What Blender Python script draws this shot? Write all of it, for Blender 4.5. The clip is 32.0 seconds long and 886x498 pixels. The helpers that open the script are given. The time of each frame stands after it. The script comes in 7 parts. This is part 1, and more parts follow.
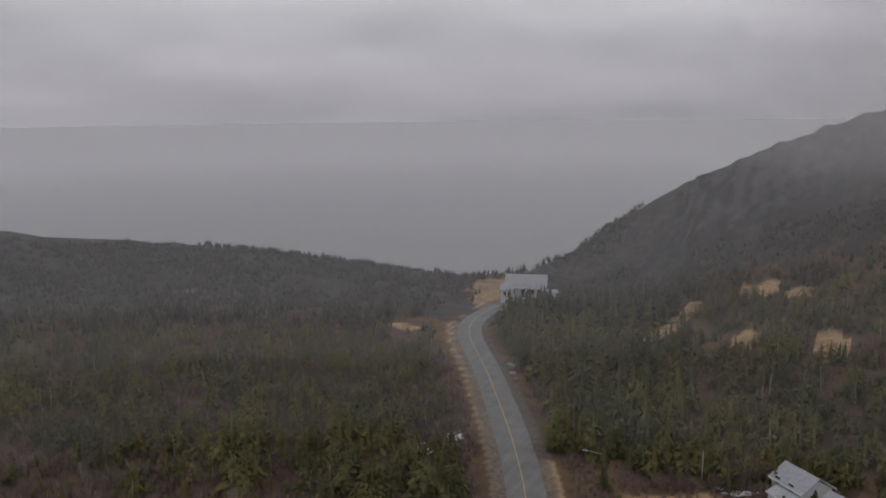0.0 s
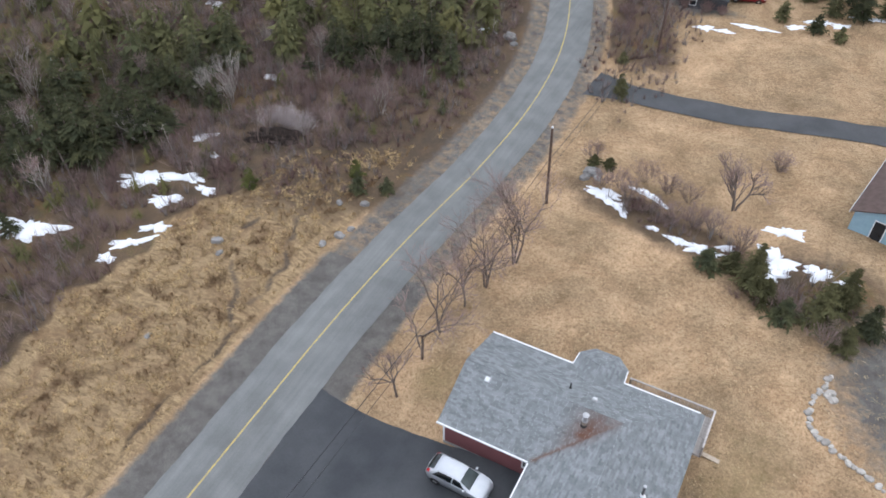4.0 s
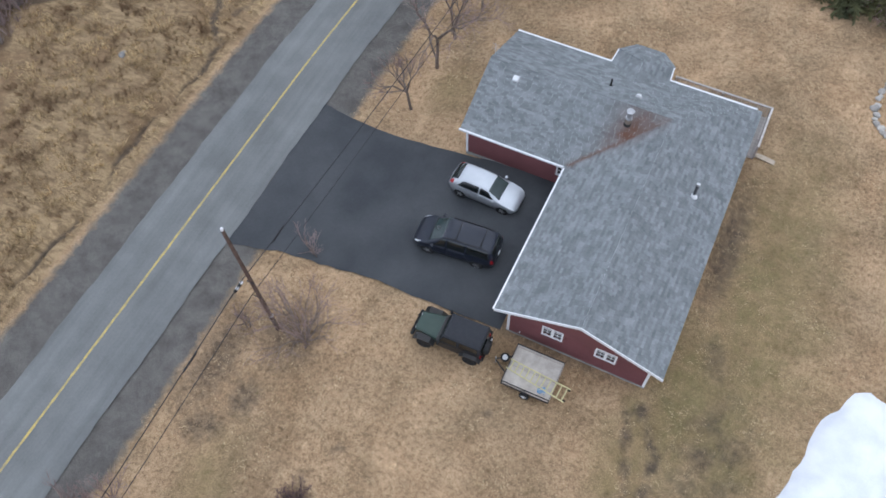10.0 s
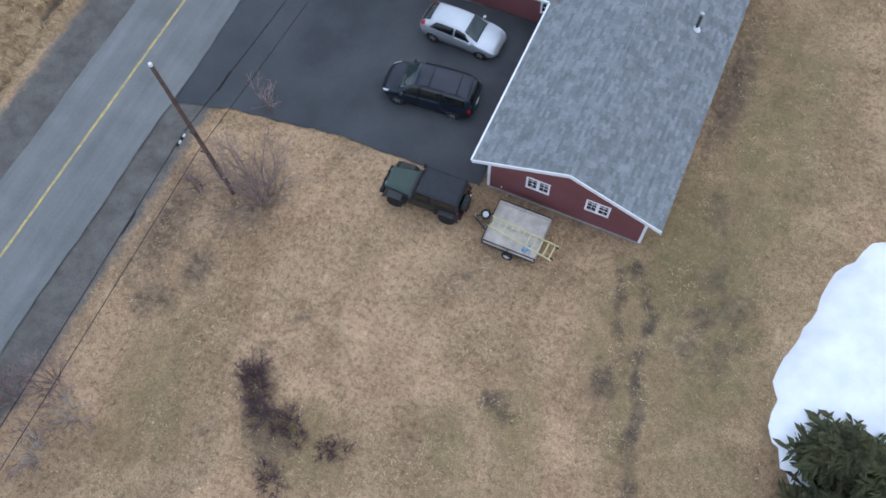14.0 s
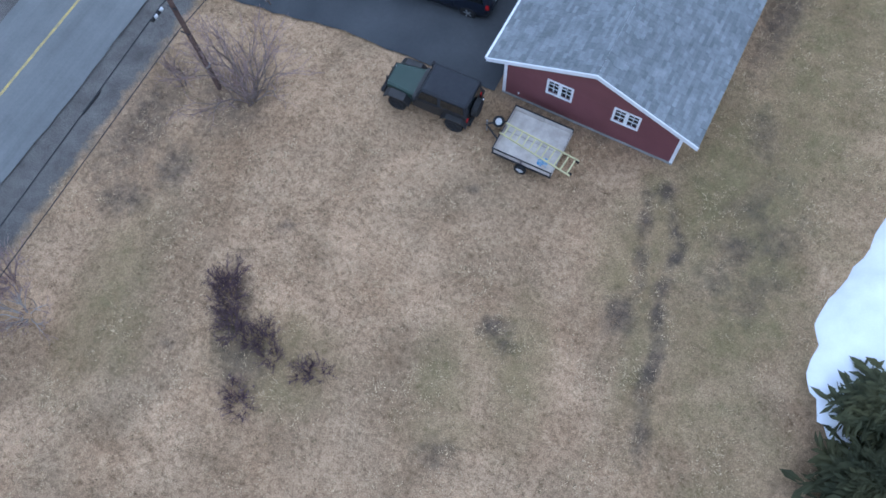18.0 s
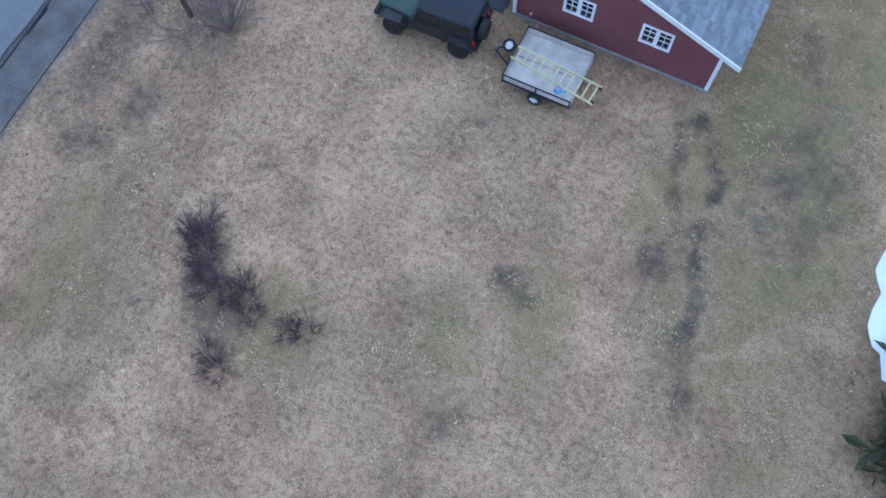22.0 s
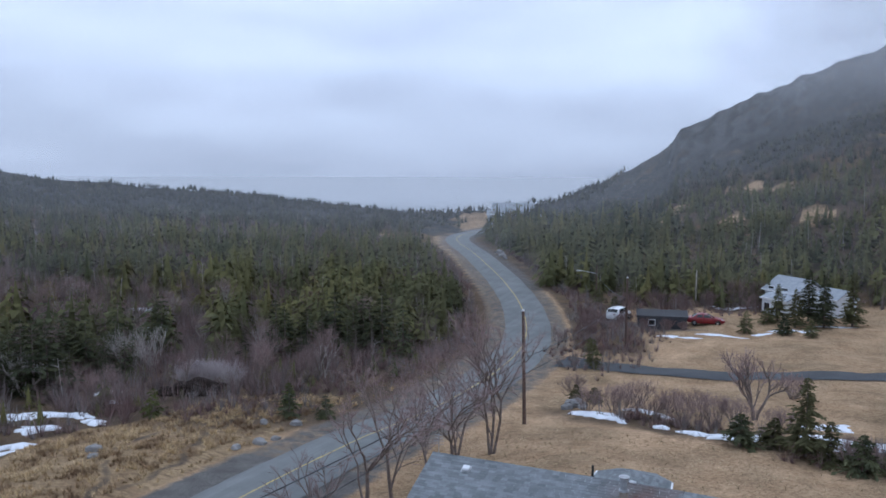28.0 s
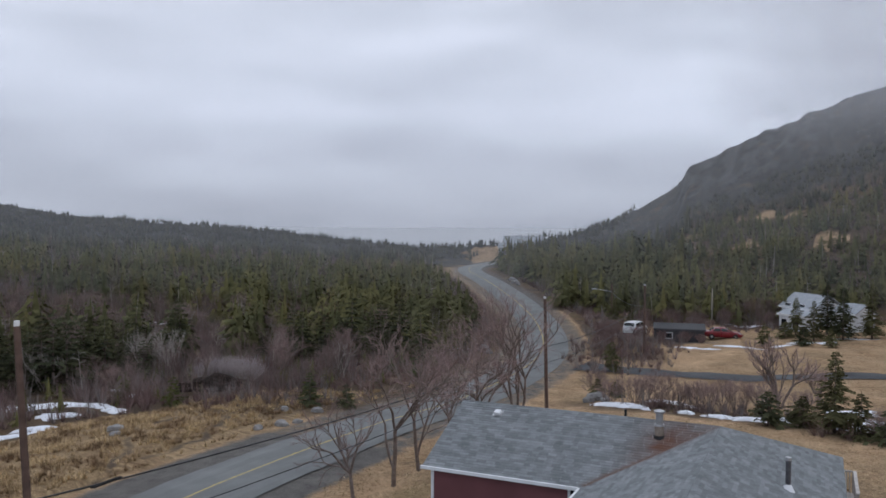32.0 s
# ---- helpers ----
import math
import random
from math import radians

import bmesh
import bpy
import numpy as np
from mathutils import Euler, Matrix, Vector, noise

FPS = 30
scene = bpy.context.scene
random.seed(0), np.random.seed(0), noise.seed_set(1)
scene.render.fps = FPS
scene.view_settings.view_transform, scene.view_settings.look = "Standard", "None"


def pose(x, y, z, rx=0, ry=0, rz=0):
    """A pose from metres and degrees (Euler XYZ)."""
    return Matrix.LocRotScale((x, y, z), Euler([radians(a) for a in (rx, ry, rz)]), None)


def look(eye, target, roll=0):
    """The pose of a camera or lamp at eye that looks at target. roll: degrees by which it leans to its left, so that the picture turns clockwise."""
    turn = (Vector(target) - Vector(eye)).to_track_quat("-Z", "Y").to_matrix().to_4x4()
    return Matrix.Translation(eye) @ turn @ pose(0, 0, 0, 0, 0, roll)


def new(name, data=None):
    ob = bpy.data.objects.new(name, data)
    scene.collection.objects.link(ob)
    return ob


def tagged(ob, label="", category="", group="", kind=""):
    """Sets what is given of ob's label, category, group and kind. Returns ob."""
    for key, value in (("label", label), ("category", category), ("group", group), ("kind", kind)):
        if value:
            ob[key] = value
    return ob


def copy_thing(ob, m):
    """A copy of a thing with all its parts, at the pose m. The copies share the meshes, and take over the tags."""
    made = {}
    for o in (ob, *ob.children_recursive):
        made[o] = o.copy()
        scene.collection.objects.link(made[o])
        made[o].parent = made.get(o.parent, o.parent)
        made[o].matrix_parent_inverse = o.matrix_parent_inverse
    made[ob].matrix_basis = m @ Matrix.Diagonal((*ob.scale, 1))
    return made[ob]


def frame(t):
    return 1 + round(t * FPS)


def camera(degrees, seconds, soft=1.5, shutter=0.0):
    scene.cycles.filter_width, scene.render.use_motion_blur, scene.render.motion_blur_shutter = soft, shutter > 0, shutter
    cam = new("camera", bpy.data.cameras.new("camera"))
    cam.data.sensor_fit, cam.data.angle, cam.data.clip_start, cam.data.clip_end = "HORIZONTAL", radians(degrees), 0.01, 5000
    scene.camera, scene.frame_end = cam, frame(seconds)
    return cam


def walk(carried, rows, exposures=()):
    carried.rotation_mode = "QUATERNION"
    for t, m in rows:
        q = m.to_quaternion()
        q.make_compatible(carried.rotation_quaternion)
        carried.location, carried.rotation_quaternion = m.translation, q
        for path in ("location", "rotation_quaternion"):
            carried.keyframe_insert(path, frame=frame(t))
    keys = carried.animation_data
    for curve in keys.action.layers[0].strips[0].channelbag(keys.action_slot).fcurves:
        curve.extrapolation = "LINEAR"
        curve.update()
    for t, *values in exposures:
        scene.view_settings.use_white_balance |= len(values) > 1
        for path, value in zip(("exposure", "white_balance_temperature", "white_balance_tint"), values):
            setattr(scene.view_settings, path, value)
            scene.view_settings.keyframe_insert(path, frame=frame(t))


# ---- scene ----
cam = camera(56.92, 32.0, soft=1.65)
PATH = [
    (0.0, 7.91, -12.53, 48.93, 80.20, 0.60, 25.70),
    (0.5, 7.50, -13.19, 48.68, 72.37, 2.55, 24.70),
    (1.0, 7.12, -13.86, 48.43, 65.15, 1.98, 25.04),
    (1.5, 6.82, -14.51, 48.22, 59.40, 1.02, 27.13),
    (2.0, 6.65, -15.05, 47.93, 55.30, 0.31, 28.68),
    (2.5, 6.65, -15.50, 47.52, 52.62, -0.03, 28.67),
    (4.5, 7.14, -16.90, 45.38, 43.09, 0.37, 27.42),
    (5.0, 7.15, -17.21, 44.56, 40.27, 0.63, 26.95),
    (5.5, 7.13, -17.48, 43.73, 37.71, 0.89, 25.84),
    (6.0, 6.98, -17.68, 42.92, 35.38, 1.01, 26.10),
    (6.5, 6.65, -17.57, 42.22, 33.89, 0.76, 26.53),
    (7.0, 6.25, -17.38, 41.58, 32.80, 0.76, 26.41),
    (7.5, 5.92, -17.31, 40.99, 31.24, 0.82, 25.83),
    (8.0, 5.71, -17.24, 40.43, 31.23, 0.65, 26.03),
    (8.5, 5.45, -17.27, 39.92, 30.16, 0.65, 26.56),
    (9.0, 5.28, -17.29, 39.41, 30.17, 0.60, 27.60),
    (9.5, 5.26, -17.14, 38.88, 30.18, 0.74, 27.33),
    (10.0, 5.32, -16.85, 38.26, 30.21, 1.03, 25.90),
    (10.5, 5.34, -16.62, 37.66, 30.08, 1.11, 25.18),
    (11.0, 5.27, -16.49, 37.10, 29.12, 0.89, 25.00),
    (11.5, 5.24, -16.43, 36.55, 28.72, 0.95, 25.54),
    (12.0, 5.31, -16.36, 35.99, 27.92, 1.12, 23.56),
    (12.5, 5.38, -16.44, 35.41, 25.35, 1.11, 22.96),
    (13.0, 5.51, -16.55, 34.74, 24.21, 0.99, 23.60),
    (13.5, 5.77, -16.66, 34.00, 23.94, 1.04, 25.09),
    (14.0, 6.02, -16.73, 33.21, 23.65, 1.11, 24.29),
    (14.5, 6.25, -16.79, 32.50, 23.35, 1.21, 23.76),
    (16.5, 6.83, -16.95, 30.10, 22.29, 1.16, 24.64),
    (17.0, 6.85, -16.96, 29.56, 22.26, 1.25, 24.55),
    (17.5, 6.85, -16.99, 29.09, 21.65, 1.25, 25.61),
    (18.0, 6.77, -17.00, 28.62, 21.56, 1.05, 27.71),
    (18.5, 6.70, -17.00, 28.23, 20.84, 1.14, 27.37),
    (19.0, 6.61, -16.98, 27.80, 21.22, 1.21, 27.13),
    (19.5, 6.44, -16.94, 27.30, 21.29, 1.09, 25.56),
    (20.0, 6.35, -16.94, 26.79, 20.77, 1.09, 25.56),
    (20.5, 6.34, -16.95, 26.25, 21.06, 1.05, 26.62),
    (21.0, 6.37, -17.00, 25.74, 20.58, 1.29, 28.08),
    (21.5, 6.37, -17.01, 25.14, 20.59, 1.18, 27.75),
    (22.0, 6.35, -16.98, 24.54, 20.21, 1.07, 26.97),
    (22.5, 6.28, -16.91, 23.95, 20.23, 0.97, 26.49),
    (23.0, 6.17, -16.80, 23.27, 24.88, 1.00, 27.32),
    (23.5, 6.09, -16.92, 22.55, 34.81, 1.14, 27.61),
    (24.0, 5.99, -17.19, 21.84, 45.55, -0.33, 31.39),
    (24.5, 5.84, -17.25, 20.84, 56.34, -0.74, 29.62),
    (25.0, 5.99, -17.48, 20.14, 64.69, -0.85, 26.60),
    (25.5, 6.22, -17.70, 19.47, 71.25, -0.86, 25.97),
    (26.0, 6.55, -17.81, 18.66, 75.87, -0.53, 26.88),
    (26.5, 6.80, -17.95, 17.95, 79.15, -0.45, 25.71),
    (28.5, 7.64, -18.13, 15.46, 85.28, -0.37, 24.14),
    (29.0, 7.75, -18.20, 14.87, 85.92, -0.70, 24.88),
    (29.5, 7.83, -18.27, 14.33, 86.43, -1.04, 24.38),
    (30.0, 7.85, -18.29, 13.77, 87.17, -1.60, 24.38),
    (30.5, 7.62, -18.29, 13.20, 87.62, -1.75, 22.81),
    (31.0, 7.28, -18.49, 12.71, 87.55, -1.05, 23.72),
    (31.5, 7.08, -18.85, 12.15, 87.74, -0.42, 25.64),
    (32.0, 6.82, -19.05, 11.56, 88.00, -0.23, 24.64),
]
EXPOSURES = [
    (0.0, -0.2, 6750, 16), (1.0, 0.64, 6600, 17), (2.0, 1.33, 6450, 12), (5.0, 1.0, 5900, 11), (9.0, 0.85, 5800, 10),
    (13.0, 0.75, 5500, 10), (17.0, 0.78, 4800, 10), (19.0, 0.74, 4600, 9), (23.0, 0.77, 4350, 9), (24.0, 0.78, 4500, 9), (25.0, 0.98, 4550, 10),
    (26.0, 0.92, 4800, 11), (29.0, 0.27, 5450, 11), (32.0, 0.2, 5950, 12),
]
walk(cam, [(t, pose(x, y, z, rx, ry, rz)) for t, x, y, z, rx, ry, rz in PATH], EXPOSURES)

# ---- sky and sun: thick overcast, light grey cloud ----
world = bpy.data.worlds.new("overcast_sky")
scene.world = world
world.use_nodes = True
wn, wl = world.node_tree.nodes, world.node_tree.links
wn.clear()
w_out = wn.new("ShaderNodeOutputWorld")
w_sky = wn.new("ShaderNodeTexSky")
w_sky.sky_type, w_sky.sun_disc = "NISHITA", False
w_sky.sun_elevation, w_sky.sun_rotation = radians(48), radians(200)
w_bg1 = wn.new("ShaderNodeBackground")
w_bg1.inputs[1].default_value = 0.002
wl.new(w_sky.outputs[0], w_bg1.inputs[0])
w_co = wn.new("ShaderNodeTexCoord")
w_map = wn.new("ShaderNodeMapping")
w_map.inputs["Scale"].default_value = (1.5, 1.5, 8.0)
wl.new(w_co.outputs["Generated"], w_map.inputs[0])
w_noise = wn.new("ShaderNodeTexNoise")
w_noise.inputs["Scale"].default_value, w_noise.inputs["Detail"].default_value = 2.2, 5.0
wl.new(w_map.outputs[0], w_noise.inputs["Vector"])
w_ramp = wn.new("ShaderNodeValToRGB")
w_ramp.color_ramp.elements[0].position, w_ramp.color_ramp.elements[0].color = 0.34, (0.524, 0.542, 0.582, 1)
w_ramp.color_ramp.elements[1].position, w_ramp.color_ramp.elements[1].color = 0.66, (0.692, 0.712, 0.757, 1)
wl.new(w_noise.outputs[0], w_ramp.inputs[0])
w_sep = wn.new("ShaderNodeSeparateXYZ")
wl.new(w_co.outputs["Generated"], w_sep.inputs[0])
w_h = wn.new("ShaderNodeValToRGB")
w_h.color_ramp.elements[0].position, w_h.color_ramp.elements[0].color = 0.0, (0.60, 0.605, 0.622, 1)
w_h.color_ramp.elements[1].position, w_h.color_ramp.elements[1].color = 0.32, (1, 1, 1, 1)
w_low = w_h.color_ramp.elements.new(0.13)
w_low.color = (0.93, 0.935, 0.955, 1)
wl.new(w_sep.outputs[2], w_h.inputs[0])
w_mul = wn.new("ShaderNodeMix")
w_mul.data_type, w_mul.blend_type = "RGBA", "MULTIPLY"
w_mul.inputs[0].default_value = 1.0
wl.new(w_ramp.outputs[0], w_mul.inputs[6]), wl.new(w_h.outputs[0], w_mul.inputs[7])
w_bg2 = wn.new("ShaderNodeBackground")
w_bg2.inputs[1].default_value = 1.05
wl.new(w_mul.outputs[2], w_bg2.inputs[0])
w_add = wn.new("ShaderNodeAddShader")
wl.new(w_bg1.outputs[0], w_add.inputs[0]), wl.new(w_bg2.outputs[0], w_add.inputs[1])
wl.new(w_add.outputs[0], w_out.inputs[0])

sun = new("sun", bpy.data.lights.new("sun", "SUN"))
sun.data.energy, sun.data.angle, sun.data.color = 0.5, radians(100), (1.0, 0.98, 0.95)
sun.matrix_world = look((0, 0, 100), (-22, -38, 45))


# ---- materials ----
def mat(name, base, other=None, scale=4.0, detail=5.0, rough=0.85, bump=0.3, bump_scale=None, metal=0.0, spec=0.3,
        lo=0.35, hi=0.65, fine=0.0, fine_scale=60.0, island=0.0, obrandom=0.0, coat=0.0):
    """A mottled surface: two colours mixed by noise, finer grain on top, relief from the noise."""
    m = bpy.data.materials.new(name)
    m.use_nodes = True
    n, l = m.node_tree.nodes, m.node_tree.links
    b = n["Principled BSDF"]
    b.inputs["Roughness"].default_value, b.inputs["Metallic"].default_value = rough, metal
    b.inputs["Specular IOR Level"].default_value = spec
    b.inputs["Coat Weight"].default_value = coat
    co = n.new("ShaderNodeTexCoord")
    tex = n.new("ShaderNodeTexNoise")
    tex.inputs["Scale"].default_value, tex.inputs["Detail"].default_value = scale, detail
    l.new(co.outputs["Object"], tex.inputs["Vector"])
    ramp = n.new("ShaderNodeValToRGB")
    e = ramp.color_ramp.elements
    other = other or tuple(c * 0.75 for c in base)
    e[0].position, e[0].color, e[1].position, e[1].color = lo, (*base, 1), hi, (*other, 1)
    l.new(tex.outputs[0], ramp.inputs[0])
    colour = ramp.outputs[0]

    def shade(value, low, high, colour):
        r = n.new("ShaderNodeMapRange")
        r.inputs[3].default_value, r.inputs[4].default_value = low, high
        l.new(value, r.inputs[0])
        x = n.new("ShaderNodeMix")
        x.data_type, x.blend_type = "RGBA", "MULTIPLY"
        x.inputs[0].default_value = 1
        l.new(colour, x.inputs[6]), l.new(r.outputs[0], x.inputs[7])
        return x.outputs[2]

    if fine:
        t2 = n.new("ShaderNodeTexNoise")
        t2.inputs["Scale"].default_value, t2.inputs["Detail"].default_value = fine_scale, 3
        l.new(co.outputs["Object"], t2.inputs["Vector"])
        colour = shade(t2.outputs[0], 1 - fine, 1 + fine, colour)
    if island:
        g = n.new("ShaderNodeNewGeometry")
        colour = shade(g.outputs["Random Per Island"], 1 - island, 1 + island, colour)
    if obrandom:
        g = n.new("ShaderNodeObjectInfo")
        colour = shade(g.outputs["Random"], 1 - obrandom, 1 + obrandom, colour)
    l.new(colour, b.inputs["Base Color"])
    if bump:
        t3 = n.new("ShaderNodeTexNoise")
        t3.inputs["Scale"].default_value, t3.inputs["Detail"].default_value = bump_scale or scale * 6, 4
        l.new(co.outputs["Object"], t3.inputs["Vector"])
        bp = n.new("ShaderNodeBump")
        bp.inputs["Strength"].default_value, bp.inputs["Distance"].default_value = bump, 0.02
        l.new(t3.outputs[0], bp.inputs["Height"]), l.new(bp.outputs[0], b.inputs["Normal"])
    return m


def glass(name, tint, rough=0.05):
    m = mat(name, tint, scale=2.0, rough=rough, bump=0, spec=0.6)
    m.node_tree.nodes["Principled BSDF"].inputs["IOR"].default_value = 1.5
    return m


M_ASPHALT = mat("old_asphalt", (0.188, 0.194, 0.188), (0.153, 0.158, 0.153), scale=0.5, rough=0.9, bump=0.4, bump_scale=40, fine=0.12, fine_scale=9)
M_ASPHALT_DARK = mat("sealed_asphalt", (0.04, 0.044, 0.049), (0.064, 0.068, 0.072), scale=0.35, rough=0.75, bump=0.3, bump_scale=50, fine=0.15, fine_scale=6)
M_LANE = mat("grey_lane_asphalt", (0.088, 0.09, 0.094), (0.065, 0.067, 0.07), scale=0.4, rough=0.85, bump=0.3, bump_scale=40, fine=0.15, fine_scale=5)


def wear_along(m, strength=0.16):
    """Long streaks of wear and patching along the road's run."""
    n, l = m.node_tree.nodes, m.node_tree.links
    b = n["Principled BSDF"]
    old = b.inputs["Base Color"].links[0].from_socket
    co, mp, t, r, x = (n.new("ShaderNode" + k) for k in ("TexCoord", "Mapping", "TexNoise", "MapRange", "Mix"))
    mp.inputs["Scale"].default_value = (1.0, 0.05, 1.0)
    t.inputs["Scale"].default_value, t.inputs["Detail"].default_value, t.inputs["Roughness"].default_value = 1.3, 7, 0.7
    r.inputs[1].default_value, r.inputs[2].default_value = 0.3, 0.7
    r.inputs[3].default_value, r.inputs[4].default_value = 1 - strength, 1 + strength
    x.data_type, x.blend_type = "RGBA", "MULTIPLY"
    x.inputs[0].default_value = 1.0
    l.new(co.outputs["Object"], mp.inputs[0]), l.new(mp.outputs[0], t.inputs["Vector"]), l.new(t.outputs[0], r.inputs[0])
    l.new(old, x.inputs[6]), l.new(r.outputs[0], x.inputs[7]), l.new(x.outputs[2], b.inputs["Base Color"])


wear_along(M_ASPHALT)
M_YELLOW = mat("yellow_road_paint", (0.54, 0.41, 0.13), (0.33, 0.28, 0.15), scale=3, rough=0.8, fine=0.3, fine_scale=14)
M_SHINGLE = mat("grey_shingles", (0.224, 0.238, 0.245), (0.172, 0.185, 0.19), scale=1.7, rough=0.92, bump=0.35, bump_scale=90, fine=0.2, fine_scale=11, island=0.2)
M_SIDING = mat("barn_red_siding", (0.175, 0.07, 0.073), (0.15, 0.06, 0.063), scale=0.8, rough=0.7, bump=0.1, fine=0.06, fine_scale=20)
M_TRIM = mat("white_trim", (0.78, 0.79, 0.8), (0.7, 0.71, 0.72), scale=3, rough=0.55, bump=0.05)
M_CONCRETE = mat("grey_concrete", (0.3, 0.3, 0.29), (0.22, 0.22, 0.21), scale=2, rough=0.95, bump=0.4, fine=0.15)
M_TAR = mat("black_paint", (0.02, 0.021, 0.024), (0.03, 0.03, 0.034), scale=4, rough=0.45, bump=0.05)
M_DECKWOOD = mat("grey_weathered_boards", (0.5, 0.47, 0.44), (0.40, 0.375, 0.35), scale=5, rough=0.9, bump=0.3, obrandom=0.2)
M_PALEWOOD = mat("pale_plank", (0.5, 0.42, 0.33), (0.4, 0.33, 0.25), scale=5, rough=0.9, bump=0.3)
M_PANE = glass("dark_window_glass", (0.02, 0.024, 0.03))
M_SNOW = mat("old_snow", (0.86, 0.88, 0.92), (0.72, 0.74, 0.78), scale=0.7, rough=0.7, bump=0.6, bump_scale=3, fine=0.05, fine_scale=14)
M_BARK = mat("grey_brown_bark", (0.15, 0.115, 0.095), (0.22, 0.18, 0.16), scale=5, rough=0.95, bump=0.5)
M_TWIG = mat("bare_twigs", (0.22, 0.155, 0.14), (0.30, 0.225, 0.205), scale=3, rough=0.95, bump=0, obrandom=0.15)
M_TWIG_RED = mat("reddish_bare_twigs", (0.165, 0.105, 0.095), (0.235, 0.175, 0.16), scale=0.2, rough=0.95, bump=0, island=0.25)
M_TWIG_PALE = mat("pale_bleached_wood", (0.45, 0.41, 0.37), (0.33, 0.29, 0.26), scale=2, rough=0.95, bump=0)
M_SPRUCE = mat("spruce_needles", (0.048, 0.054, 0.030), (0.082, 0.082, 0.038), scale=0.9, rough=0.9, bump=0, spec=0.15, fine=0.3, fine_scale=5, obrandom=0.25)
M_FARWOOD = mat("far_spruce_wood", (0.122, 0.112, 0.05), (0.088, 0.084, 0.044), scale=0.05, detail=5, lo=0.40, hi=0.60, rough=0.95, bump=0, spec=0.1, island=0.14, fine=0.25, fine_scale=2.2)
M_DARKWOOD = mat("dark_hill_scrub", (0.055, 0.058, 0.042), (0.074, 0.07, 0.052), scale=0.07, rough=0.95, bump=0, spec=0.1, island=0.25, fine=0.35, fine_scale=0.4)
M_POLE = mat("weathered_pole_wood", (0.14, 0.095, 0.075), (0.09, 0.06, 0.05), scale=3, rough=0.9, bump=0.4)
M_METAL = mat("galvanised_metal", (0.5, 0.51, 0.52), (0.4, 0.4, 0.41), scale=6, rough=0.4, bump=0.05, metal=0.8)
M_BLACK = mat("black_rubber", (0.018, 0.018, 0.019), (0.03, 0.03, 0.03), scale=8, rough=0.8, bump=0.15)
M_ROCK = mat("grey_granite", (0.27, 0.26, 0.25), (0.17, 0.165, 0.16), scale=2, rough=0.95, bump=0.7, bump_scale=6, fine=0.2, fine_scale=20, obrandom=0.2)


def add_rust(m):
    """Brown run-off stain below the stove pipe, kept on the shingles as a layer of its own."""
    n, l = m.node_tree.nodes, m.node_tree.links
    b = n["Principled BSDF"]
    old = b.inputs["Base Color"].links[0].from_socket
    a = n.new("ShaderNodeAttribute")
    a.attribute_name = "rust"
    x = n.new("ShaderNodeMix")
    x.data_type = "RGBA"
    l.new(a.outputs["Fac"], x.inputs[0]), l.new(old, x.inputs[6])
    x.inputs[7].default_value = (0.13, 0.05, 0.022, 1)
    l.new(x.outputs[2], b.inputs["Base Color"])


add_rust(M_SHINGLE)


def tree_tones(m):
    """Every tree of a wood has a tone of its own, from dark green through olive to brown, kept in its mesh."""
    n, l = m.node_tree.nodes, m.node_tree.links
    b = n["Principled BSDF"]
    old = b.inputs["Base Color"].links[0].from_socket
    a, r, x = n.new("ShaderNodeAttribute"), n.new("ShaderNodeValToRGB"), n.new("ShaderNodeMix")
    a.attribute_name = "tone"
    e = r.color_ramp.elements
    e[0].position, e[0].color, e[1].position, e[1].color = 0.0, (0.7, 0.78, 0.75, 1), 1.0, (1.18, 1.0, 0.95, 1)
    e.new(0.35).color, e.new(0.72).color = (0.92, 0.96, 0.9, 1), (1.15, 1.13, 0.92, 1)
    x.data_type, x.blend_type = "RGBA", "MULTIPLY"
    x.inputs[0].default_value = 1.0
    l.new(a.outputs["Fac"], r.inputs[0]), l.new(old, x.inputs[6]), l.new(r.outputs[0], x.inputs[7]), l.new(x.outputs[2], b.inputs["Base Color"])


tree_tones(M_FARWOOD)
tree_tones(M_DARKWOOD)


# ---- mesh helpers ----
def link_mesh(name, verts, faces, material, parent=None, label="", smooth=False):
    me = bpy.data.meshes.new(name)
    me.from_pydata([tuple(v) for v in verts], [], faces)
    me.materials.append(material)
    if smooth:
        me.polygons.foreach_set("use_smooth", [True] * len(me.polygons))
    me.update()
    ob = new(name, me)
    ob.parent = parent
    return tagged(ob, label)


def part(name, bm, material, parent=None, label="", smooth=False):
    me = bpy.data.meshes.new(name)
    bm.normal_update()
    bm.to_mesh(me)
    bm.free()
    me.materials.append(material)
    if smooth:
        me.polygons.foreach_set("use_smooth", [True] * len(me.polygons))
    ob = new(name, me)
    ob.parent = parent
    return tagged(ob, label)


def thing(name, m, label, category, group="", kind=""):
    ob = new(name)
    ob.empty_display_size = 0.2
    ob.matrix_basis = m
    return tagged(ob, label, category, group, kind)


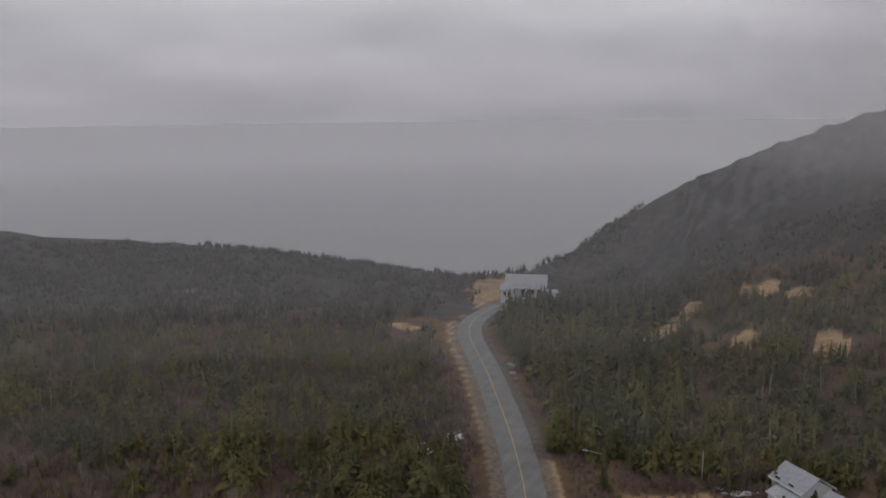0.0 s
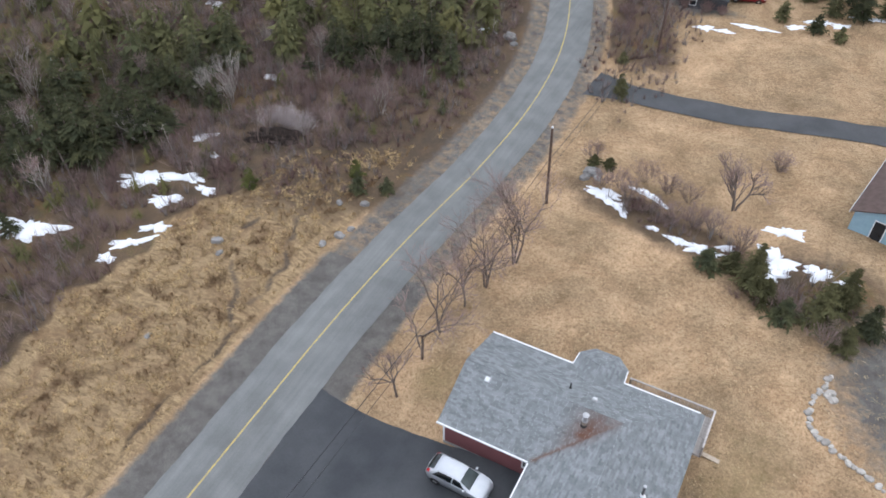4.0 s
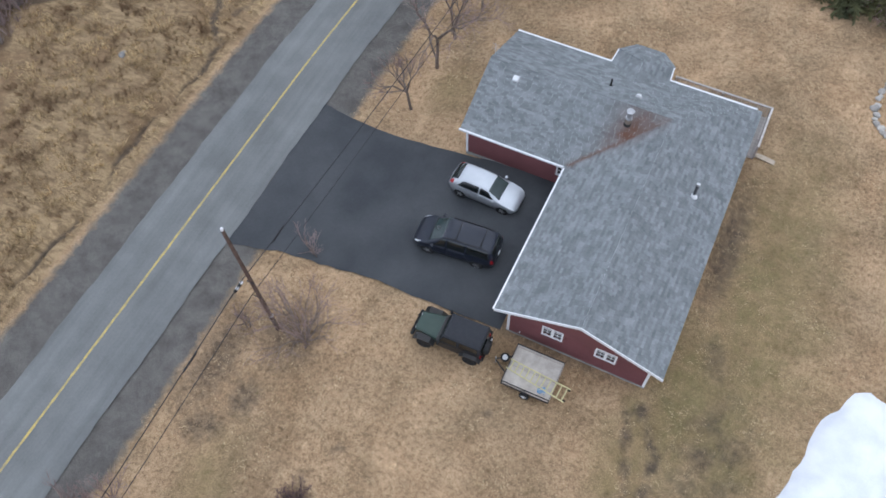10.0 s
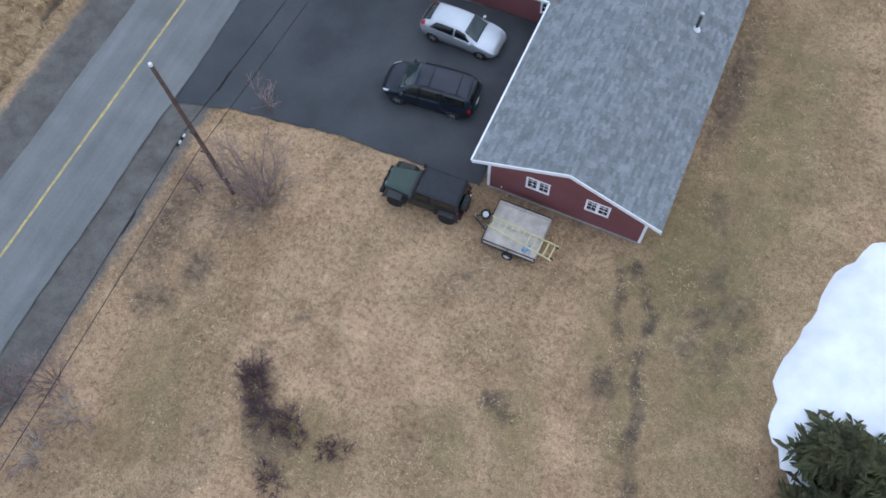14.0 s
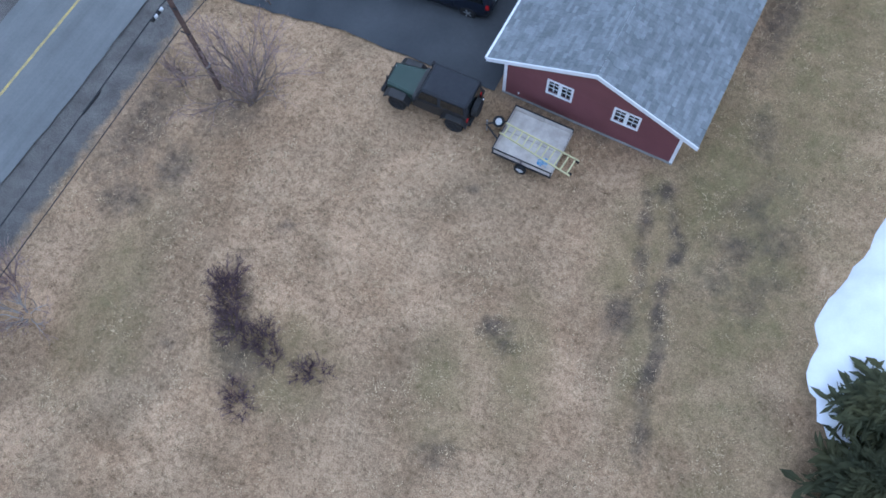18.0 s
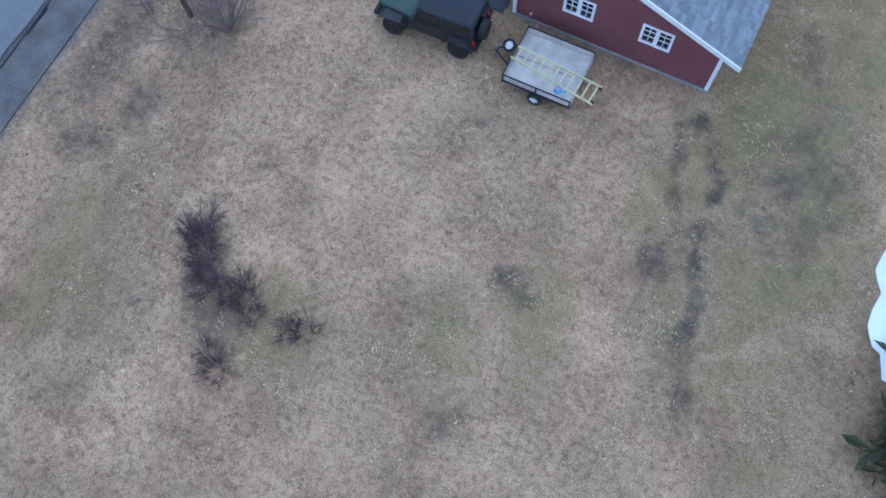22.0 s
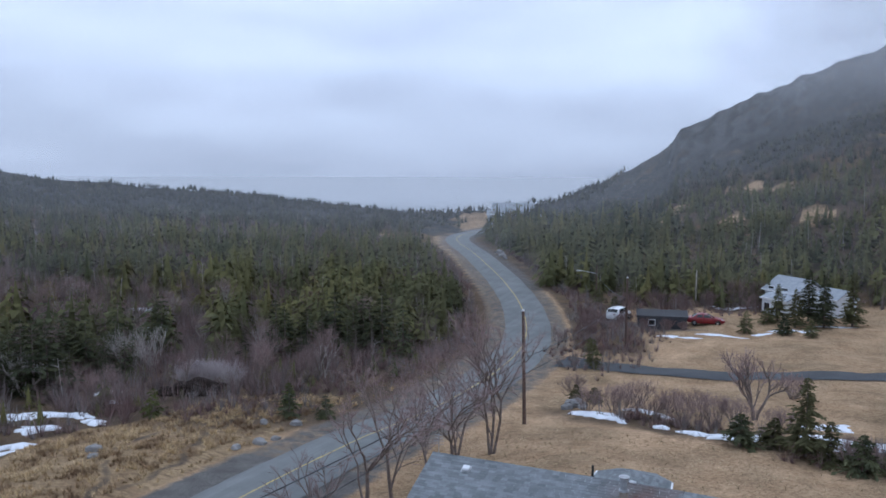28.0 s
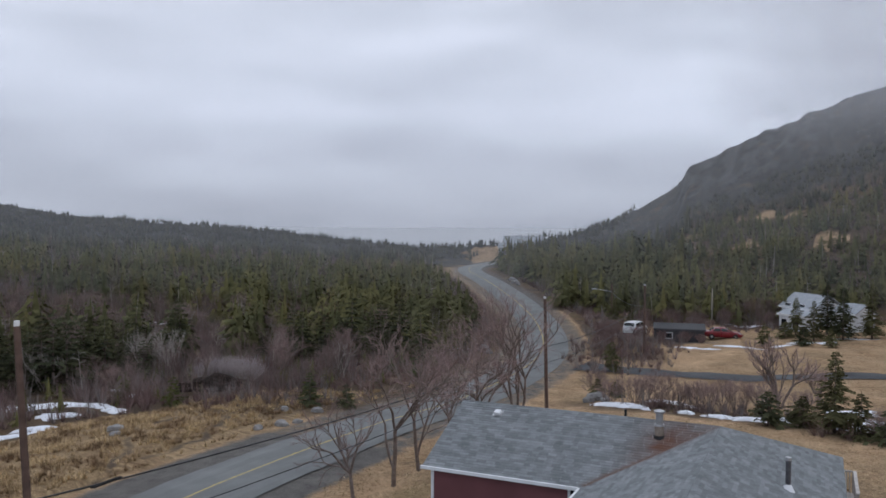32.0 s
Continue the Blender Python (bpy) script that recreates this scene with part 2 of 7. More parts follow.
def box(bm, x0, y0, z0, x1, y1, z1, bevel=0.0, m=None):
    r = bmesh.ops.create_cube(bm, size=1.0)
    vs = r["verts"]
    bmesh.ops.scale(bm, verts=vs, vec=(x1 - x0, y1 - y0, z1 - z0))
    bmesh.ops.translate(bm, verts=vs, vec=((x0 + x1) / 2, (y0 + y1) / 2, (z0 + z1) / 2))
    if m is not None:
        bmesh.ops.transform(bm, matrix=m, verts=vs)
    if bevel:
        es = {e for v in vs for e in v.link_edges}
        bmesh.ops.bevel(bm, geom=list(es), offset=bevel, segments=2, affect="EDGES", clamp_overlap=True)
    return bm


def boxed(*a, **k):
    return box(bmesh.new(), *a, **k)


def tube(bm, p, q, r0, r1=None, sides=8, caps=True):
    p, q = Vector(p), Vector(q)
    r1 = r0 if r1 is None else r1
    d = (q - p)
    turn = d.to_track_quat("Z", "Y").to_matrix().to_4x4()
    bmesh.ops.create_cone(bm, cap_ends=caps, segments=sides, radius1=r0, radius2=r1, depth=d.length,
                          matrix=Matrix.Translation((p + q) / 2) @ turn)
    return bm


def prism(bm, outline, y0, y1):
    """A closed outline in x, z drawn out along y."""
    a = [bm.verts.new((x, y0, z)) for x, z in outline]
    b = [bm.verts.new((x, y1, z)) for x, z in outline]
    n = len(outline)
    bm.faces.new(a), bm.faces.new(b[::-1])
    for i in range(n):
        bm.faces.new((a[i], b[i], b[(i + 1) % n], a[(i + 1) % n]))
    bmesh.ops.recalc_face_normals(bm, faces=bm.faces)
    return bm


def sm(a, b, v):
    """Smooth step from 0 at a to 1 at b."""
    u = np.clip((v - a) / (b - a), 0, 1)
    return u * u * (3 - 2 * u)


def wave(x, y, seed, size):
    """Cheap smooth noise, about -1 to 1, over arrays of x and y."""
    rng = np.random.RandomState(seed)
    out = 0
    for k in range(6):
        a, ph = rng.uniform(0, 2 * np.pi), rng.uniform(0, 2 * np.pi)
        f = 2 * np.pi / size * rng.uniform(0.6, 1.9)
        out = out + np.sin(f * (x * np.cos(a) + y * np.sin(a)) + ph + 1.3 * np.sin(f * 0.7 * (y * np.cos(a) - x * np.sin(a)) + 2 * ph))
    return out / 3.4


# ---- the lie of the land ----
ROAD_Y = np.array([-200.0, 20, 32, 48, 60, 70, 84, 100, 124, 143, 152, 160, 172, 190, 215])
ROAD_X = np.array([-19.3, -19.3, -18.4, -17.4, -18.4, -21, -26.7, -35, -49, -61.5, -65, -65.3, -62.5, -54, -40])
DENSE_Y = np.linspace(-200, 215, 831)
DENSE_X = np.interp(DENSE_Y, ROAD_Y, ROAD_X)
for _ in range(3):
    DENSE_X = np.convolve(np.pad(DENSE_X, 8, "edge"), np.ones(17) / 17, "valid")
ROAD_SLOPE = np.gradient(DENSE_X, DENSE_Y)


def road_x(y):
    return np.interp(y, DENSE_Y, DENSE_X)


def road_off(x, y):
    """Signed distance from the road's middle line, about."""
    return (x - road_x(y)) / np.sqrt(1 + np.interp(y, DENSE_Y, ROAD_SLOPE) ** 2)


def road_z(y):
    return np.interp(y, [-200, 12, 28, 37, 66, 131, 170, 215], [-1.3, -1.3, -1.7, -2.3, -2.3, 0.3, 1.5, 1.0])


def land(x, y):
    x, y = np.asarray(x, float), np.asarray(y, float)
    sw, sn = sm(-6.5, -16, x), sm(18, 56, y)
    z = -1.25 * sw * (1 - sn) - 2.5 * sn * (1 - 0.35 * sm(0, 12, x)) - 1.0 * sm(-26, -40, x) * (1 - 0.7 * sn)
    r = np.hypot(x - 7, y + 19)
    az = np.degrees(np.arctan2(-(x - 7), y + 19))
    top = np.interp(az, [-180, -120, -40, -5, -2, 1, 4, 6.5, 8.0, 8.7, 10.5, 13, 16, 19, 22, 25, 31, 37, 43, 49, 55, 75, 120, 180],
                    [6, 30, 68, 51.5, 47, 42, 36.5, 31.5, 28, 23.8, 18, 11.5, 7.0, 5.8, 4.8, 3.9, 5.2, 8.0, 10.3, 12.4, 17.0, 22, 8, 6])
    far = np.interp(az, [-180, -5, 1, 4, 8, 8.8, 10, 13, 16, 19, 22, 31, 45, 60, 180], [240, 252, 256, 258, 262, 290, 292, 285, 240, 216, 216, 236, 256, 270, 260])
    near = np.interp(az, [-60, -5, 12, 20, 28, 60], [95, 118, 112, 110, 80, 70])
    rise = np.clip((r - near) / (far - near), 0, 1)
    z = z + (top - z) * rise ** 1.25
    z = np.maximum(z - np.clip(r - far - 3, 0, 600) * 0.33, -48 + 0 * z)
    rough = sm(3, 40, np.abs(x + 5) + np.maximum(0, np.abs(y) - 18)) * 0.12 + 0.5 * sm(90, 160, r)
    z = z + rough * wave(x, y, 3, 9) + 0.02 * wave(x, y, 5, 2.3)
    d = np.abs(road_off(x, y))
    tied = (1 - sm(4.2, 16, d)) * sm(186, 168, y)
    z = z + (road_z(y) - 0.06 - z) * tied
    ditch = np.exp(-((road_off(x, y) + 6.5 + 0.25 * np.sin(y * 0.5) + 0.12 * np.sin(y * 1.9)) / 0.32) ** 2) * (y < 12) * (y > -12)
    return z - 0.4 * ditch


def brook_at(x, y):
    """Two thin channels winding through the meadow."""
    a = np.exp(-((x - np.interp(y, [11, 12.5, 16.4, 19.4, 22.5], [-25.8, -26.5, -29.4, -32.1, -32.0]) + 0.3 * np.sin(y * 1.6)) / 0.32) ** 2) * (y > 11.5) * (y < 24)
    b = np.exp(-((x - np.interp(y, [14, 18.6, 22.7, 26], [-26.0, -26.2, -28.2, -28.6]) + 0.25 * np.sin(y * 1.9)) / 0.28) ** 2) * (y > 14) * (y < 27)
    return np.clip(np.maximum(a, b) * (0.7 + 0.6 * wave(x, y, 65, 3.0)), 0, 1)


def meadow_edge(y):
    """Where the open verge west of the road gives way to brush."""
    return np.interp(y, [-30, 5, 20, 31, 36, 40, 60, 70], [-40, -39.5, -38, -35, -29.5, -23.8, -24.4, -28]) + 0.8 * np.sin(y * 0.55) + 0.5 * np.sin(y * 1.3)


def land1(x, y):
    return float(land(np.array([x]), np.array([y]))[0])


# ---- ground ----
def ground_material():
    m = bpy.data.materials.new("dry_spring_grass")
    m.use_nodes = True
    n, l = m.node_tree.nodes, m.node_tree.links
    b = n["Principled BSDF"]
    b.inputs["Roughness"].default_value, b.inputs["Specular IOR Level"].default_value = 0.97, 0.1
    co = n.new("ShaderNodeTexCoord")

    def noise_tex(scale, detail=5, rough=0.55, stretch=None, warp=0.0):
        t = n.new("ShaderNodeTexNoise")
        t.inputs["Scale"].default_value, t.inputs["Detail"].default_value = scale, detail
        t.inputs["Roughness"].default_value, t.inputs["Distortion"].default_value = rough, warp
        if stretch:
            mp = n.new("ShaderNodeMapping")
            mp.inputs["Scale"].default_value, mp.inputs["Rotation"].default_value = stretch, (0, 0, 0.5)
            l.new(co.outputs["Object"], mp.inputs[0]), l.new(mp.outputs[0], t.inputs["Vector"])
        else:
            l.new(co.outputs["Object"], t.inputs["Vector"])
        return t.outputs[0]

    def ramp(value, p0, c0, p1, c1):
        r = n.new("ShaderNodeValToRGB")
        e = r.color_ramp.elements
        e[0].position, e[0].color, e[1].position, e[1].color = p0, (*c0, 1), p1, (*c1, 1)
        l.new(value, r.inputs[0])
        return r.outputs[0]

    def mixed(f, a, c, kind="MIX", amount=1.0):
        x = n.new("ShaderNodeMix")
        x.data_type, x.blend_type = "RGBA", kind
        x.inputs[0].default_value = amount
        if f is not None:
            l.new(f, x.inputs[0])
        l.new(a, x.inputs[6]), l.new(c, x.inputs[7])
        return x.outputs[2]

    def math_node(op, a, c):
        x = n.new("ShaderNodeMath")
        x.operation, x.use_clamp = op, op != "ADD"
        for i, v in enumerate((a, c)):
            if isinstance(v, (int, float)):
                x.inputs[i].default_value = v
            else:
                l.new(v, x.inputs[i])
        return x.outputs[0]

    def mask(name, edge_scale, soft=0.35):
        a = n.new("ShaderNodeAttribute")
        a.attribute_name = name
        s = math_node("ADD", a.outputs["Fac"], math_node("MULTIPLY", math_node("SUBTRACT", noise_tex(edge_scale, 6, 0.7), 0.0), 0.9))
        r = n.new("ShaderNodeMapRange")
        r.inputs[1].default_value, r.inputs[2].default_value = 0.95 - soft / 2, 0.95 + soft / 2
        l.new(s, r.inputs[0])
        return r.outputs[0]

    straw = ramp(noise_tex(0.33, 6, 0.65), 0.36, (0.44, 0.335, 0.22), 0.64, (0.30, 0.22, 0.138))
    straw = mixed(ramp(noise_tex(1.4, 5, 0.7), 0.5, (0, 0, 0), 0.75, (0.7, 0.7, 0.7)), straw, ramp(noise_tex(3, 3), 0.3, (0.52, 0.42, 0.285), 0.7, (0.42, 0.32, 0.195)))
    hue = ramp(noise_tex(0.16, 7, 0.7, None, 0.6), 0.38, (1.28, 1.15, 1.05), 0.62, (0.84, 0.79, 0.73))
    straw = mixed(None, straw, hue, "MULTIPLY", 0.9)
    dark = ramp(noise_tex(4.2, 8, 0.8), 0.34, (0.36, 0.34, 0.31), 0.54, (1.05, 1.05, 1.05))
    spots = ramp(noise_tex(1.1, 8, 0.8), 0.30, (0.5, 0.48, 0.42), 0.44, (1, 1, 1))
    dark = mixed(None, dark, spots, "MULTIPLY", 0.8)
    straw = mixed(None, straw, dark, "MULTIPLY", 0.85)
    fleck = ramp(noise_tex(9.0, 8, 0.85), 0.30, (0.45, 0.42, 0.38), 0.42, (1, 1, 1))
    straw = mixed(None, straw, fleck, "MULTIPLY", 0.8)
    wild = ramp(noise_tex(0.25, 6, 0.7), 0.35, (0.072, 0.057, 0.045), 0.65, (0.155, 0.108, 0.068))
    wild = mixed(ramp(noise_tex(0.09, 5, 0.7, None, 0.8), 0.54, (0, 0, 0), 0.62, (0.8, 0.8, 0.8)), wild, ramp(noise_tex(0.7, 5, 0.7), 0.35, (0.20, 0.115, 0.06), 0.65, (0.115, 0.105, 0.045)))
    tuss = ramp(noise_tex(0.8, 7, 0.75, (1, 2.6, 1), 1.2), 0.36, (0.145, 0.098, 0.056), 0.62, (0.42, 0.305, 0.175))
    tuss = mixed(ramp(noise_tex(0.22, 6, 0.7, None, 1.0), 0.50, (0, 0, 0), 0.62, (0.6, 0.6, 0.6)), tuss, ramp(noise_tex(1.6, 6, 0.75), 0.35, (0.12, 0.075, 0.045), 0.65, (0.25, 0.16, 0.09)))
    moss = ramp(noise_tex(1.3, 7, 0.75), 0.35, (0.29, 0.22, 0.11), 0.65, (0.17, 0.135, 0.065))
    moss = mixed(ramp(noise_tex(0.45, 5, 0.7, None, 0.7), 0.46, (0, 0, 0), 0.56, (0.65, 0.65, 0.65)), moss, ramp(noise_tex(2.2, 6, 0.75), 0.35, (0.215, 0.185, 0.085), 0.65, (0.135, 0.12, 0.05)))
    soil = ramp(noise_tex(2.5, 6, 0.7), 0.35, (0.05, 0.042, 0.036), 0.65, (0.125, 0.098, 0.075))
    grav = ramp(noise_tex(0.8, 7, 0.75), 0.35, (0.172, 0.162, 0.149), 0.65, (0.10, 0.094, 0.087))
    c = mixed(mask("tussock", 1.2), straw, tuss)
    c = mixed(math_node("MULTIPLY", mask("moss", 1.2, 0.75), 0.9), c, moss)
    c = mixed(mask("wild", 0.5), c, wild)
    c = mixed(math_node("MULTIPLY", mask("soil", 2.4, 0.5), 0.85), c, soil)
    c = mixed(mask("gravel", 1.4, 0.4), c, grav)
    stone = ramp(noise_tex(0.3, 8, 0.75), 0.38, (0.036, 0.038, 0.033), 0.68, (0.085, 0.083, 0.078))
    c = mixed(mask("rock", 0.35, 0.3), c, stone)
    bare = ramp(noise_tex(0.5, 8, 0.8), 0.36, (0.06, 0.061, 0.06), 0.66, (0.135, 0.132, 0.13))
    c = mixed(mask("cliff", 0.3, 0.25), c, bare)
    grain = ramp(noise_tex(22, 5, 0.75), 0.32, (0.5, 0.49, 0.47), 0.68, (1.42, 1.42, 1.42))
    c = mixed(None, c, grain, "MULTIPLY", 1.0)
    l.new(c, b.inputs["Base Color"])
    bp = n.new("ShaderNodeBump")
    bp.inputs["Strength"].default_value, bp.inputs["Distance"].default_value = 0.7, 0.08
    l.new(noise_tex(7, 6, 0.75), bp.inputs["Height"]), l.new(bp.outputs[0], b.inputs["Normal"])
    return m


def axis_steps(lo, a, b, hi, step, grow):
    mid = list(np.arange(a, b + 1e-6, step))
    down, up, s = [], [], step
    v = a
    while v > lo:
        s *= grow
        v -= s
        down.append(v)
    s, v = step, b
    while v < hi:
        s *= grow
        v += s
        up.append(v)
    return np.array(down[::-1] + mid + up)


def blob(x, y, cx, cy, rx, ry, turn=0.0):
    c, s = math.cos(turn), math.sin(turn)
    u, v = (x - cx) * c + (y - cy) * s, -(x - cx) * s + (y - cy) * c
    return np.clip(1.25 - 0.75 * np.sqrt((u / rx) ** 2 + (v / ry) ** 2), 0, 1)


CLEARINGS = ((-22, 151, 3.4, 4.2), (-18, 155.5, 3.6, 3.2), (-4.5, 160.5, 3.6, 4.0), (-5, 141.5, 2.6, 3.6), (9, 138, 2.6, 4.8), (-27, 142, 1.8, 2.6), (2.5, 157, 2.4, 2.6), (-76, 141, 2.4, 2.0), (-62, 172, 10, 6.5), (-70.5, 178, 5, 4), (-34, 152, 1.4, 1.4))


def clearing_at(x, y):
    c = 0 * x
    for cx, cy, rx, ry in CLEARINGS:
        c = np.maximum(c, blob(x, y, cx, cy, rx, ry, 0.2))
    return c


def build_ground():
    xs = axis_steps(-460, -42, 22, 460, 0.27, 1.06)
    ys = axis_steps(-200, -24, 44, 520, 0.27, 1.035)
    gx, gy = np.meshgrid(xs, ys)
    z = land(gx, gy)
    nx, ny = len(xs), len(ys)
    verts = np.stack([gx.ravel(), gy.ravel(), z.ravel()], 1)
    i = np.arange((ny - 1) * (nx - 1))
    r, c = i // (nx - 1), i % (nx - 1)
    a = r * nx + c
    faces = np.stack([a, a + 1, a + nx + 1, a + nx], 1)
    me = bpy.data.meshes.new("ground")
    me.from_pydata(verts.tolist(), [], faces.tolist())
    me.polygons.foreach_set("use_smooth", [True] * len(me.polygons))
    x, y = gx.ravel(), gy.ravel()
    off = road_off(x, y)
    d = np.abs(off)
    gravel = np.where(off < 0, sm(5.9, 4.3, d), sm(5.6, 3.9, d)) * np.where(y > 22, 0.62, 0.9) * sm(178, 170, y)
    gravel = np.maximum(gravel, 0.9 * blob(x, y, -10.6, 79.2, 7.5, 1.6))
    gravel = np.maximum(gravel, blob(x, y, 21, 27, 5.5, 7.5, 0.3))
    r = np.hypot(x - 7, y + 19)
    wild = sm(0.6, -1.6, x - np.where(y < 70, meadow_edge(y), road_x(y) - 6))
    east = sm(92, 97, y - 0.25 * np.clip(x, -10, 40) + 1.5 * np.sin(x * 0.3)) * (off > 0)
    wild = np.maximum(np.maximum(wild, east), sm(168, 178, y))
    strip = blob(x, y, -4.6, 69.5, 5.5, 13, 0.1) * (x < -9.5)
    wild = np.maximum(wild, np.maximum(strip, 0.9 * sm(4.2, 5.6, off) * sm(15, 10, off) * sm(60, 66, y)))
    hedge = blob(x, y, 0.5, 37.2, 11.5, 2.6, -0.28)
    hedge = np.maximum(hedge, blob(x, y, 12.5, 35, 6.5, 5.5, 0.2))
    wild = np.maximum(wild, 0.85 * hedge)
    wild = np.maximum(wild, blob(x, y, 22, -6, 6, 9, 0.0))
    tuss = sm(-4.6, -6.2, off) * sm(90, 60, y)
    moss = np.maximum(0.8 * blob(x, y, 9.2, 0.5, 2.0, 5.5), 0.75 * blob(x, y, 11.5, 7, 3.0, 10))
    moss = np.maximum(moss, 0.62 * blob(x, y, 5.6, -10, 1.1, 2.8, 0.3))
    moss = np.maximum(moss, 0.62 * blob(x, y, 3.4, -11.6, 1.1, 2.2, 0.3))
    for cx, cy, rx, ry, s in ((-2.6, -13.6, 2.4, 1.4, 0.62), (3.2, -11.2, 0.9, 1.4, 0.66), (4.6, -9.6, 1.0, 0.8, 0.7), (5.8, -10.6, 0.7, 1.2, 0.66), (7.2, -4.2, 1.2, 2.2, 0.6), (4.1, -13.2, 1.6, 1.0, 0.5)):
        moss = np.maximum(moss, s * blob(x, y, cx, cy, rx, ry, 0.3))
    moss = np.maximum(moss, 0.62 * blob(x, y, -9.5, -14.5, 1.6, 4.0, 0.2))
    run_a = np.interp(y, [-14, -6.5, -4.0, -1.8, 0], [9.3, 8.35, 7.9, 6.9, 6.6]) + 0.12 * np.sin(y * 2.1)
    run_b = np.interp(y, [-14, -10.3, -7.3, -5.3, -2.9, -0.9], [10.9, 10.3, 9.6, 9.0, 8.7, 7.6]) + 0.12 * np.sin(y * 1.7 + 1)
    broken = 0.62 + 0.30 * wave(x, y, 61, 1.6)
    rut = 0.85 * np.exp(-((x - run_a) / 0.45) ** 2) * sm(-0.5, -1.6, y) * sm(-8.0, -5.5, y)
    rut = np.maximum(rut, np.exp(-((x - run_b) / 0.45) ** 2) * sm(-0.2, -1.2, y) * sm(-13.5, -8.5, y)) * broken
    between = np.exp(-((x - (run_a + run_b) / 2) / 0.9) ** 2) * sm(0.2, -1.0, y) * sm(-13, -8, y)
    moss = np.maximum(moss, 0.62 * between)
    moss = np.maximum(moss, 0.74 * blob(x, y, 12.4, -2, 3.4, 12) * (0.8 + 0.35 * wave(x, y, 63, 5)))
    moss = np.maximum(moss, 0.72 * blob(x, y, 7.3, -5.2, 0.9, 1.4, 0.2))
    moss = np.maximum(moss, 0.66 * blob(x, y, 9.5, -1.7, 1.0, 1.4))
    for cx, cy, rx, ry, s in ((5.4, -10.1, 0.8, 0.9, 0.72), (6.1, -10.7, 0.6, 0.8, 0.7), (3.0, -11.7, 0.8, 1.3, 0.66), (-2.2, -13.0, 0.9, 1.0, 0.7), (-1.6, -14.6, 1.6, 0.9, 0.66), (-8.0, -15.6, 1.2, 1.6, 0.6), (11.2, -8.0, 1.3, 2.2, 0.55), (10.0, 12.7, 0.6, 0.6, 0.6), (-9.6, 14.0, 1.6, 2.2, 0.55)):
        moss = np.maximum(moss, s * blob(x, y, cx, cy, rx, ry, 0.3))
    soil = np.maximum(1.0 * rut, 0.6 * blob(x, y, 11.4, -2.0, 1.8, 3.4) * (0.85 + 0.3 * wave(x, y, 64, 2.5)))
    soil = np.maximum(soil, 0.62 * np.exp(-((np.hypot(x + 6.3, y + 14.75) - 0.5) / 0.16) ** 2) * (0.6 + 0.5 * wave(x, y, 62, 0.7)))
    soil = np.maximum(soil, 0.7 * blob(x, y, -6.2, -15.0, 0.3, 0.22))
    for cx, cy, rx, ry, s in ((7.9, -6.6, 0.7, 1.0, 0.7), (4.1, -9.1, 0.75, 0.5, 0.72), (4.7, -9.5, 0.5, 0.5, 0.6), (4.3, -14.0, 1.0, 0.7, 0.5), (10.3, -10.3, 0.4, 0.9, 0.62), (-10.7, -8.7, 1.0, 1.2, 0.62), (-11.8, -10.8, 1.4, 1.0, 0.6), (-4.8, -9.2, 0.6, 0.4, 0.5), (0.9, -4.5, 0.35, 0.25, 0.6), (10.0, 3.0, 0.8, 1.6, 0.5), (-3.4, -14.4, 1.1, 1.6, 0.6)):
        soil = np.maximum(soil, s * blob(x, y, cx, cy, rx, ry, 0.4))
    soil = np.maximum(soil, 0.68 * blob(x, y, -4.7, -13.0, 0.9, 2.4, 0.5))
    soil = np.maximum(soil, 0.60 * blob(x, y, -10.4, -4.7, 2.2, 2.2))
    soil = np.maximum(soil, 0.60 * blob(x, y, -13.2, -7.5, 1.6, 3.4))
    soil = np.maximum(soil, 0.66 * blob(x, y, 8.8, 9.5, 1.0, 4.5))
    soil = np.maximum(soil, 0.58 * blob(x, y, 2.5, 0.1, 5.5, 0.7))
    creek = np.exp(-((off + 6.5 + 0.25 * np.sin(y * 0.5) + 0.12 * np.sin(y * 1.9)) / 0.2) ** 2) * (y < 12) * (y > -12) * (0.75 + 0.35 * np.sin(y * 0.8))
    soil = np.maximum(np.maximum(soil, creek), brook_at(x, y))
    heath = np.maximum(blob(x, y, -29.5, 31.0, 9, 6.5, 0.5), 0.9 * sm(-3.9, -5.0, off) * sm(27, 33, y) * (y < 165))
    wild = np.maximum(wild, 0.72 * np.clip(heath * 1.3, 0, 1))
    wild = np.where(clearing_at(x, y) > 0.45, 0, wild)
    az = np.degrees(np.arctan2(-(x - 7), y + 19))
    rock = sm(170, 200, r) * (0.72 + 0.2 * wave(x, y, 71, 14)) * (clearing_at(x, y) < 0.45)
    cliff = sm(205, 226, r) * sm(-3, 1.5, az) * sm(9.4, 8.2, az) * np.clip(0.52 + 0.42 * wave(x, y, 72, 9), 0, 1)
    for name, value in (("rock", rock), ("cliff", cliff), ("gravel", gravel), ("wild", wild), ("tussock", tuss), ("moss", moss), ("soil", soil)):
        at = me.attributes.new(name, "FLOAT", "POINT")
        at.data.foreach_set("value", np.clip(value, 0, 1).astype(np.float32))
    me.materials.append(ground_material())
    return tagged(new("ground", me), "dry straw-coloured lawn and heath with soil and gravel verges", "ground", kind="structure")


build_ground()


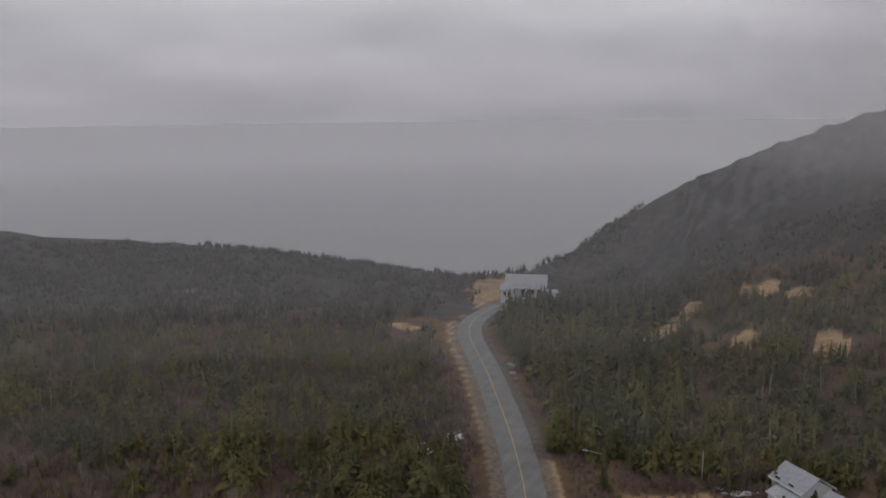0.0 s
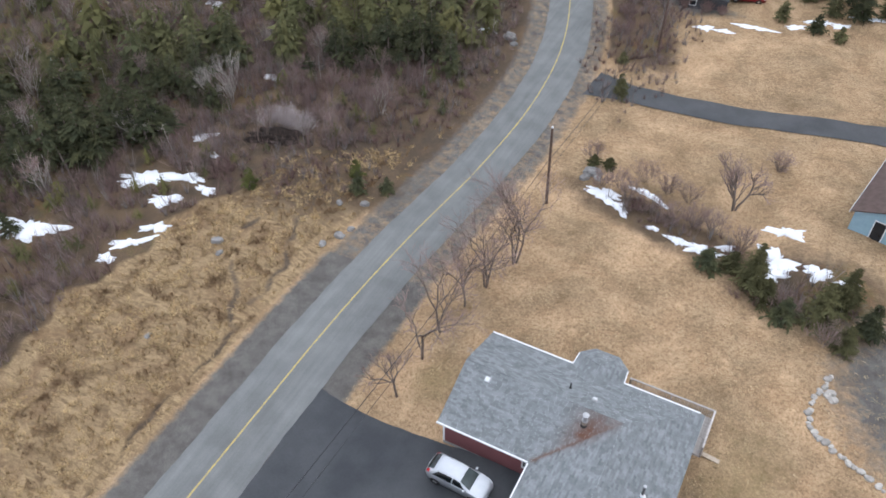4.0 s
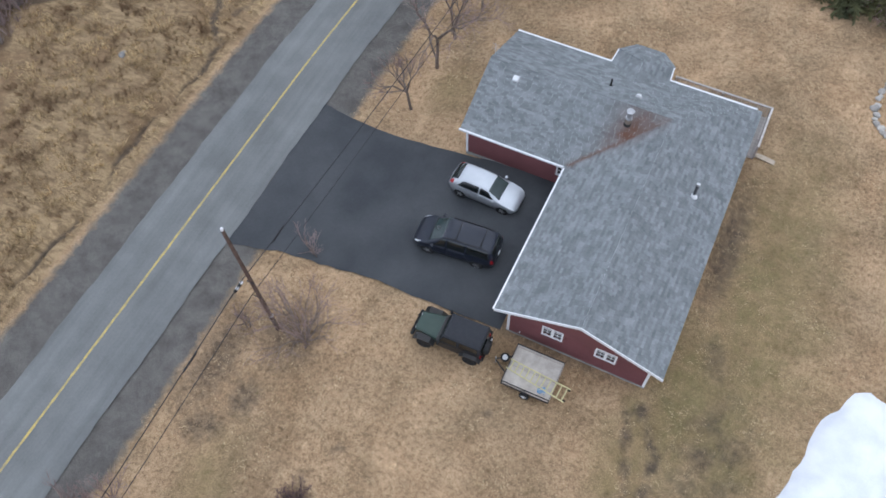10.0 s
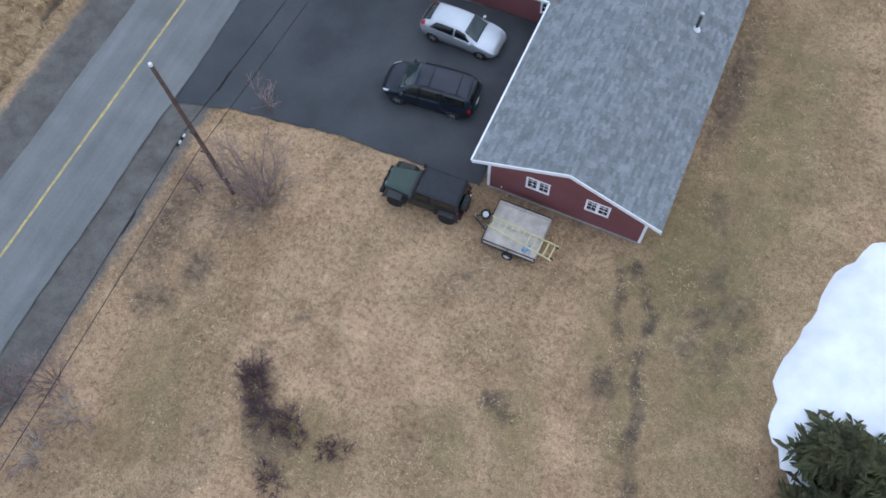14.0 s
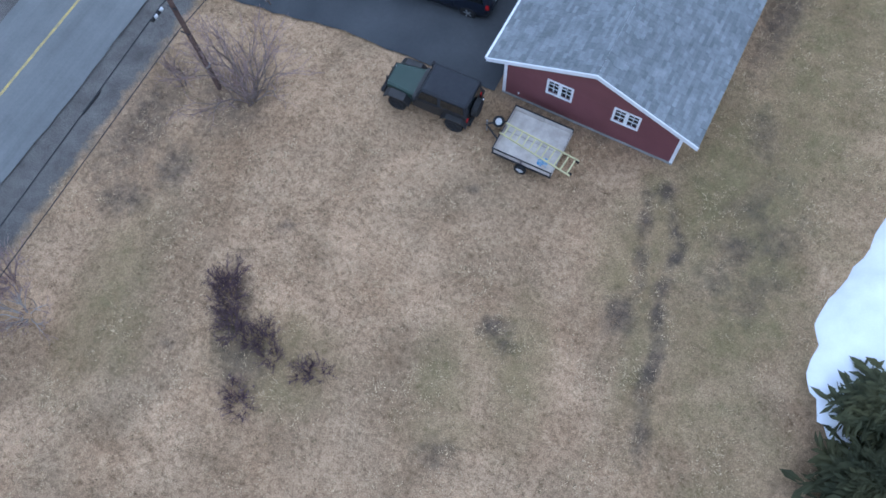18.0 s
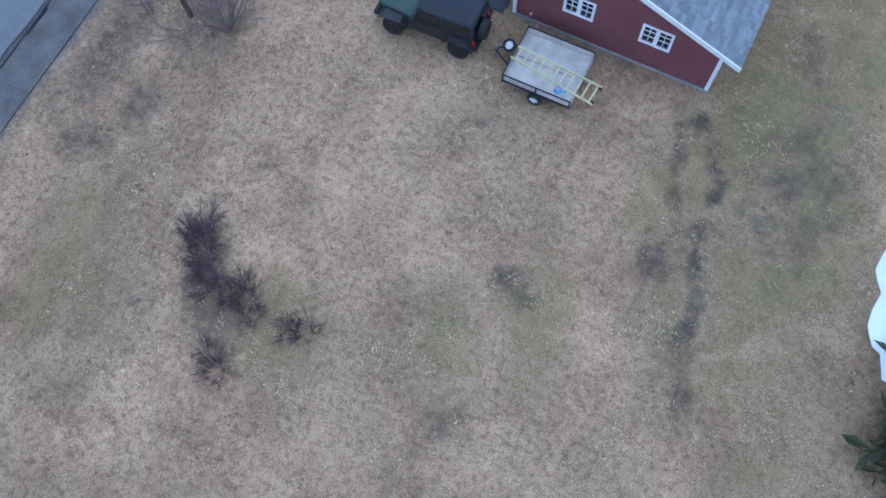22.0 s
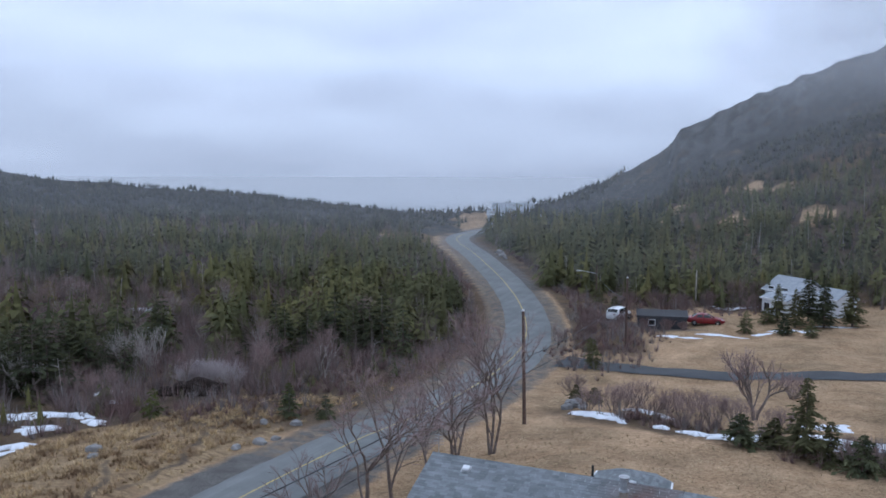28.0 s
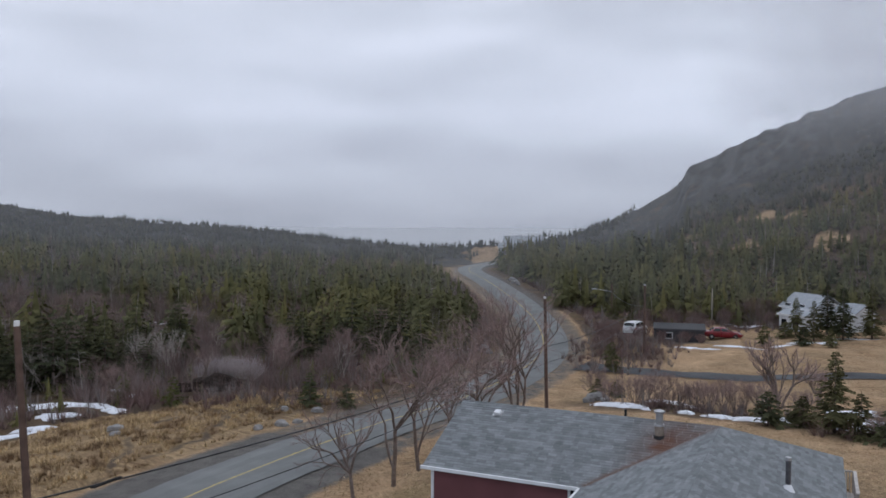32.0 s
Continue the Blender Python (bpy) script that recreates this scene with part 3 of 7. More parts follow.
def ribbon(name, ys, left, right, lift, material, label, parent=None, cross=5):
    """A strip that follows the road; left and right are offsets from its middle."""
    verts, faces = [], []
    for i, y in enumerate(ys):
        s = float(np.interp(y, DENSE_Y, ROAD_SLOPE))
        n = 1 / math.sqrt(1 + s * s)
        for k in range(cross):
            o = left(y) + (right(y) - left(y)) * k / (cross - 1)
            px, py = float(road_x(y)) + o * n, y - o * s * n
            crown = 0.05 * (1 - (o / 3.0) ** 2)
            verts.append((px, py, float(road_z(py)) + crown + lift))
    for i in range(len(ys) - 1):
        for k in range(cross - 1):
            a = i * cross + k
            faces.append((a, a + 1, a + cross + 1, a + cross))
    return link_mesh(name, verts, faces, material, parent, label, smooth=True)


road = ribbon("road", np.arange(-120, 178, 0.8), lambda y: -2.6 + 0.03 * math.sin(y * 0.9) + 0.03 * math.sin(y * 2.7),
              lambda y: 2.65 + 0.04 * math.sin(y * 0.7 + 1) + 0.03 * math.sin(y * 3.1), 0.0, M_ASPHALT, "", cross=7)
tagged(road, "worn grey asphalt country road with crumbling edges", "road", kind="structure")
line = ribbon("centre_line", np.arange(-120, 178, 0.5), lambda y: -0.20 + 0.008 * math.sin(y * 4), lambda y: -0.07 + 0.01 * math.sin(y * 3.3), 0.006, M_YELLOW, "faded yellow painted centre line", road, cross=2)


def slab(name, outline, zfun, material, label, step=0.8, kind="structure", category="driveway"):
    """A paved area inside an outline, draped a little over the land."""
    bm = bmesh.new()
    f = bm.faces.new([bm.verts.new((x, y, 0)) for x, y in outline])
    lo = [min(p[i] for p in outline) for i in (0, 1)]
    hi = [max(p[i] for p in outline) for i in (0, 1)]
    for i in (0, 1):
        v = lo[i] + step
        while v < hi[i]:
            co, no = [0, 0, 0], [0, 0, 0]
            co[i], no[i] = v, 1
            bmesh.ops.bisect_plane(bm, geom=bm.verts[:] + bm.edges[:] + bm.faces[:], plane_co=co, plane_no=no)
            v += step
    for v in bm.verts:
        v.co.z = zfun(v.co.x, v.co.y)
    bmesh.ops.recalc_face_normals(bm, faces=bm.faces)
    if bm.faces[:][0].normal.z < 0:
        bmesh.ops.reverse_faces(bm, faces=bm.faces)
    ob = part(name, bm, material, smooth=True)
    return tagged(ob, label, category, kind=kind)


def wobble(points, amount, seed, n=8):
    rng, out = random.Random(seed), []
    for (x0, y0), (x1, y1) in zip(points, points[1:] + points[:1]):
        for k in range(n):
            u = k / n
            out.append((x0 + (x1 - x0) * u + rng.uniform(-amount, amount) * (k > 0), y0 + (y1 - y0) * u + rng.uniform(-amount, amount) * (k > 0)))
    return out


slab("driveway", wobble([(-16.7, -1.3), (-13.3, -0.45), (-9.0, -0.15), (-4.8, -0.3), (-0.3, -0.2), (0.02, 9.7), (-6.9, 9.3), (-14.6, 9.6), (-16.7, 9.9)], 0.07, 4),
     lambda x, y: land1(x, y) + 0.035 + 0.03 * min(1, max(0, (x + 16.5) / 2)), M_ASPHALT_DARK, "freshly sealed black asphalt driveway beside the house")
slab("side_driveway", wobble([(-13.9, 54.6), (-10.5, 55.4), (9, 57.5), (40, 61.5), (40, 64.8), (9, 60.8), (-9.5, 58.8), (-13.6, 59.6)], 0.08, 5),
     lambda x, y: land1(x, y) + 0.07, M_LANE, "narrow dark asphalt lane crossing the dry field", step=1.2)

# the sea, far below the pass
M_SEA = mat("grey_sea", (0.10, 0.115, 0.125), (0.13, 0.145, 0.155), scale=0.01, rough=0.4, bump=0.2, bump_scale=0.4)
sea_bm = bmesh.new()
bmesh.ops.create_circle(sea_bm, cap_ends=True, radius=4950, segments=96)
sea = part("water", sea_bm, M_SEA)
sea.location.z = -38
tagged(sea, "grey sea under overcast sky", "water", kind="structure")


def sheer(name, colour, dense, thin, near, far, edge):
    """Thin mist and painted distance haze: a white scattering sheet, denser with distance from the house, and gone
    again past its edge.
    """
    m = bpy.data.materials.new(name)
    m.use_nodes = True
    n, l = m.node_tree.nodes, m.node_tree.links
    n.remove(n["Principled BSDF"])
    dif, clear, mix = n.new("ShaderNodeBsdfDiffuse"), n.new("ShaderNodeBsdfTransparent"), n.new("ShaderNodeMixShader")
    thru, both = n.new("ShaderNodeBsdfTranslucent"), n.new("ShaderNodeMixShader")
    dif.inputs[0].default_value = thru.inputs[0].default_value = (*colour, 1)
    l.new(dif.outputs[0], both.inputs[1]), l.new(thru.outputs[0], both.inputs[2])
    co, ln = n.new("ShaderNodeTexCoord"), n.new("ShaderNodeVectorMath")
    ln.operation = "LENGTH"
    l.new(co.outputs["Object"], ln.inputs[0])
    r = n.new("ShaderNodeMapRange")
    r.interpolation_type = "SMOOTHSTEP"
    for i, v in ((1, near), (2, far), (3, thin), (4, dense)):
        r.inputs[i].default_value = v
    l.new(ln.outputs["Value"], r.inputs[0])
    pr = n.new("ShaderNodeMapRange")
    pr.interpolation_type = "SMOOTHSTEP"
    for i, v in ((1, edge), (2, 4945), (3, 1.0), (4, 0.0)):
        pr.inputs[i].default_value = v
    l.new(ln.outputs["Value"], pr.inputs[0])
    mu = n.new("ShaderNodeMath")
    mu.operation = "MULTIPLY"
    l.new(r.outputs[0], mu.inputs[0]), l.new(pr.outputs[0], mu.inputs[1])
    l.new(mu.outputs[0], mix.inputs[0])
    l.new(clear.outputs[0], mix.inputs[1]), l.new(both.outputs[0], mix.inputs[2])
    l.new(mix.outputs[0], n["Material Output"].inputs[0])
    return m


# mist lying on the sea; its growing density also paints haze towards the horizon
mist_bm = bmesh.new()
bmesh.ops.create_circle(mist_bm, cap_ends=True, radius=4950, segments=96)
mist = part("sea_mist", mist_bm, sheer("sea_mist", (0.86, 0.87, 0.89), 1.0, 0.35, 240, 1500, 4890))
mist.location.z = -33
tagged(mist, "grey mist over the sea with distance haze painted in", "mist", kind="structure")


def haze_and_cloud():
    """Thin added sheets that paint distance haze across the valley, and a low cloud on the hill; how dense each is, is
    kept in its mesh.
    """
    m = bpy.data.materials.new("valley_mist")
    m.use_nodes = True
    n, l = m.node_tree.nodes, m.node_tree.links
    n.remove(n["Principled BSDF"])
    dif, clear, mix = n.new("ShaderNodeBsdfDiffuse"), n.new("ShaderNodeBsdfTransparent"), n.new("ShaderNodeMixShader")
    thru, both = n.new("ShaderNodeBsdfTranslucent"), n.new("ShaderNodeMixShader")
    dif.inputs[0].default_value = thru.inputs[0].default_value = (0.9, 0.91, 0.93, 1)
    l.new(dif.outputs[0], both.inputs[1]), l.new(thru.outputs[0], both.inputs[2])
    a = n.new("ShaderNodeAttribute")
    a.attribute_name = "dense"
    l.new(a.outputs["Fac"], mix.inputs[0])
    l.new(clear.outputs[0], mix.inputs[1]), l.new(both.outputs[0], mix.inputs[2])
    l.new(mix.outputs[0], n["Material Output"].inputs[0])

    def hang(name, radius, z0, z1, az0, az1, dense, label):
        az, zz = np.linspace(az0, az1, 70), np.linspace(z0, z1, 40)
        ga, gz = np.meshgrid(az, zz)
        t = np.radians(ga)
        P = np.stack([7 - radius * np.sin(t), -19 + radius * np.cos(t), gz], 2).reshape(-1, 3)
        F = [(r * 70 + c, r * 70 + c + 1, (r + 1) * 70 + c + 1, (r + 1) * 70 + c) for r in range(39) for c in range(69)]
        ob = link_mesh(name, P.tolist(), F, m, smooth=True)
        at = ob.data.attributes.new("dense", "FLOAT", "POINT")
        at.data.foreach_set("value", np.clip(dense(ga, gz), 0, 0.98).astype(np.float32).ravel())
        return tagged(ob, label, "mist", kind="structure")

    # added rings: each lays distance haze over the land behind it
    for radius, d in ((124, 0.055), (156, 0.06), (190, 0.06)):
        hang("valley_mist", radius, -40, 190, -75, 115, lambda a, z: d + 0 * z, "thin added sheet painting distance haze over the hills")
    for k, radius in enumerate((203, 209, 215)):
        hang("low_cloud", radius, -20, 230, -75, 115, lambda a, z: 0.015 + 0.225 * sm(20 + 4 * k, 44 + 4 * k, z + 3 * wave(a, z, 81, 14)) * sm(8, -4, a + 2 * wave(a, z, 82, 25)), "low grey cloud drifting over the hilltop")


haze_and_cloud()


# ---- the red house ----
WX, EX, RX = -0.72, 7.9, 3.6
FY, BY, RY = 9.35, 17.6, 13.4
EZ, RZ = 2.0, 3.76
house = thing("house", pose(0, 0, 0), "single-storey barn-red house with grey shingle roof and white trim", "house")


def clip2(poly, a, b):
    """The part of a flat polygon to the left of the line from a to b."""
    out = []
    for p, q in zip(poly, poly[1:] + poly[:1]):
        dp = (b[0] - a[0]) * (p[1] - a[1]) - (b[1] - a[1]) * (p[0] - a[0])
        dq = (b[0] - a[0]) * (q[1] - a[1]) - (b[1] - a[1]) * (q[0] - a[0])
        if dp >= 0:
            out.append(p)
        if (dp > 0) != (dq > 0) and abs(dp - dq) > 1e-9:
            u = dp / (dp - dq)
            out.append((p[0] + (q[0] - p[0]) * u, p[1] + (q[1] - p[1]) * u))
    return out


def shingled(name, corners, parent, seed, course=0.15, tab=0.34, material=None):
    """A roof slope from its corners, the first two along the eave: a deck and rows of shingle tabs, each its own island."""
    c = [Vector(p) for p in corners]
    u = (c[1] - c[0]).normalized()
    n = u.cross(c[2] - c[0]).normalized()
    if n.z < 0:
        n = -n
    v = n.cross(u)
    if v.z < 0:
        v = -v
    flat = [((p - c[0]).dot(u), (p - c[0]).dot(v)) for p in c]
    area = sum(p[0] * q[1] - q[0] * p[1] for p, q in zip(flat, flat[1:] + flat[:1]))
    if area < 0:
        flat = flat[::-1]
    rng = random.Random(seed)
    verts, faces = [], []

    def at(p, h):
        return tuple(c[0] + u * p[0] + v * p[1] + n * h)

    lo, hi = min(p[0] for p in flat), max(p[0] for p in flat)
    top = max(p[1] for p in flat)
    y, row = 0.0, 0
    while y < top:
        x = lo - rng.uniform(0, tab)
        while x < hi:
            w = tab * rng.uniform(0.7, 1.3)
            piece = [(x, y), (x + w - 0.008, y), (x + w - 0.008, y + course), (x, y + course)]
            for p, q in zip(flat, flat[1:] + flat[:1]):
                if piece:
                    piece = clip2(piece, p, q)
            if len(piece) >= 3:
                drop = rng.uniform(0, 0.004)
                k = len(verts)
                m = len(piece)
                for p in piece:
                    low = p[1] - y < course * 0.5
                    verts.append(at(p, 0.022 + drop if low else 0.010 + drop))
                for p in piece:
                    verts.append(at(p, -0.004))
                faces.append(tuple(range(k, k + m)))
                for i in range(m):
                    j = (i + 1) % m
                    if piece[i][1] - y < course * 0.5 or piece[j][1] - y < course * 0.5:
                        faces.append((k + i, k + m + i, k + m + j, k + j))
            x += w
        y += course
        row += 1
    shell = [at(p, 0) for p in flat] + [at(p, -0.13) for p in flat]
    m = len(flat)
    deck = link_mesh(name, shell, [tuple(range(m)), tuple(range(2 * m - 1, m - 1, -1))] + [(i, m + i, m + (i + 1) % m, (i + 1) % m) for i in range(m)], M_TRIM, parent)
    sh = link_mesh("shingles", verts, faces, material or M_SHINGLE, deck)
    p = np.array(verts)
    t = ((p[:, 0] - WX) * (RX - WX) + (p[:, 1] - FY) * (RY - FY)) / ((RX - WX) ** 2 + (RY - FY) ** 2)
    away = ((p[:, 0] - WX) * (RY - FY) - (p[:, 1] - FY) * (RX - WX)) / math.hypot(RX - WX, RY - FY)
    band = np.exp(-(away / 0.10) ** 2) * (t > 0.02) * (t < 1.0) * np.interp(t, [0, 0.6, 1], [0.75, 0.9, 0.35])
    side = -away
    wash = np.where(side > 0, np.exp(-(side / np.interp(t, [0, 0.35, 0.7, 1], [0.3, 0.9, 1.7, 1.5])) ** 2), np.exp(-(away / 0.5) ** 2) * 0.45) * sm(0.02, 0.7, t) * sm(1.03, 0.95, t)
    soot = np.exp(-(((p[:, 0] - 1.6) / 0.5) ** 2 + ((p[:, 1] - 12.0) / 0.65) ** 2)) * 0.85
    near_pipe = np.exp(-(np.hypot(p[:, 0] - 1.75, p[:, 1] - 12.1) / 1.25) ** 2)
    wash = wash * (0.5 + 0.75 * near_pipe) * (0.8 + 0.25 * wave(p[:, 0], p[:, 1], 9, 1.1))
    rust = np.clip(np.maximum(np.maximum(band, 0.92 * wash), soot * (side > 0)), 0, 1) * (0.85 + 0.15 * wave(p[:, 0], p[:, 1], 8, 0.6))
    rust *= (p[:, 1] < RY + 0.05) * (p[:, 0] < RX + 0.1)
    at_rust = sh.data.attributes.new("rust", "FLOAT", "POINT")
    at_rust.data.foreach_set("value", np.clip(rust, 0, 1).astype(np.float32))
    tagged(sh, "overlapping mottled grey asphalt shingles", kind="stuff")
    return deck


shingled("roof_slope", [(WX, -0.12, EZ), (WX, FY, EZ), (RX, RY, RZ), (RX, -0.12, RZ)], house, 1)
shingled("roof_slope", [(EX, BY, EZ), (EX, -0.12, EZ), (RX, -0.12, RZ), (RX, RY, RZ)], house, 2)
shingled("roof_slope", [(-7.05, FY, EZ), (WX, FY, EZ), (RX, RY, RZ), (-7.05, RY, RZ)], house, 3)
shingled("roof_slope", [(EX, BY, EZ), (-7.05, BY, EZ), (-7.05, RY, RZ), (RX, RY, RZ)], house, 4)


def gable_wall(name, axis_x, a, b, peak, y0, y1, bottom, eave, top):
    bm = bmesh.new()
    prism(bm, [(a, bottom), (b, bottom), (b, eave), (peak, top), (a, eave)], y0, y1)
    return bm


# siding walls; window openings are cut in strips between full-height pieces
S_WINS = [(1.87, 2.79, 1.35, 2.09), (4.61, 5.53, 1.35, 2.09)]


def south_wall():
    bm = bmesh.new()
    cuts = [0.0, 1.87, 2.79, 4.61, 5.53, 7.3]

    def roof(x):
        return 1.98 + (RZ - EZ) * (1 - abs(x - RX) / 4.31) + 0.0
    for a, b in zip(cuts, cuts[1:]):
        tops = [(b, roof(b) - 0.02), (a, roof(a) - 0.02)]
        if a < RX < b:
            tops.insert(1, (RX, roof(RX) - 0.02))
        win = [w for w in S_WINS if abs(w[0] - a) < 0.01]
        if win:
            prism(bm, [(a, 0), (b, 0), (b, win[0][2]), (a, win[0][2])], 0.0, 0.18)
            prism(bm, [(a, win[0][3]), (b, win[0][3])] + tops, 0.0, 0.18)
        else:
            prism(bm, [(a, 0), (b, 0)] + tops, 0.0, 0.18)
    bmesh.ops.remove_doubles(bm, verts=bm.verts, dist=0.001)
    return bm


part("wall", south_wall(), M_SIDING, house)
part("wall", boxed(0, 0.18, 0, 0.18, 9.46, 1.98), M_SIDING, house)
part("wall", boxed(7.12, 0.18, -0.3, 7.3, 17.2, 1.98), M_SIDING, house)
part("wall", boxed(-6.7, 17.0, -0.5, 7.12, 17.18, 1.98), M_SIDING, house)
part("wall", boxed(-6.7, 9.46, -0.3, -1.2, 9.64, 1.98), M_SIDING, house)
part("wall", boxed(-1.2, 9.46, -0.3, 0.18, 9.64, 0.95), M_SIDING, house)
west = bmesh.new()
prism(west, [(9.64, -0.6), (17.0, -0.6), (17.0, 1.98), (RY, RZ - 0.16), (9.64, 2.0)], -0.09, 0.09)
bmesh.ops.transform(west, matrix=Matrix.Translation((-6.61, 0, 0)) @ Matrix.Rotation(radians(90), 4, "Z"), verts=west.verts)
part("wall", west, M_SIDING, house)


# bay at the back, with its own small roof
BAY = [(-1.1, 17.5), (-1.05, 18.75), (-0.15, 19.55), (1.55, 19.55), (2.45, 18.75), (2.5, 17.5)]
ridge_a, ridge_b = (0.7, 15.9, 2.72), (0.7, 17.7, 2.72)
sides = [[(*BAY[1], EZ), (*BAY[0], EZ), ridge_a, ridge_b], [(*BAY[5], EZ), (*BAY[4], EZ), ridge_b, ridge_a]]
for i in (1, 2, 3):
    sides.append([(*BAY[i + 1], EZ), (*BAY[i], EZ), ridge_b])
for i, s in enumerate(sides):
    shingled("bay_roof", s, house, 20 + i)
bay = bmesh.new()
inset = [(0.7 + (x - 0.7) * 0.86, 17.2 + (y - 17.2) * 0.86) for x, y in BAY]
lo = [bay.verts.new((x, y, -0.5)) for x, y in inset]
hi = [bay.verts.new((x, y, 1.98)) for x, y in inset]
for i in range(5):
    bay.faces.new((lo[i], lo[i + 1], hi[i + 1], hi[i]))
bay.faces.new(hi), bay.faces.new(lo[::-1]), bay.faces.new((lo[5], lo[0], hi[0], hi[5]))
bmesh.ops.recalc_face_normals(bay, faces=bay.faces)
part("bay_wall", bay, M_SIDING, house)


def grid_window(parent, x0, x1, z0, z1, y, label="white sliding window with small panes", cols=2, rows=3):
    """A two-sash window in a wall that faces -y."""
    w = thing("window", Matrix.Identity(4), "", "")
    for key in list(w.keys()):
        del w[key]
    bm = bmesh.new()
    box(bm, x0 - 0.09, y - 0.035, z0 - 0.1, x1 + 0.09, y + 0.05, z0)
    box(bm, x0 - 0.09, y - 0.03, z1, x1 + 0.09, y + 0.05, z1 + 0.08)
    box(bm, x0 - 0.09, y - 0.03, z0, x0, y + 0.05, z1)
    box(bm, x1, y - 0.03, z0, x1 + 0.09, y + 0.05, z1)
    mid = (x0 + x1) / 2
    box(bm, mid - 0.07, y - 0.012, z0, mid + 0.07, y + 0.06, z1)
    win = part("window", bm, M_TRIM, parent, label)
    bpy.data.objects.remove(w)
    for a, b in ((x0, mid - 0.07), (mid + 0.07, x1)):
        part("pane", boxed(a, y + 0.05, z0, b, y + 0.06, z1), M_PANE, win, "dark reflecting glass")
        g = bmesh.new()
        for k in range(1, cols):
            u = a + (b - a) * k / cols
            box(g, u - 0.012, y + 0.02, z0, u + 0.012, y + 0.048, z1)
        for k in range(1, rows):
            v = z0 + (z1 - z0) * k / rows
            box(g, a, y + 0.022, v - 0.012, b, y + 0.046, v + 0.012)
        part("muntins", g, M_TRIM, win)
    return win


for x0, x1, z0, z1 in S_WINS:
    grid_window(house, x0, x1, z0, z1, 0.0)
grid_window(house, -1.15, -0.28, 0.98, 1.85, 9.46)
part("wall", boxed(-0.2, 9.465, 0.95, 0.17, 9.63, 1.98), M_SIDING, house)


def rail_along(name, a, b, drop, thick, material, parent, label=""):
    """A board of that depth and thickness hung from the line a to b."""
    a, b = Vector(a), Vector(b)
    bm = bmesh.new()
    d = (b - a).normalized()
    s = Vector((-d.y, d.x, 0)).normalized() * thick / 2
    quad = [a + s, a - s, b - s, b + s]
    top = [bm.verts.new(p) for p in quad]
    low = [bm.verts.new(p - Vector((0, 0, drop))) for p in quad]
    bm.faces.new(top), bm.faces.new(low[::-1])
    for i in range(4):
        bm.faces.new((top[i], low[i], low[(i + 1) % 4], top[(i + 1) % 4]))
    bmesh.ops.recalc_face_normals(bm, faces=bm.faces)
    return part(name, bm, material, parent, label)


rail_along("rake_board", (WX - 0.02, -0.14, EZ + 0.03), (RX, -0.14, RZ + 0.03), 0.2, 0.05, M_TRIM, house, "white painted rake board")
rail_along("rake_board", (RX, -0.14, RZ + 0.03), (EX + 0.02, -0.14, EZ + 0.03), 0.2, 0.05, M_TRIM, house, "white painted rake board")
rail_along("gutter", (WX - 0.05, -0.12, EZ + 0.02), (WX - 0.05, FY - 0.1, EZ + 0.02), 0.12, 0.10, M_TRIM, house, "white metal gutter")
rail_along("gutter", (-7.1, FY - 0.05, EZ + 0.02), (WX - 0.1, FY - 0.05, EZ + 0.02), 0.12, 0.10, M_TRIM, house, "white metal gutter")
rail_along("gutter", (-7.05, BY + 0.05, EZ + 0.03), (-1.15, BY + 0.05, EZ + 0.03), 0.12, 0.12, M_TRIM, house, "white metal gutter")
rail_along("gutter", (2.55, BY + 0.05, EZ + 0.03), (EX - 0.3, BY + 0.05, EZ + 0.03), 0.12, 0.12, M_TRIM, house, "white metal gutter")
rail_along("rake_board", (2.5, BY, EZ + 0.06), (2.42, BY + 1.05, EZ + 0.06), 0.16, 0.07, M_TRIM, house)
rail_along("rake_board", (-1.1, BY, EZ + 0.06), (-1.02, BY + 1.1, EZ + 0.06), 0.16, 0.07, M_TRIM, house)
for x0, x1 in ((-0.02, 0.11), (7.19, 7.32)):
    part("corner_board", boxed(x0, -0.022, 0.0, x1, 0.1, 1.93), M_TRIM, house, "white corner board")
part("corner_board", boxed(-6.72, 9.438, -0.1, -6.6, 9.6, 1.93), M_TRIM, house, "white corner board")
part("foundation", boxed(-0.03, -0.035, -0.4, 7.33, 0.15, 0.10), M_CONCRETE, house, "low grey concrete footing")
part("foundation", boxed(-6.68, 9.42, -0.5, 0.0, 9.6, 0.0), M_CONCRETE, house, "low grey concrete footing")
part("siding_tap", boxed(0.66, -0.05, 0.35, 0.72, 0.0, 0.43), M_TRIM, house, "small white outdoor tap cover")
part("garage_door", boxed(-0.03, 1.2, 0.02, 0.0, 4.0, 1.75), M_TRIM, house, "white garage door")
part("garage_door", boxed(-0.03, 5.0, 0.02, 0.0, 7.8, 1.75), M_TRIM, house, "white garage door")

# board lines of the siding on the gable: thin shadow laps
laps = bmesh.new()
for k in range(1, 18):
    z = 0.1 + k * 0.105
    for a, b in ((0.11, 1.69), (2.87, 4.44), (5.63, 7.19)) if 1.25 < z < 2.3 else ((0.11, 7.19),):
        box(laps, a, -0.010, z, b, 0.0, z + 0.012)
tagged(part("siding_lap", laps, M_SIDING, house), kind="stuff")


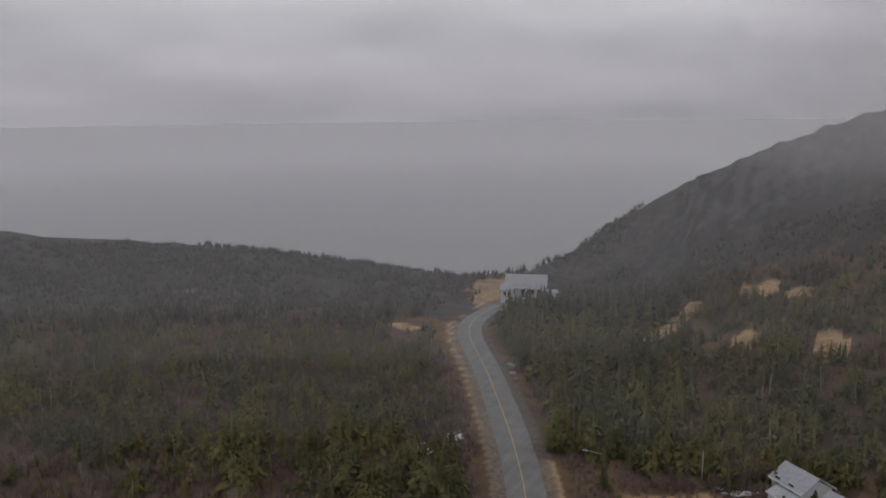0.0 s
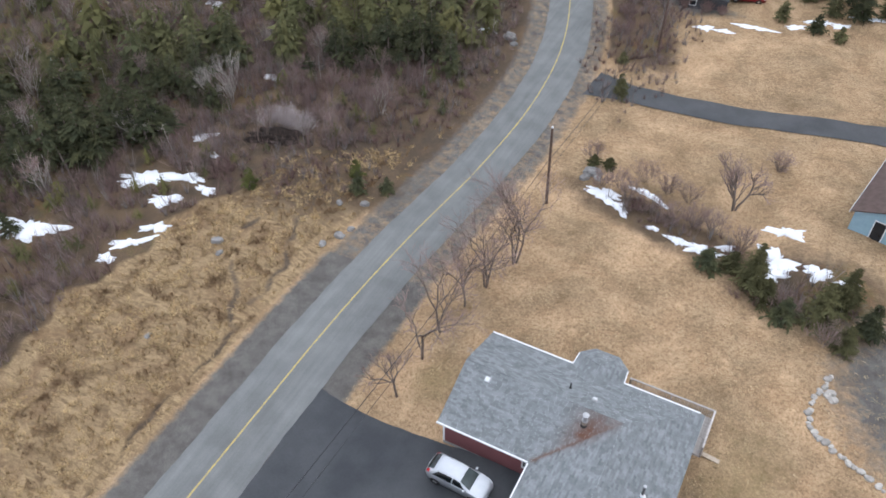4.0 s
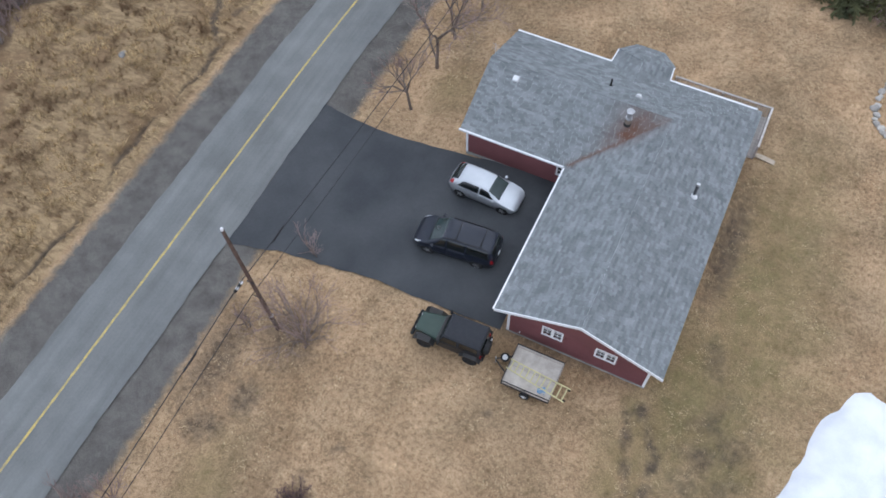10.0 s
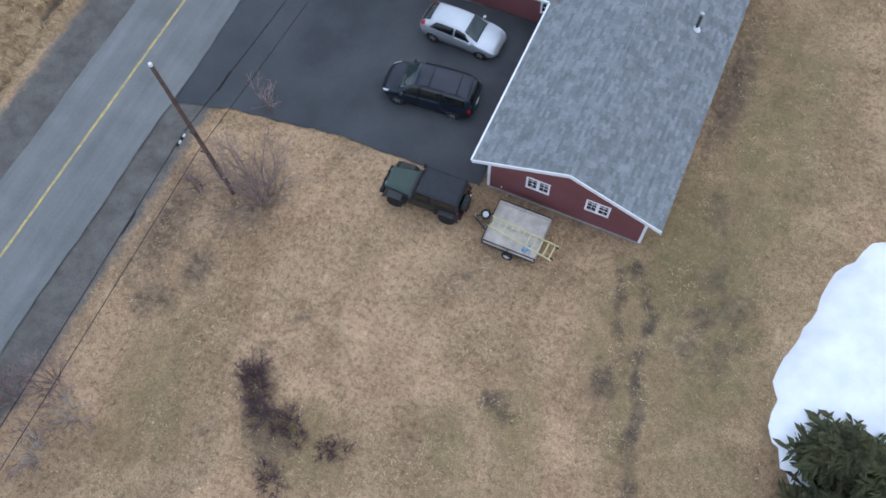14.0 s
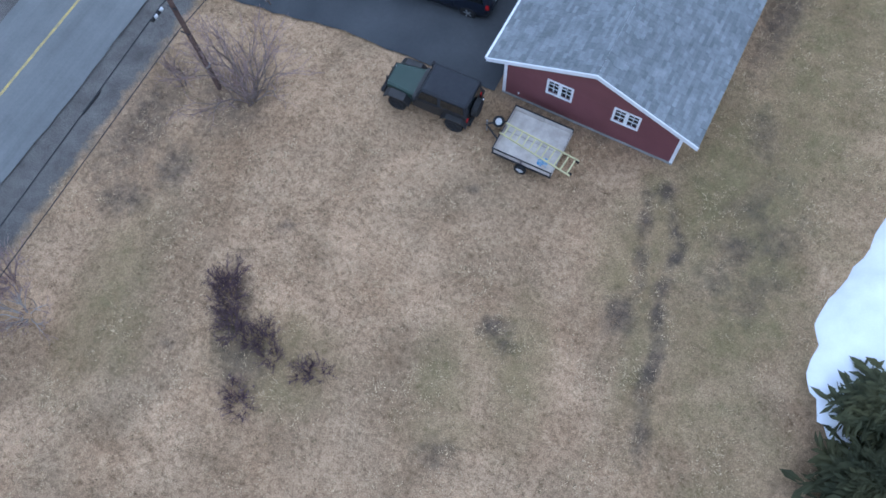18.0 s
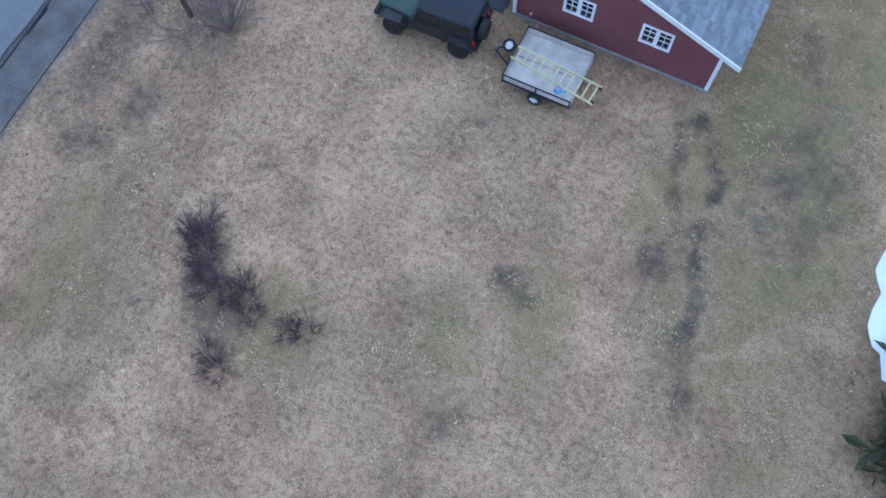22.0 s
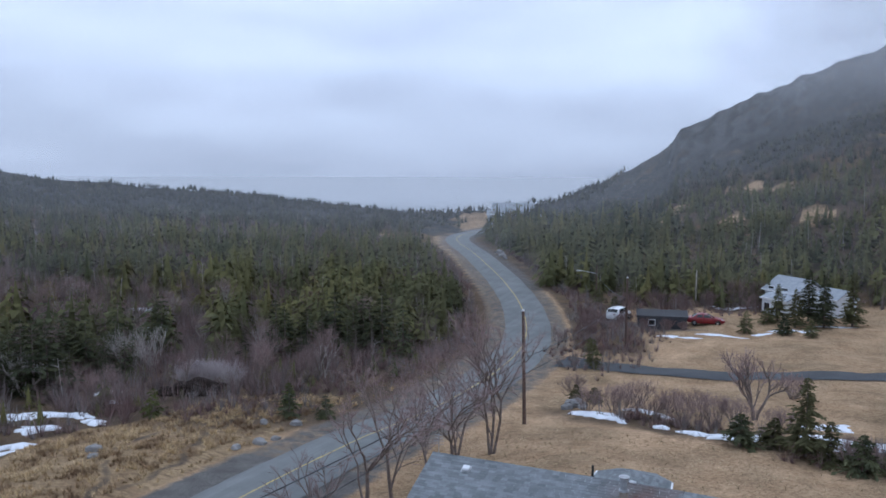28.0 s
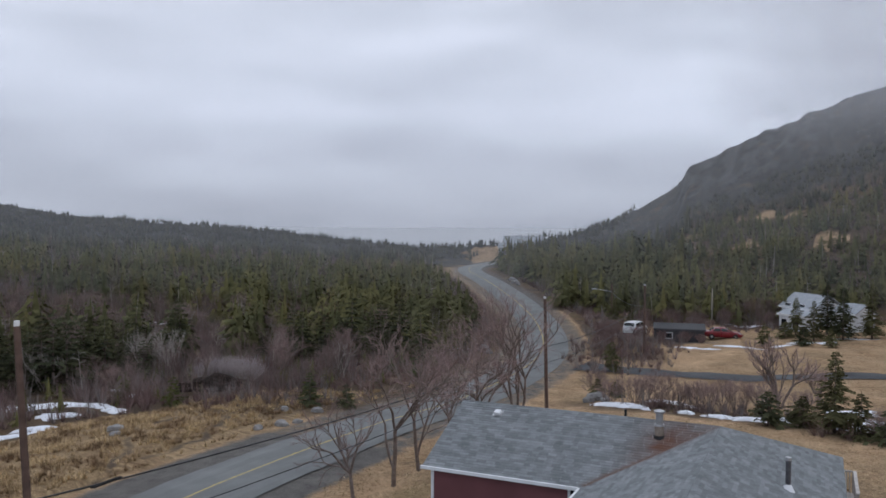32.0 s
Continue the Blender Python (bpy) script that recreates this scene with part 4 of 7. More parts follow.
# ---- pipes, vents and the deck ----
def stove_pipe(x, y, z, h, r, label, band=True):
    s = thing("stove_pipe", pose(x, y, z), label, "chimney")
    bm = bmesh.new()
    tube(bm, (0, 0, -0.25), (0, 0, h * 0.42), r * 1.25, r * 1.25, 16)
    part("lower_pipe", bm, mat("pipe_tan", (0.34, 0.29, 0.24), (0.25, 0.2, 0.16), scale=6, rough=0.5, metal=0.3), s, "rust-tinted lower section")
    bm = bmesh.new()
    tube(bm, (0, 0, h * 0.42), (0, 0, h * 0.9), r, r, 16)
    part("upper_pipe", bm, M_METAL, s)
    bm = bmesh.new()
    tube(bm, (0, 0, h * 0.40), (0, 0, h * 0.46), r * 1.45, r * 1.4, 16)
    part("collar", bm, M_METAL, s)
    bm = bmesh.new()
    tube(bm, (0, 0, h * 0.9), (0, 0, h * 0.97), r * 1.35, r * 1.5, 16)
    tube(bm, (0, 0, h * 0.97), (0, 0, h * 1.02), r * 1.55, r * 0.5, 16)
    part("cap", bm, M_METAL, s, "bright metal rain cap")
    bm = bmesh.new()
    tube(bm, (0, 0, -0.12), (0, 0, 0.04), r * 2.0, r * 1.3, 16)
    part("flashing", bm, M_BLACK, s)
    return s


def slope_z(x, y):
    return EZ + (RZ - EZ) * max(0, min((x - WX) / (RX - WX) if x < RX else (EX - x) / (EX - RX), 1)) if y < 9 or x > RX else EZ + (RZ - EZ) * ((y - FY) / (RY - FY) if y < RY else (BY - y) / (BY - RY))


stove_pipe(1.46, 12.5, slope_z(1.46, 12.5), 1.0, 0.14, "steel stove pipe with a rain cap on the stained roof")
side_pipe = thing("vent_pipe", pose(6.08, 9.9, slope_z(6.08, 9.9)), "dark roof vent pipe with a pale flashing cone", "chimney")
bm = tube(bmesh.new(), (0, 0, 0.12), (0, 0, 1.0), 0.085, 0.085, 14)
part("pipe", bm, mat("dark_pipe", (0.09, 0.09, 0.1), (0.14, 0.14, 0.15), scale=5, rough=0.4, metal=0.5), side_pipe)
bm = tube(bmesh.new(), (0, 0, 0.98), (0, 0, 1.08), 0.11, 0.1, 14)
part("cap", bm, M_METAL, side_pipe)
bm = tube(bmesh.new(), (0, 0, -0.1), (0, 0, 0.18), 0.24, 0.09, 14)
part("flashing", bm, M_TRIM, side_pipe)


def roof_vent(x, y, material, label, size=0.28, h=0.14):
    v = thing("roof_vent", pose(x, y, slope_z(x, y) + 0.02, -math.degrees(math.atan2(RZ - EZ, RY - FY)) * (1 if y > RY else -1)), label, "vent")
    part("hood", boxed(-size / 2, -size / 2, 0.03, size / 2, size / 2, h, bevel=0.03), material, v)
    part("base", boxed(-size * 0.7, -size * 0.7, -0.02, size * 0.7, size * 0.7, 0.03), M_METAL, v)
    return v


roof_vent(-5.2, 12.75, M_TRIM, "square white roof vent")
roof_vent(1.4, 14.55, M_TRIM, "square white roof vent", 0.26)
soil_vent = thing("plumbing_vent", pose(-0.3, 14.75, slope_z(-0.3, 14.75)), "thin black plumbing vent on the back slope", "vent")
part("pipe", tube(bmesh.new(), (0, 0, -0.1), (0, 0, 0.55), 0.05, 0.05, 10), M_BLACK, soil_vent)
part("boot", tube(bmesh.new(), (0, 0, -0.05), (0, 0, 0.1), 0.14, 0.06, 10), M_BLACK, soil_vent)
ant = thing("aerial", pose(-6.95, 13.8, RZ - 0.15), "thin grey roof aerial at the gable end", "aerial")
part("mast", tube(bmesh.new(), (0, 0, -0.2), (0, 0, 0.9), 0.015, 0.012, 6), M_METAL, ant)
for k in range(4):
    part("rod", tube(bmesh.new(), (-0.25 + k * 0.02, 0, 0.4 + 0.14 * k), (0.25 - k * 0.02, 0, 0.4 + 0.14 * k), 0.007, 0.007, 5), M_METAL, ant)

deck = thing("deck", pose(0, 0, 0), "weathered grey wooden deck with a baluster rail behind the house", "deck")
part("frame", boxed(2.62, 17.25, 0.02, 8.42, 18.98, 0.16), M_DECKWOOD, deck)
board = boxed(-0.067, 0, 0, 0.067, 1.74, 0.03)
first = part("board", board, M_DECKWOOD, deck)
first.location = (2.72, 17.24, 0.17)
for k in range(1, 41):
    o = new("board", first.data)
    o.parent, o.location = deck, (2.72 + 0.1405 * k, 17.24, 0.17)
part("side_frame", boxed(7.33, 15.85, 0.0, 8.42, 17.22, 0.16), M_DECKWOOD, deck)
short = part("board", boxed(-0.067, 0, 0, 0.067, 1.36, 0.03), M_DECKWOOD, deck)
short.location = (7.43, 15.86, 0.17)
for k in range(1, 8):
    o = new("board", short.data)
    o.parent, o.location = deck, (7.43 + 0.1405 * k, 15.86, 0.17)
part("top_rail", boxed(2.62, 18.9, 1.08, 8.47, 19.02, 1.13), M_DECKWOOD, deck)
part("top_rail", boxed(8.35, 15.85, 1.08, 8.47, 18.9, 1.13), M_DECKWOOD, deck)
bal = part("baluster", boxed(-0.022, -0.022, 0.17, 0.022, 0.022, 1.08), M_DECKWOOD, deck)
bal.location = (2.7, 18.95, 0)
for k in range(1, 48):
    o = new("baluster", bal.data)
    o.parent, o.location = deck, (2.7 + 0.12 * k, 18.95, 0)
for k in range(25):
    o = new("baluster", bal.data)
    o.parent, o.location = deck, (8.41, 15.9 + 0.12 * k, 0)
for x, y in ((2.7, 18.9), (5.5, 18.9), (8.4, 18.92), (8.4, 15.9), (2.7, 17.4), (5.5, 17.4)):
    part("post", boxed(x - 0.05, y - 0.05, land1(x, y) - 0.1, x + 0.05, y + 0.05, 1.1 if y != 17.4 else 0.1), M_DECKWOOD, deck)
ramp_ob = thing("plank", pose(8.5, 16.1, 0.18, 0, 9, 0), "pale wooden plank leading off the deck", "plank")
part("board", boxed(0, -0.16, -0.03, 1.15, 0.16, 0.02), M_PALEWOOD, ramp_ob)
part("cleat", boxed(0.05, -0.14, -0.07, 0.11, 0.14, -0.03), M_PALEWOOD, ramp_ob)


# ---- vehicles ----
M_SILVER = mat("silver_car_paint", (0.47, 0.49, 0.52), (0.43, 0.45, 0.48), scale=2, rough=0.28, bump=0, metal=0.55, coat=0.6)
M_NAVY = mat("dark_blue_car_paint", (0.008, 0.011, 0.021), (0.011, 0.015, 0.027), scale=2, rough=0.3, bump=0, metal=0.1, coat=0.35)
M_JBLACK = mat("matt_black_car_paint", (0.022, 0.021, 0.021), (0.032, 0.03, 0.029), scale=2, rough=0.45, bump=0.03, coat=0.15)
M_JGREEN = mat("dull_green_bonnet", (0.028, 0.05, 0.039), (0.036, 0.06, 0.047), scale=2, rough=0.4, bump=0.02, coat=0.2)
M_SOFT = mat("black_hard_top", (0.024, 0.026, 0.031), (0.032, 0.034, 0.039), scale=5, rough=0.75, bump=0.15)
M_GLASS = glass("car_glass", (0.008, 0.011, 0.012), 0.03)
# teal base: green tint plus the sky's reflection painted into the colour
M_SCREEN = glass("windscreen_tint_and_sky", (0.026, 0.042, 0.042), 0.03)
M_RIM = mat("alloy_rim", (0.6, 0.6, 0.6), (0.5, 0.5, 0.5), scale=8, rough=0.35, bump=0, metal=0.8)
M_TAIL = mat("red_tail_lamp", (0.42, 0.015, 0.02), (0.3, 0.01, 0.012), scale=8, rough=0.25, bump=0, coat=0.5)
M_HEAD = mat("clear_head_lamp", (0.7, 0.72, 0.74), (0.55, 0.57, 0.6), scale=8, rough=0.15, bump=0, coat=0.5)
M_REDCAR = mat("dark_red_car_paint", (0.22, 0.018, 0.025), (0.18, 0.014, 0.02), scale=2, rough=0.3, bump=0, coat=0.5)
M_WHITECAR = mat("white_car_paint", (0.75, 0.76, 0.77), (0.7, 0.71, 0.72), scale=2, rough=0.3, bump=0, coat=0.5)


def loft(bm, rings, close=True):
    """Skin over rings of equal point counts, ends capped."""
    rows = [[bm.verts.new(p) for p in r] for r in rings]
    n = len(rows[0])
    for a, b in zip(rows, rows[1:]):
        for i in range(n):
            bm.faces.new((a[i], a[(i + 1) % n], b[(i + 1) % n], b[i]))
    if close:
        bm.faces.new(rows[0]), bm.faces.new(rows[-1][::-1])
    bmesh.ops.recalc_face_normals(bm, faces=bm.faces)
    return bm


def ring(x, half, z0, z1, shoulder=0.1, tuck=0.08):
    """One cross-section of a car's lower body."""
    pts = [(half - tuck, z0), (half, z0 + 0.18), (half, z1 - 0.22), (half - 0.03, z1 - shoulder), (half - 0.14, z1)]
    return [(x, y, z) for y, z in pts] + [(x, -y, z) for y, z in reversed(pts)]


def wheel(parent, x, y, r, w, rim=M_RIM, spokes=5):
    side = 1 if y > 0 else -1
    bm = bmesh.new()
    prof = [(r * 0.62, -w / 2), (r * 0.93, -w / 2), (r, -w / 2 + 0.03), (r, w / 2 - 0.03), (r * 0.93, w / 2), (r * 0.62, w / 2)]
    seg = 22
    loops = [[bm.verts.new((rr * math.cos(6.2832 * k / seg), yy, rr * math.sin(6.2832 * k / seg))) for k in range(seg)] for rr, yy in prof]
    for a, b in zip(loops, loops[1:] + loops[:1]):
        for k in range(seg):
            bm.faces.new((a[k], a[(k + 1) % seg], b[(k + 1) % seg], b[k]))
    bmesh.ops.recalc_face_normals(bm, faces=bm.faces)
    wh = part("wheel", bm, M_BLACK, parent, "black tyre on a rim", smooth=True)
    wh.location = (x, y, r)
    bm = bmesh.new()
    tube(bm, (0, side * (w / 2 - 0.05), 0), (0, side * (w / 2 - 0.03), 0), r * 0.61, r * 0.61, 20)
    tube(bm, (0, side * (w / 2 - 0.06), 0), (0, side * (w / 2 - 0.005), 0), r * 0.14, r * 0.1, 12)
    for k in range(spokes):
        a = 6.2832 * k / spokes
        box(bm, r * 0.08, -0.012, -r * 0.08, r * 0.62, 0.012, r * 0.08, m=Matrix.Translation((0, side * (w / 2 - 0.015), 0)) @ Matrix.Rotation(a, 4, "Y"))
    part("rim", bm, rim, wh)
    return wh


def pane_quad(name, pts, parent, material=M_GLASS, thick=0.012, label=""):
    """A thin pane over four or more corners given in order, a little proud of the body."""
    p = [Vector(q) for q in pts]
    n = (p[1] - p[0]).cross(p[2] - p[0]).normalized()
    bm = bmesh.new()
    a = [bm.verts.new(q + n * thick) for q in p]
    b = [bm.verts.new(q - n * thick) for q in p]
    bm.faces.new(a), bm.faces.new(b[::-1])
    for i in range(len(p)):
        bm.faces.new((a[i], b[i], b[(i + 1) % len(p)], a[(i + 1) % len(p)]))
    bmesh.ops.recalc_face_normals(bm, faces=bm.faces)
    return part(name, bm, material, parent, label)


class Shell:
    """A car's skin. stations, back to front: (x, sill z, belt z, top z, sill half-width, belt half-width, half-width of the roof's edge)."""

    def __init__(self, stations):
        st = np.array(stations)
        x = np.linspace(st[0, 0], st[-1, 0], 72)
        cols = [np.interp(x, st[:, 0], st[:, i]) for i in range(1, 7)]
        for _ in range(3):
            cols = [np.concatenate([c[:1], (c[:-2] + 2 * c[1:-1] + c[2:]) / 4, c[-1:]]) for c in cols]
        self.x, self.cols = x, cols

    def half(self, x):
        """Points of the half section at x, from the sill up to the middle of the roof."""
        zs, zb, zt, ws, wb, wt = (float(np.interp(x, self.x, c)) for c in self.cols)
        edge = max(zb + 0.01, zt - 0.07)
        pts = [(ws * 0.9, zs), (ws, zs + 0.06), (wb, zs + (zb - zs) * 0.52), (wb * 0.995, zs + (zb - zs) * 0.84), (wb * 0.95, zb)]
        for v in (0.33, 0.66, 1.0):
            pts.append((wb * 0.95 * (1 - v) + wt * v + 0.025 * math.sin(math.pi * v), zb + (edge - zb) * v))
        for q in (0.86, 0.5, 0.0):
            pts.append((wt * q, max(edge, zt - 0.07 * q ** 2.4)))
        return pts

    def at(self, x, k, side):
        p = self.half(x)
        i = min(int(k), 9)
        u = k - i
        return Vector((x, side * (p[i][0] * (1 - u) + p[i + 1][0] * u), p[i][1] * (1 - u) + p[i + 1][1] * u))

    def body(self):
        rings = []
        for x in self.x:
            h = self.half(float(x))
            rings.append([(x, y, z) for y, z in h] + [(x, -y, z) for y, z in h[-2::-1]])
        return loft(bmesh.new(), rings)

    def patch(self, corner, nu=7, nv=7, proud=0.008, deep=0.02):
        """A thin curved piece lying on the skin; corner(u, v) gives x, k and side for u, v from 0 to 1."""
        g = [[self.at(*corner(i / (nu - 1), j / (nv - 1))) for j in range(nv)] for i in range(nu)]
        bm = bmesh.new()
        mid = Vector((0.0, 0.0, 0.75))
        top, low = [], []
        for i in range(nu):
            for j in range(nv):
                du = g[min(i + 1, nu - 1)][j] - g[max(i - 1, 0)][j]
                dv = g[i][min(j + 1, nv - 1)] - g[i][max(j - 1, 0)]
                n = du.cross(dv).normalized()
                if n.dot(g[i][j] - mid) < 0:
                    n = -n
                top.append(bm.verts.new(g[i][j] + n * proud))
                low.append(bm.verts.new(g[i][j] - n * deep))
        for i in range(nu - 1):
            for j in range(nv - 1):
                a = i * nv + j
                bm.faces.new((top[a], top[a + 1], top[a + nv + 1], top[a + nv]))
        rim = [j for j in range(nv)] + [i * nv + nv - 1 for i in range(1, nu)] + [(nu - 1) * nv + j for j in range(nv - 2, -1, -1)] + [i * nv for i in range(nu - 2, 0, -1)]
        for p, q in zip(rim, rim[1:] + rim[:1]):
            bm.faces.new((top[p], top[q], low[q], low[p]))
        bmesh.ops.recalc_face_normals(bm, faces=bm.faces)
        return bm


def across(xa, xb, k0=7.35):
    """A pane from one side of the skin over its middle to the other, from xa to xb."""
    def corner(u, v):
        w = 2 * v - 1
        return xa + (xb - xa) * u, 10 - (10 - k0) * abs(w), 1 if w >= 0 else -1
    return corner


def flank(low0, low1, top0, top1, k0, k1, side):
    """A piece on the side, its lower edge from low0 to low1, its upper edge from top0 to top1."""
    def corner(u, v):
        return (low0 * (1 - v) + top0 * v) * (1 - u) + (low1 * (1 - v) + top1 * v) * u, k0 + (k1 - k0) * v, side
    return corner


def car(m, label, category, paint, stations, windscreen, rear, side_glass, doors, wheels, r, tail, head, name="car", roof_bars=0, rim=M_RIM):
    """A car on a smooth skin; x runs to the front."""
    c = thing(name, m, label, category)
    sk = Shell(stations)
    part("body", sk.body(), paint, c, smooth=True)
    part("windscreen", sk.patch(across(*windscreen), 8, 13), M_SCREEN, c, "dark windscreen glass", smooth=True)
    part("rear_window", sk.patch(across(*rear), 6, 13), M_GLASS, c, "dark rear glass", smooth=True)
    h = max(st[5] for st in stations)
    x_r, x_f = stations[0][0], stations[-1][0]
    for s in (-1, 1):
        for g in side_glass:
            part("side_window", sk.patch(flank(*g, 4.2, 6.75, s), 8, 6), M_GLASS, c, "dark side glass", smooth=True)
        for d0, d1 in doors:
            door = part("door", sk.patch(flank(d0, d1, d0, d1, 1.2, 4.05, s), 8, 7, 0.007), paint, c, smooth=True)
            hx = d0 + 0.14
            p = sk.at(hx, 3.7, s)
            part("handle", boxed(hx - 0.09, p.y - 0.02, p.z - 0.02, hx + 0.09, p.y + 0.02, p.z + 0.02, bevel=0.008), paint, door)
        part("headlamp", sk.patch(flank(head[0], head[1], head[0] - 0.16, head[1] - 0.1, 3.1, 5.2, s), 6, 6, 0.012), M_HEAD, c, "clear headlamp", smooth=True)
        part("tail_lamp", sk.patch(flank(tail[0], tail[1], tail[0] + 0.04, tail[1], tail[2], tail[3], s), 5, 7, 0.014), M_TAIL, c, "red tail lamp", smooth=True)
        mx = windscreen[0] - 0.3
        p = sk.at(mx, 4.1, s)
        part("mirror", boxed(mx - 0.07, min(p.y, p.y + s * 0.2), p.z + 0.02, mx + 0.07, max(p.y, p.y + s * 0.2), p.z + 0.15, bevel=0.04), paint, c)
        for xw in wheels:
            wheel(c, xw, s * (h - 0.09), r, 0.2, rim)
            part("wheel_arch", tube(bmesh.new(), (xw, s * (h - 0.16), r), (xw, s * (h - 0.015), r), r * 1.13, r * 1.13, 24), M_BLACK, c)
        part("sill", sk.patch(flank(wheels[1] + r * 1.2, wheels[0] - r * 1.2, wheels[1] + r * 1.2, wheels[0] - r * 1.2, 0.3, 1.1, s), 6, 3, 0.006), M_BLACK, c)
    part("grille", boxed(x_f - 0.1, -h * 0.38, 0.44, x_f + 0.012, h * 0.38, 0.54, bevel=0.03), M_BLACK, c, "black grille")
    part("bumper", boxed(x_r - 0.03, -h * 0.66, 0.42, x_r + 0.25, h * 0.66, 0.56, bevel=0.05), paint, c)
    part("number_plate", boxed(x_r - 0.045, -0.16, 0.66, x_r - 0.01, 0.16, 0.78), M_TRIM, c, "blank pale plate")
    for k in range(roof_bars):
        x = rear[1] + 0.62 + (windscreen[1] - rear[1] - 1.35) * k / max(1, roof_bars - 1)
        p = sk.at(x, 7.6, 1)
        part("roof_bar", boxed(x - 0.025, -p.y, p.z + 0.06, x + 0.025, p.y, p.z + 0.1, bevel=0.01), M_BLACK, c, "black roof cross bar")
    if roof_bars:
        for s in (-1, 1):
            part("roof_rail", sk.patch(flank(rear[1] + 0.25, windscreen[1] - 0.2, rear[1] + 0.25, windscreen[1] - 0.2, 7.3, 7.75, s), 10, 3, 0.045), M_BLACK, c, "black roof rail")
    return c


hatch = car(pose(-4.36, 7.15, 0.02, 0, 0, -2.0), "silver three-door hatchback parked on the driveway", "hatchback", M_SILVER,
            [(-2.06, .42, .80, .88, .58, .66, .52), (-1.98, .32, .92, 1.06, .72, .78, .58), (-1.75, .25, .96, 1.25, .79, .83, .60), (-1.25, .20, .96, 1.39, .82, .85, .59), (-0.55, .18, .95, 1.44, .82, .85, .59),
             (0.0, .18, .93, 1.43, .82, .85, .59), (0.33, .18, .92, 1.37, .82, .85, .60), (1.05, .18, .89, .98, .82, .85, .68), (1.3, .19, .86, .93, .82, .85, .70), (1.7, .22, .76, .84, .79, .82, .66), (1.95, .27, .65, .73, .70, .74, .56), (2.09, .36, .54, .58, .50, .55, .42)],
            (1.04, 0.36), (-1.95, -1.5), [(-0.12, 0.86, -0.1, 0.4), (-1.5, -0.2, -1.15, -0.18)], [(-0.18, 0.92)], (1.3, -1.28), 0.31, (-1.97, -1.72, 4.3, 6.9), (1.72, 2.0), name="hatchback")
van = car(pose(-4.38, 3.41, -0.05, 0, 0, 185.0), "dark blue minivan with roof rails on the driveway", "minivan", M_NAVY,
          [(-2.30, .42, .92, 1.02, .68, .78, .60), (-2.22, .33, 1.02, 1.42, .83, .89, .64), (-2.05, .28, 1.05, 1.66, .89, .93, .67), (-1.5, .24, 1.06, 1.74, .91, .95, .69), (-0.3, .22, 1.05, 1.76, .91, .95, .70),
           (0.35, .22, 1.03, 1.73, .91, .95, .69), (0.6, .22, 1.02, 1.66, .91, .95, .69), (1.42, .22, .98, 1.08, .91, .95, .76), (1.65, .22, .95, 1.02, .90, .94, .77), (2.0, .26, .84, .90, .85, .88, .72), (2.2, .31, .71, .77, .74, .78, .60), (2.31, .40, .58, .62, .56, .60, .46)],
          (1.41, 0.63), (-2.26, -2.08), [(0.42, 1.2, 0.4, 0.66), (-0.68, 0.34, -0.68, 0.32), (-2.02, -0.76, -1.92, -0.76)], [(0.38, 1.28), (-0.74, 0.33)], (1.42, -1.36), 0.33, (-2.27, -2.12, 2.6, 4.4), (1.95, 2.2), name="minivan", roof_bars=2)


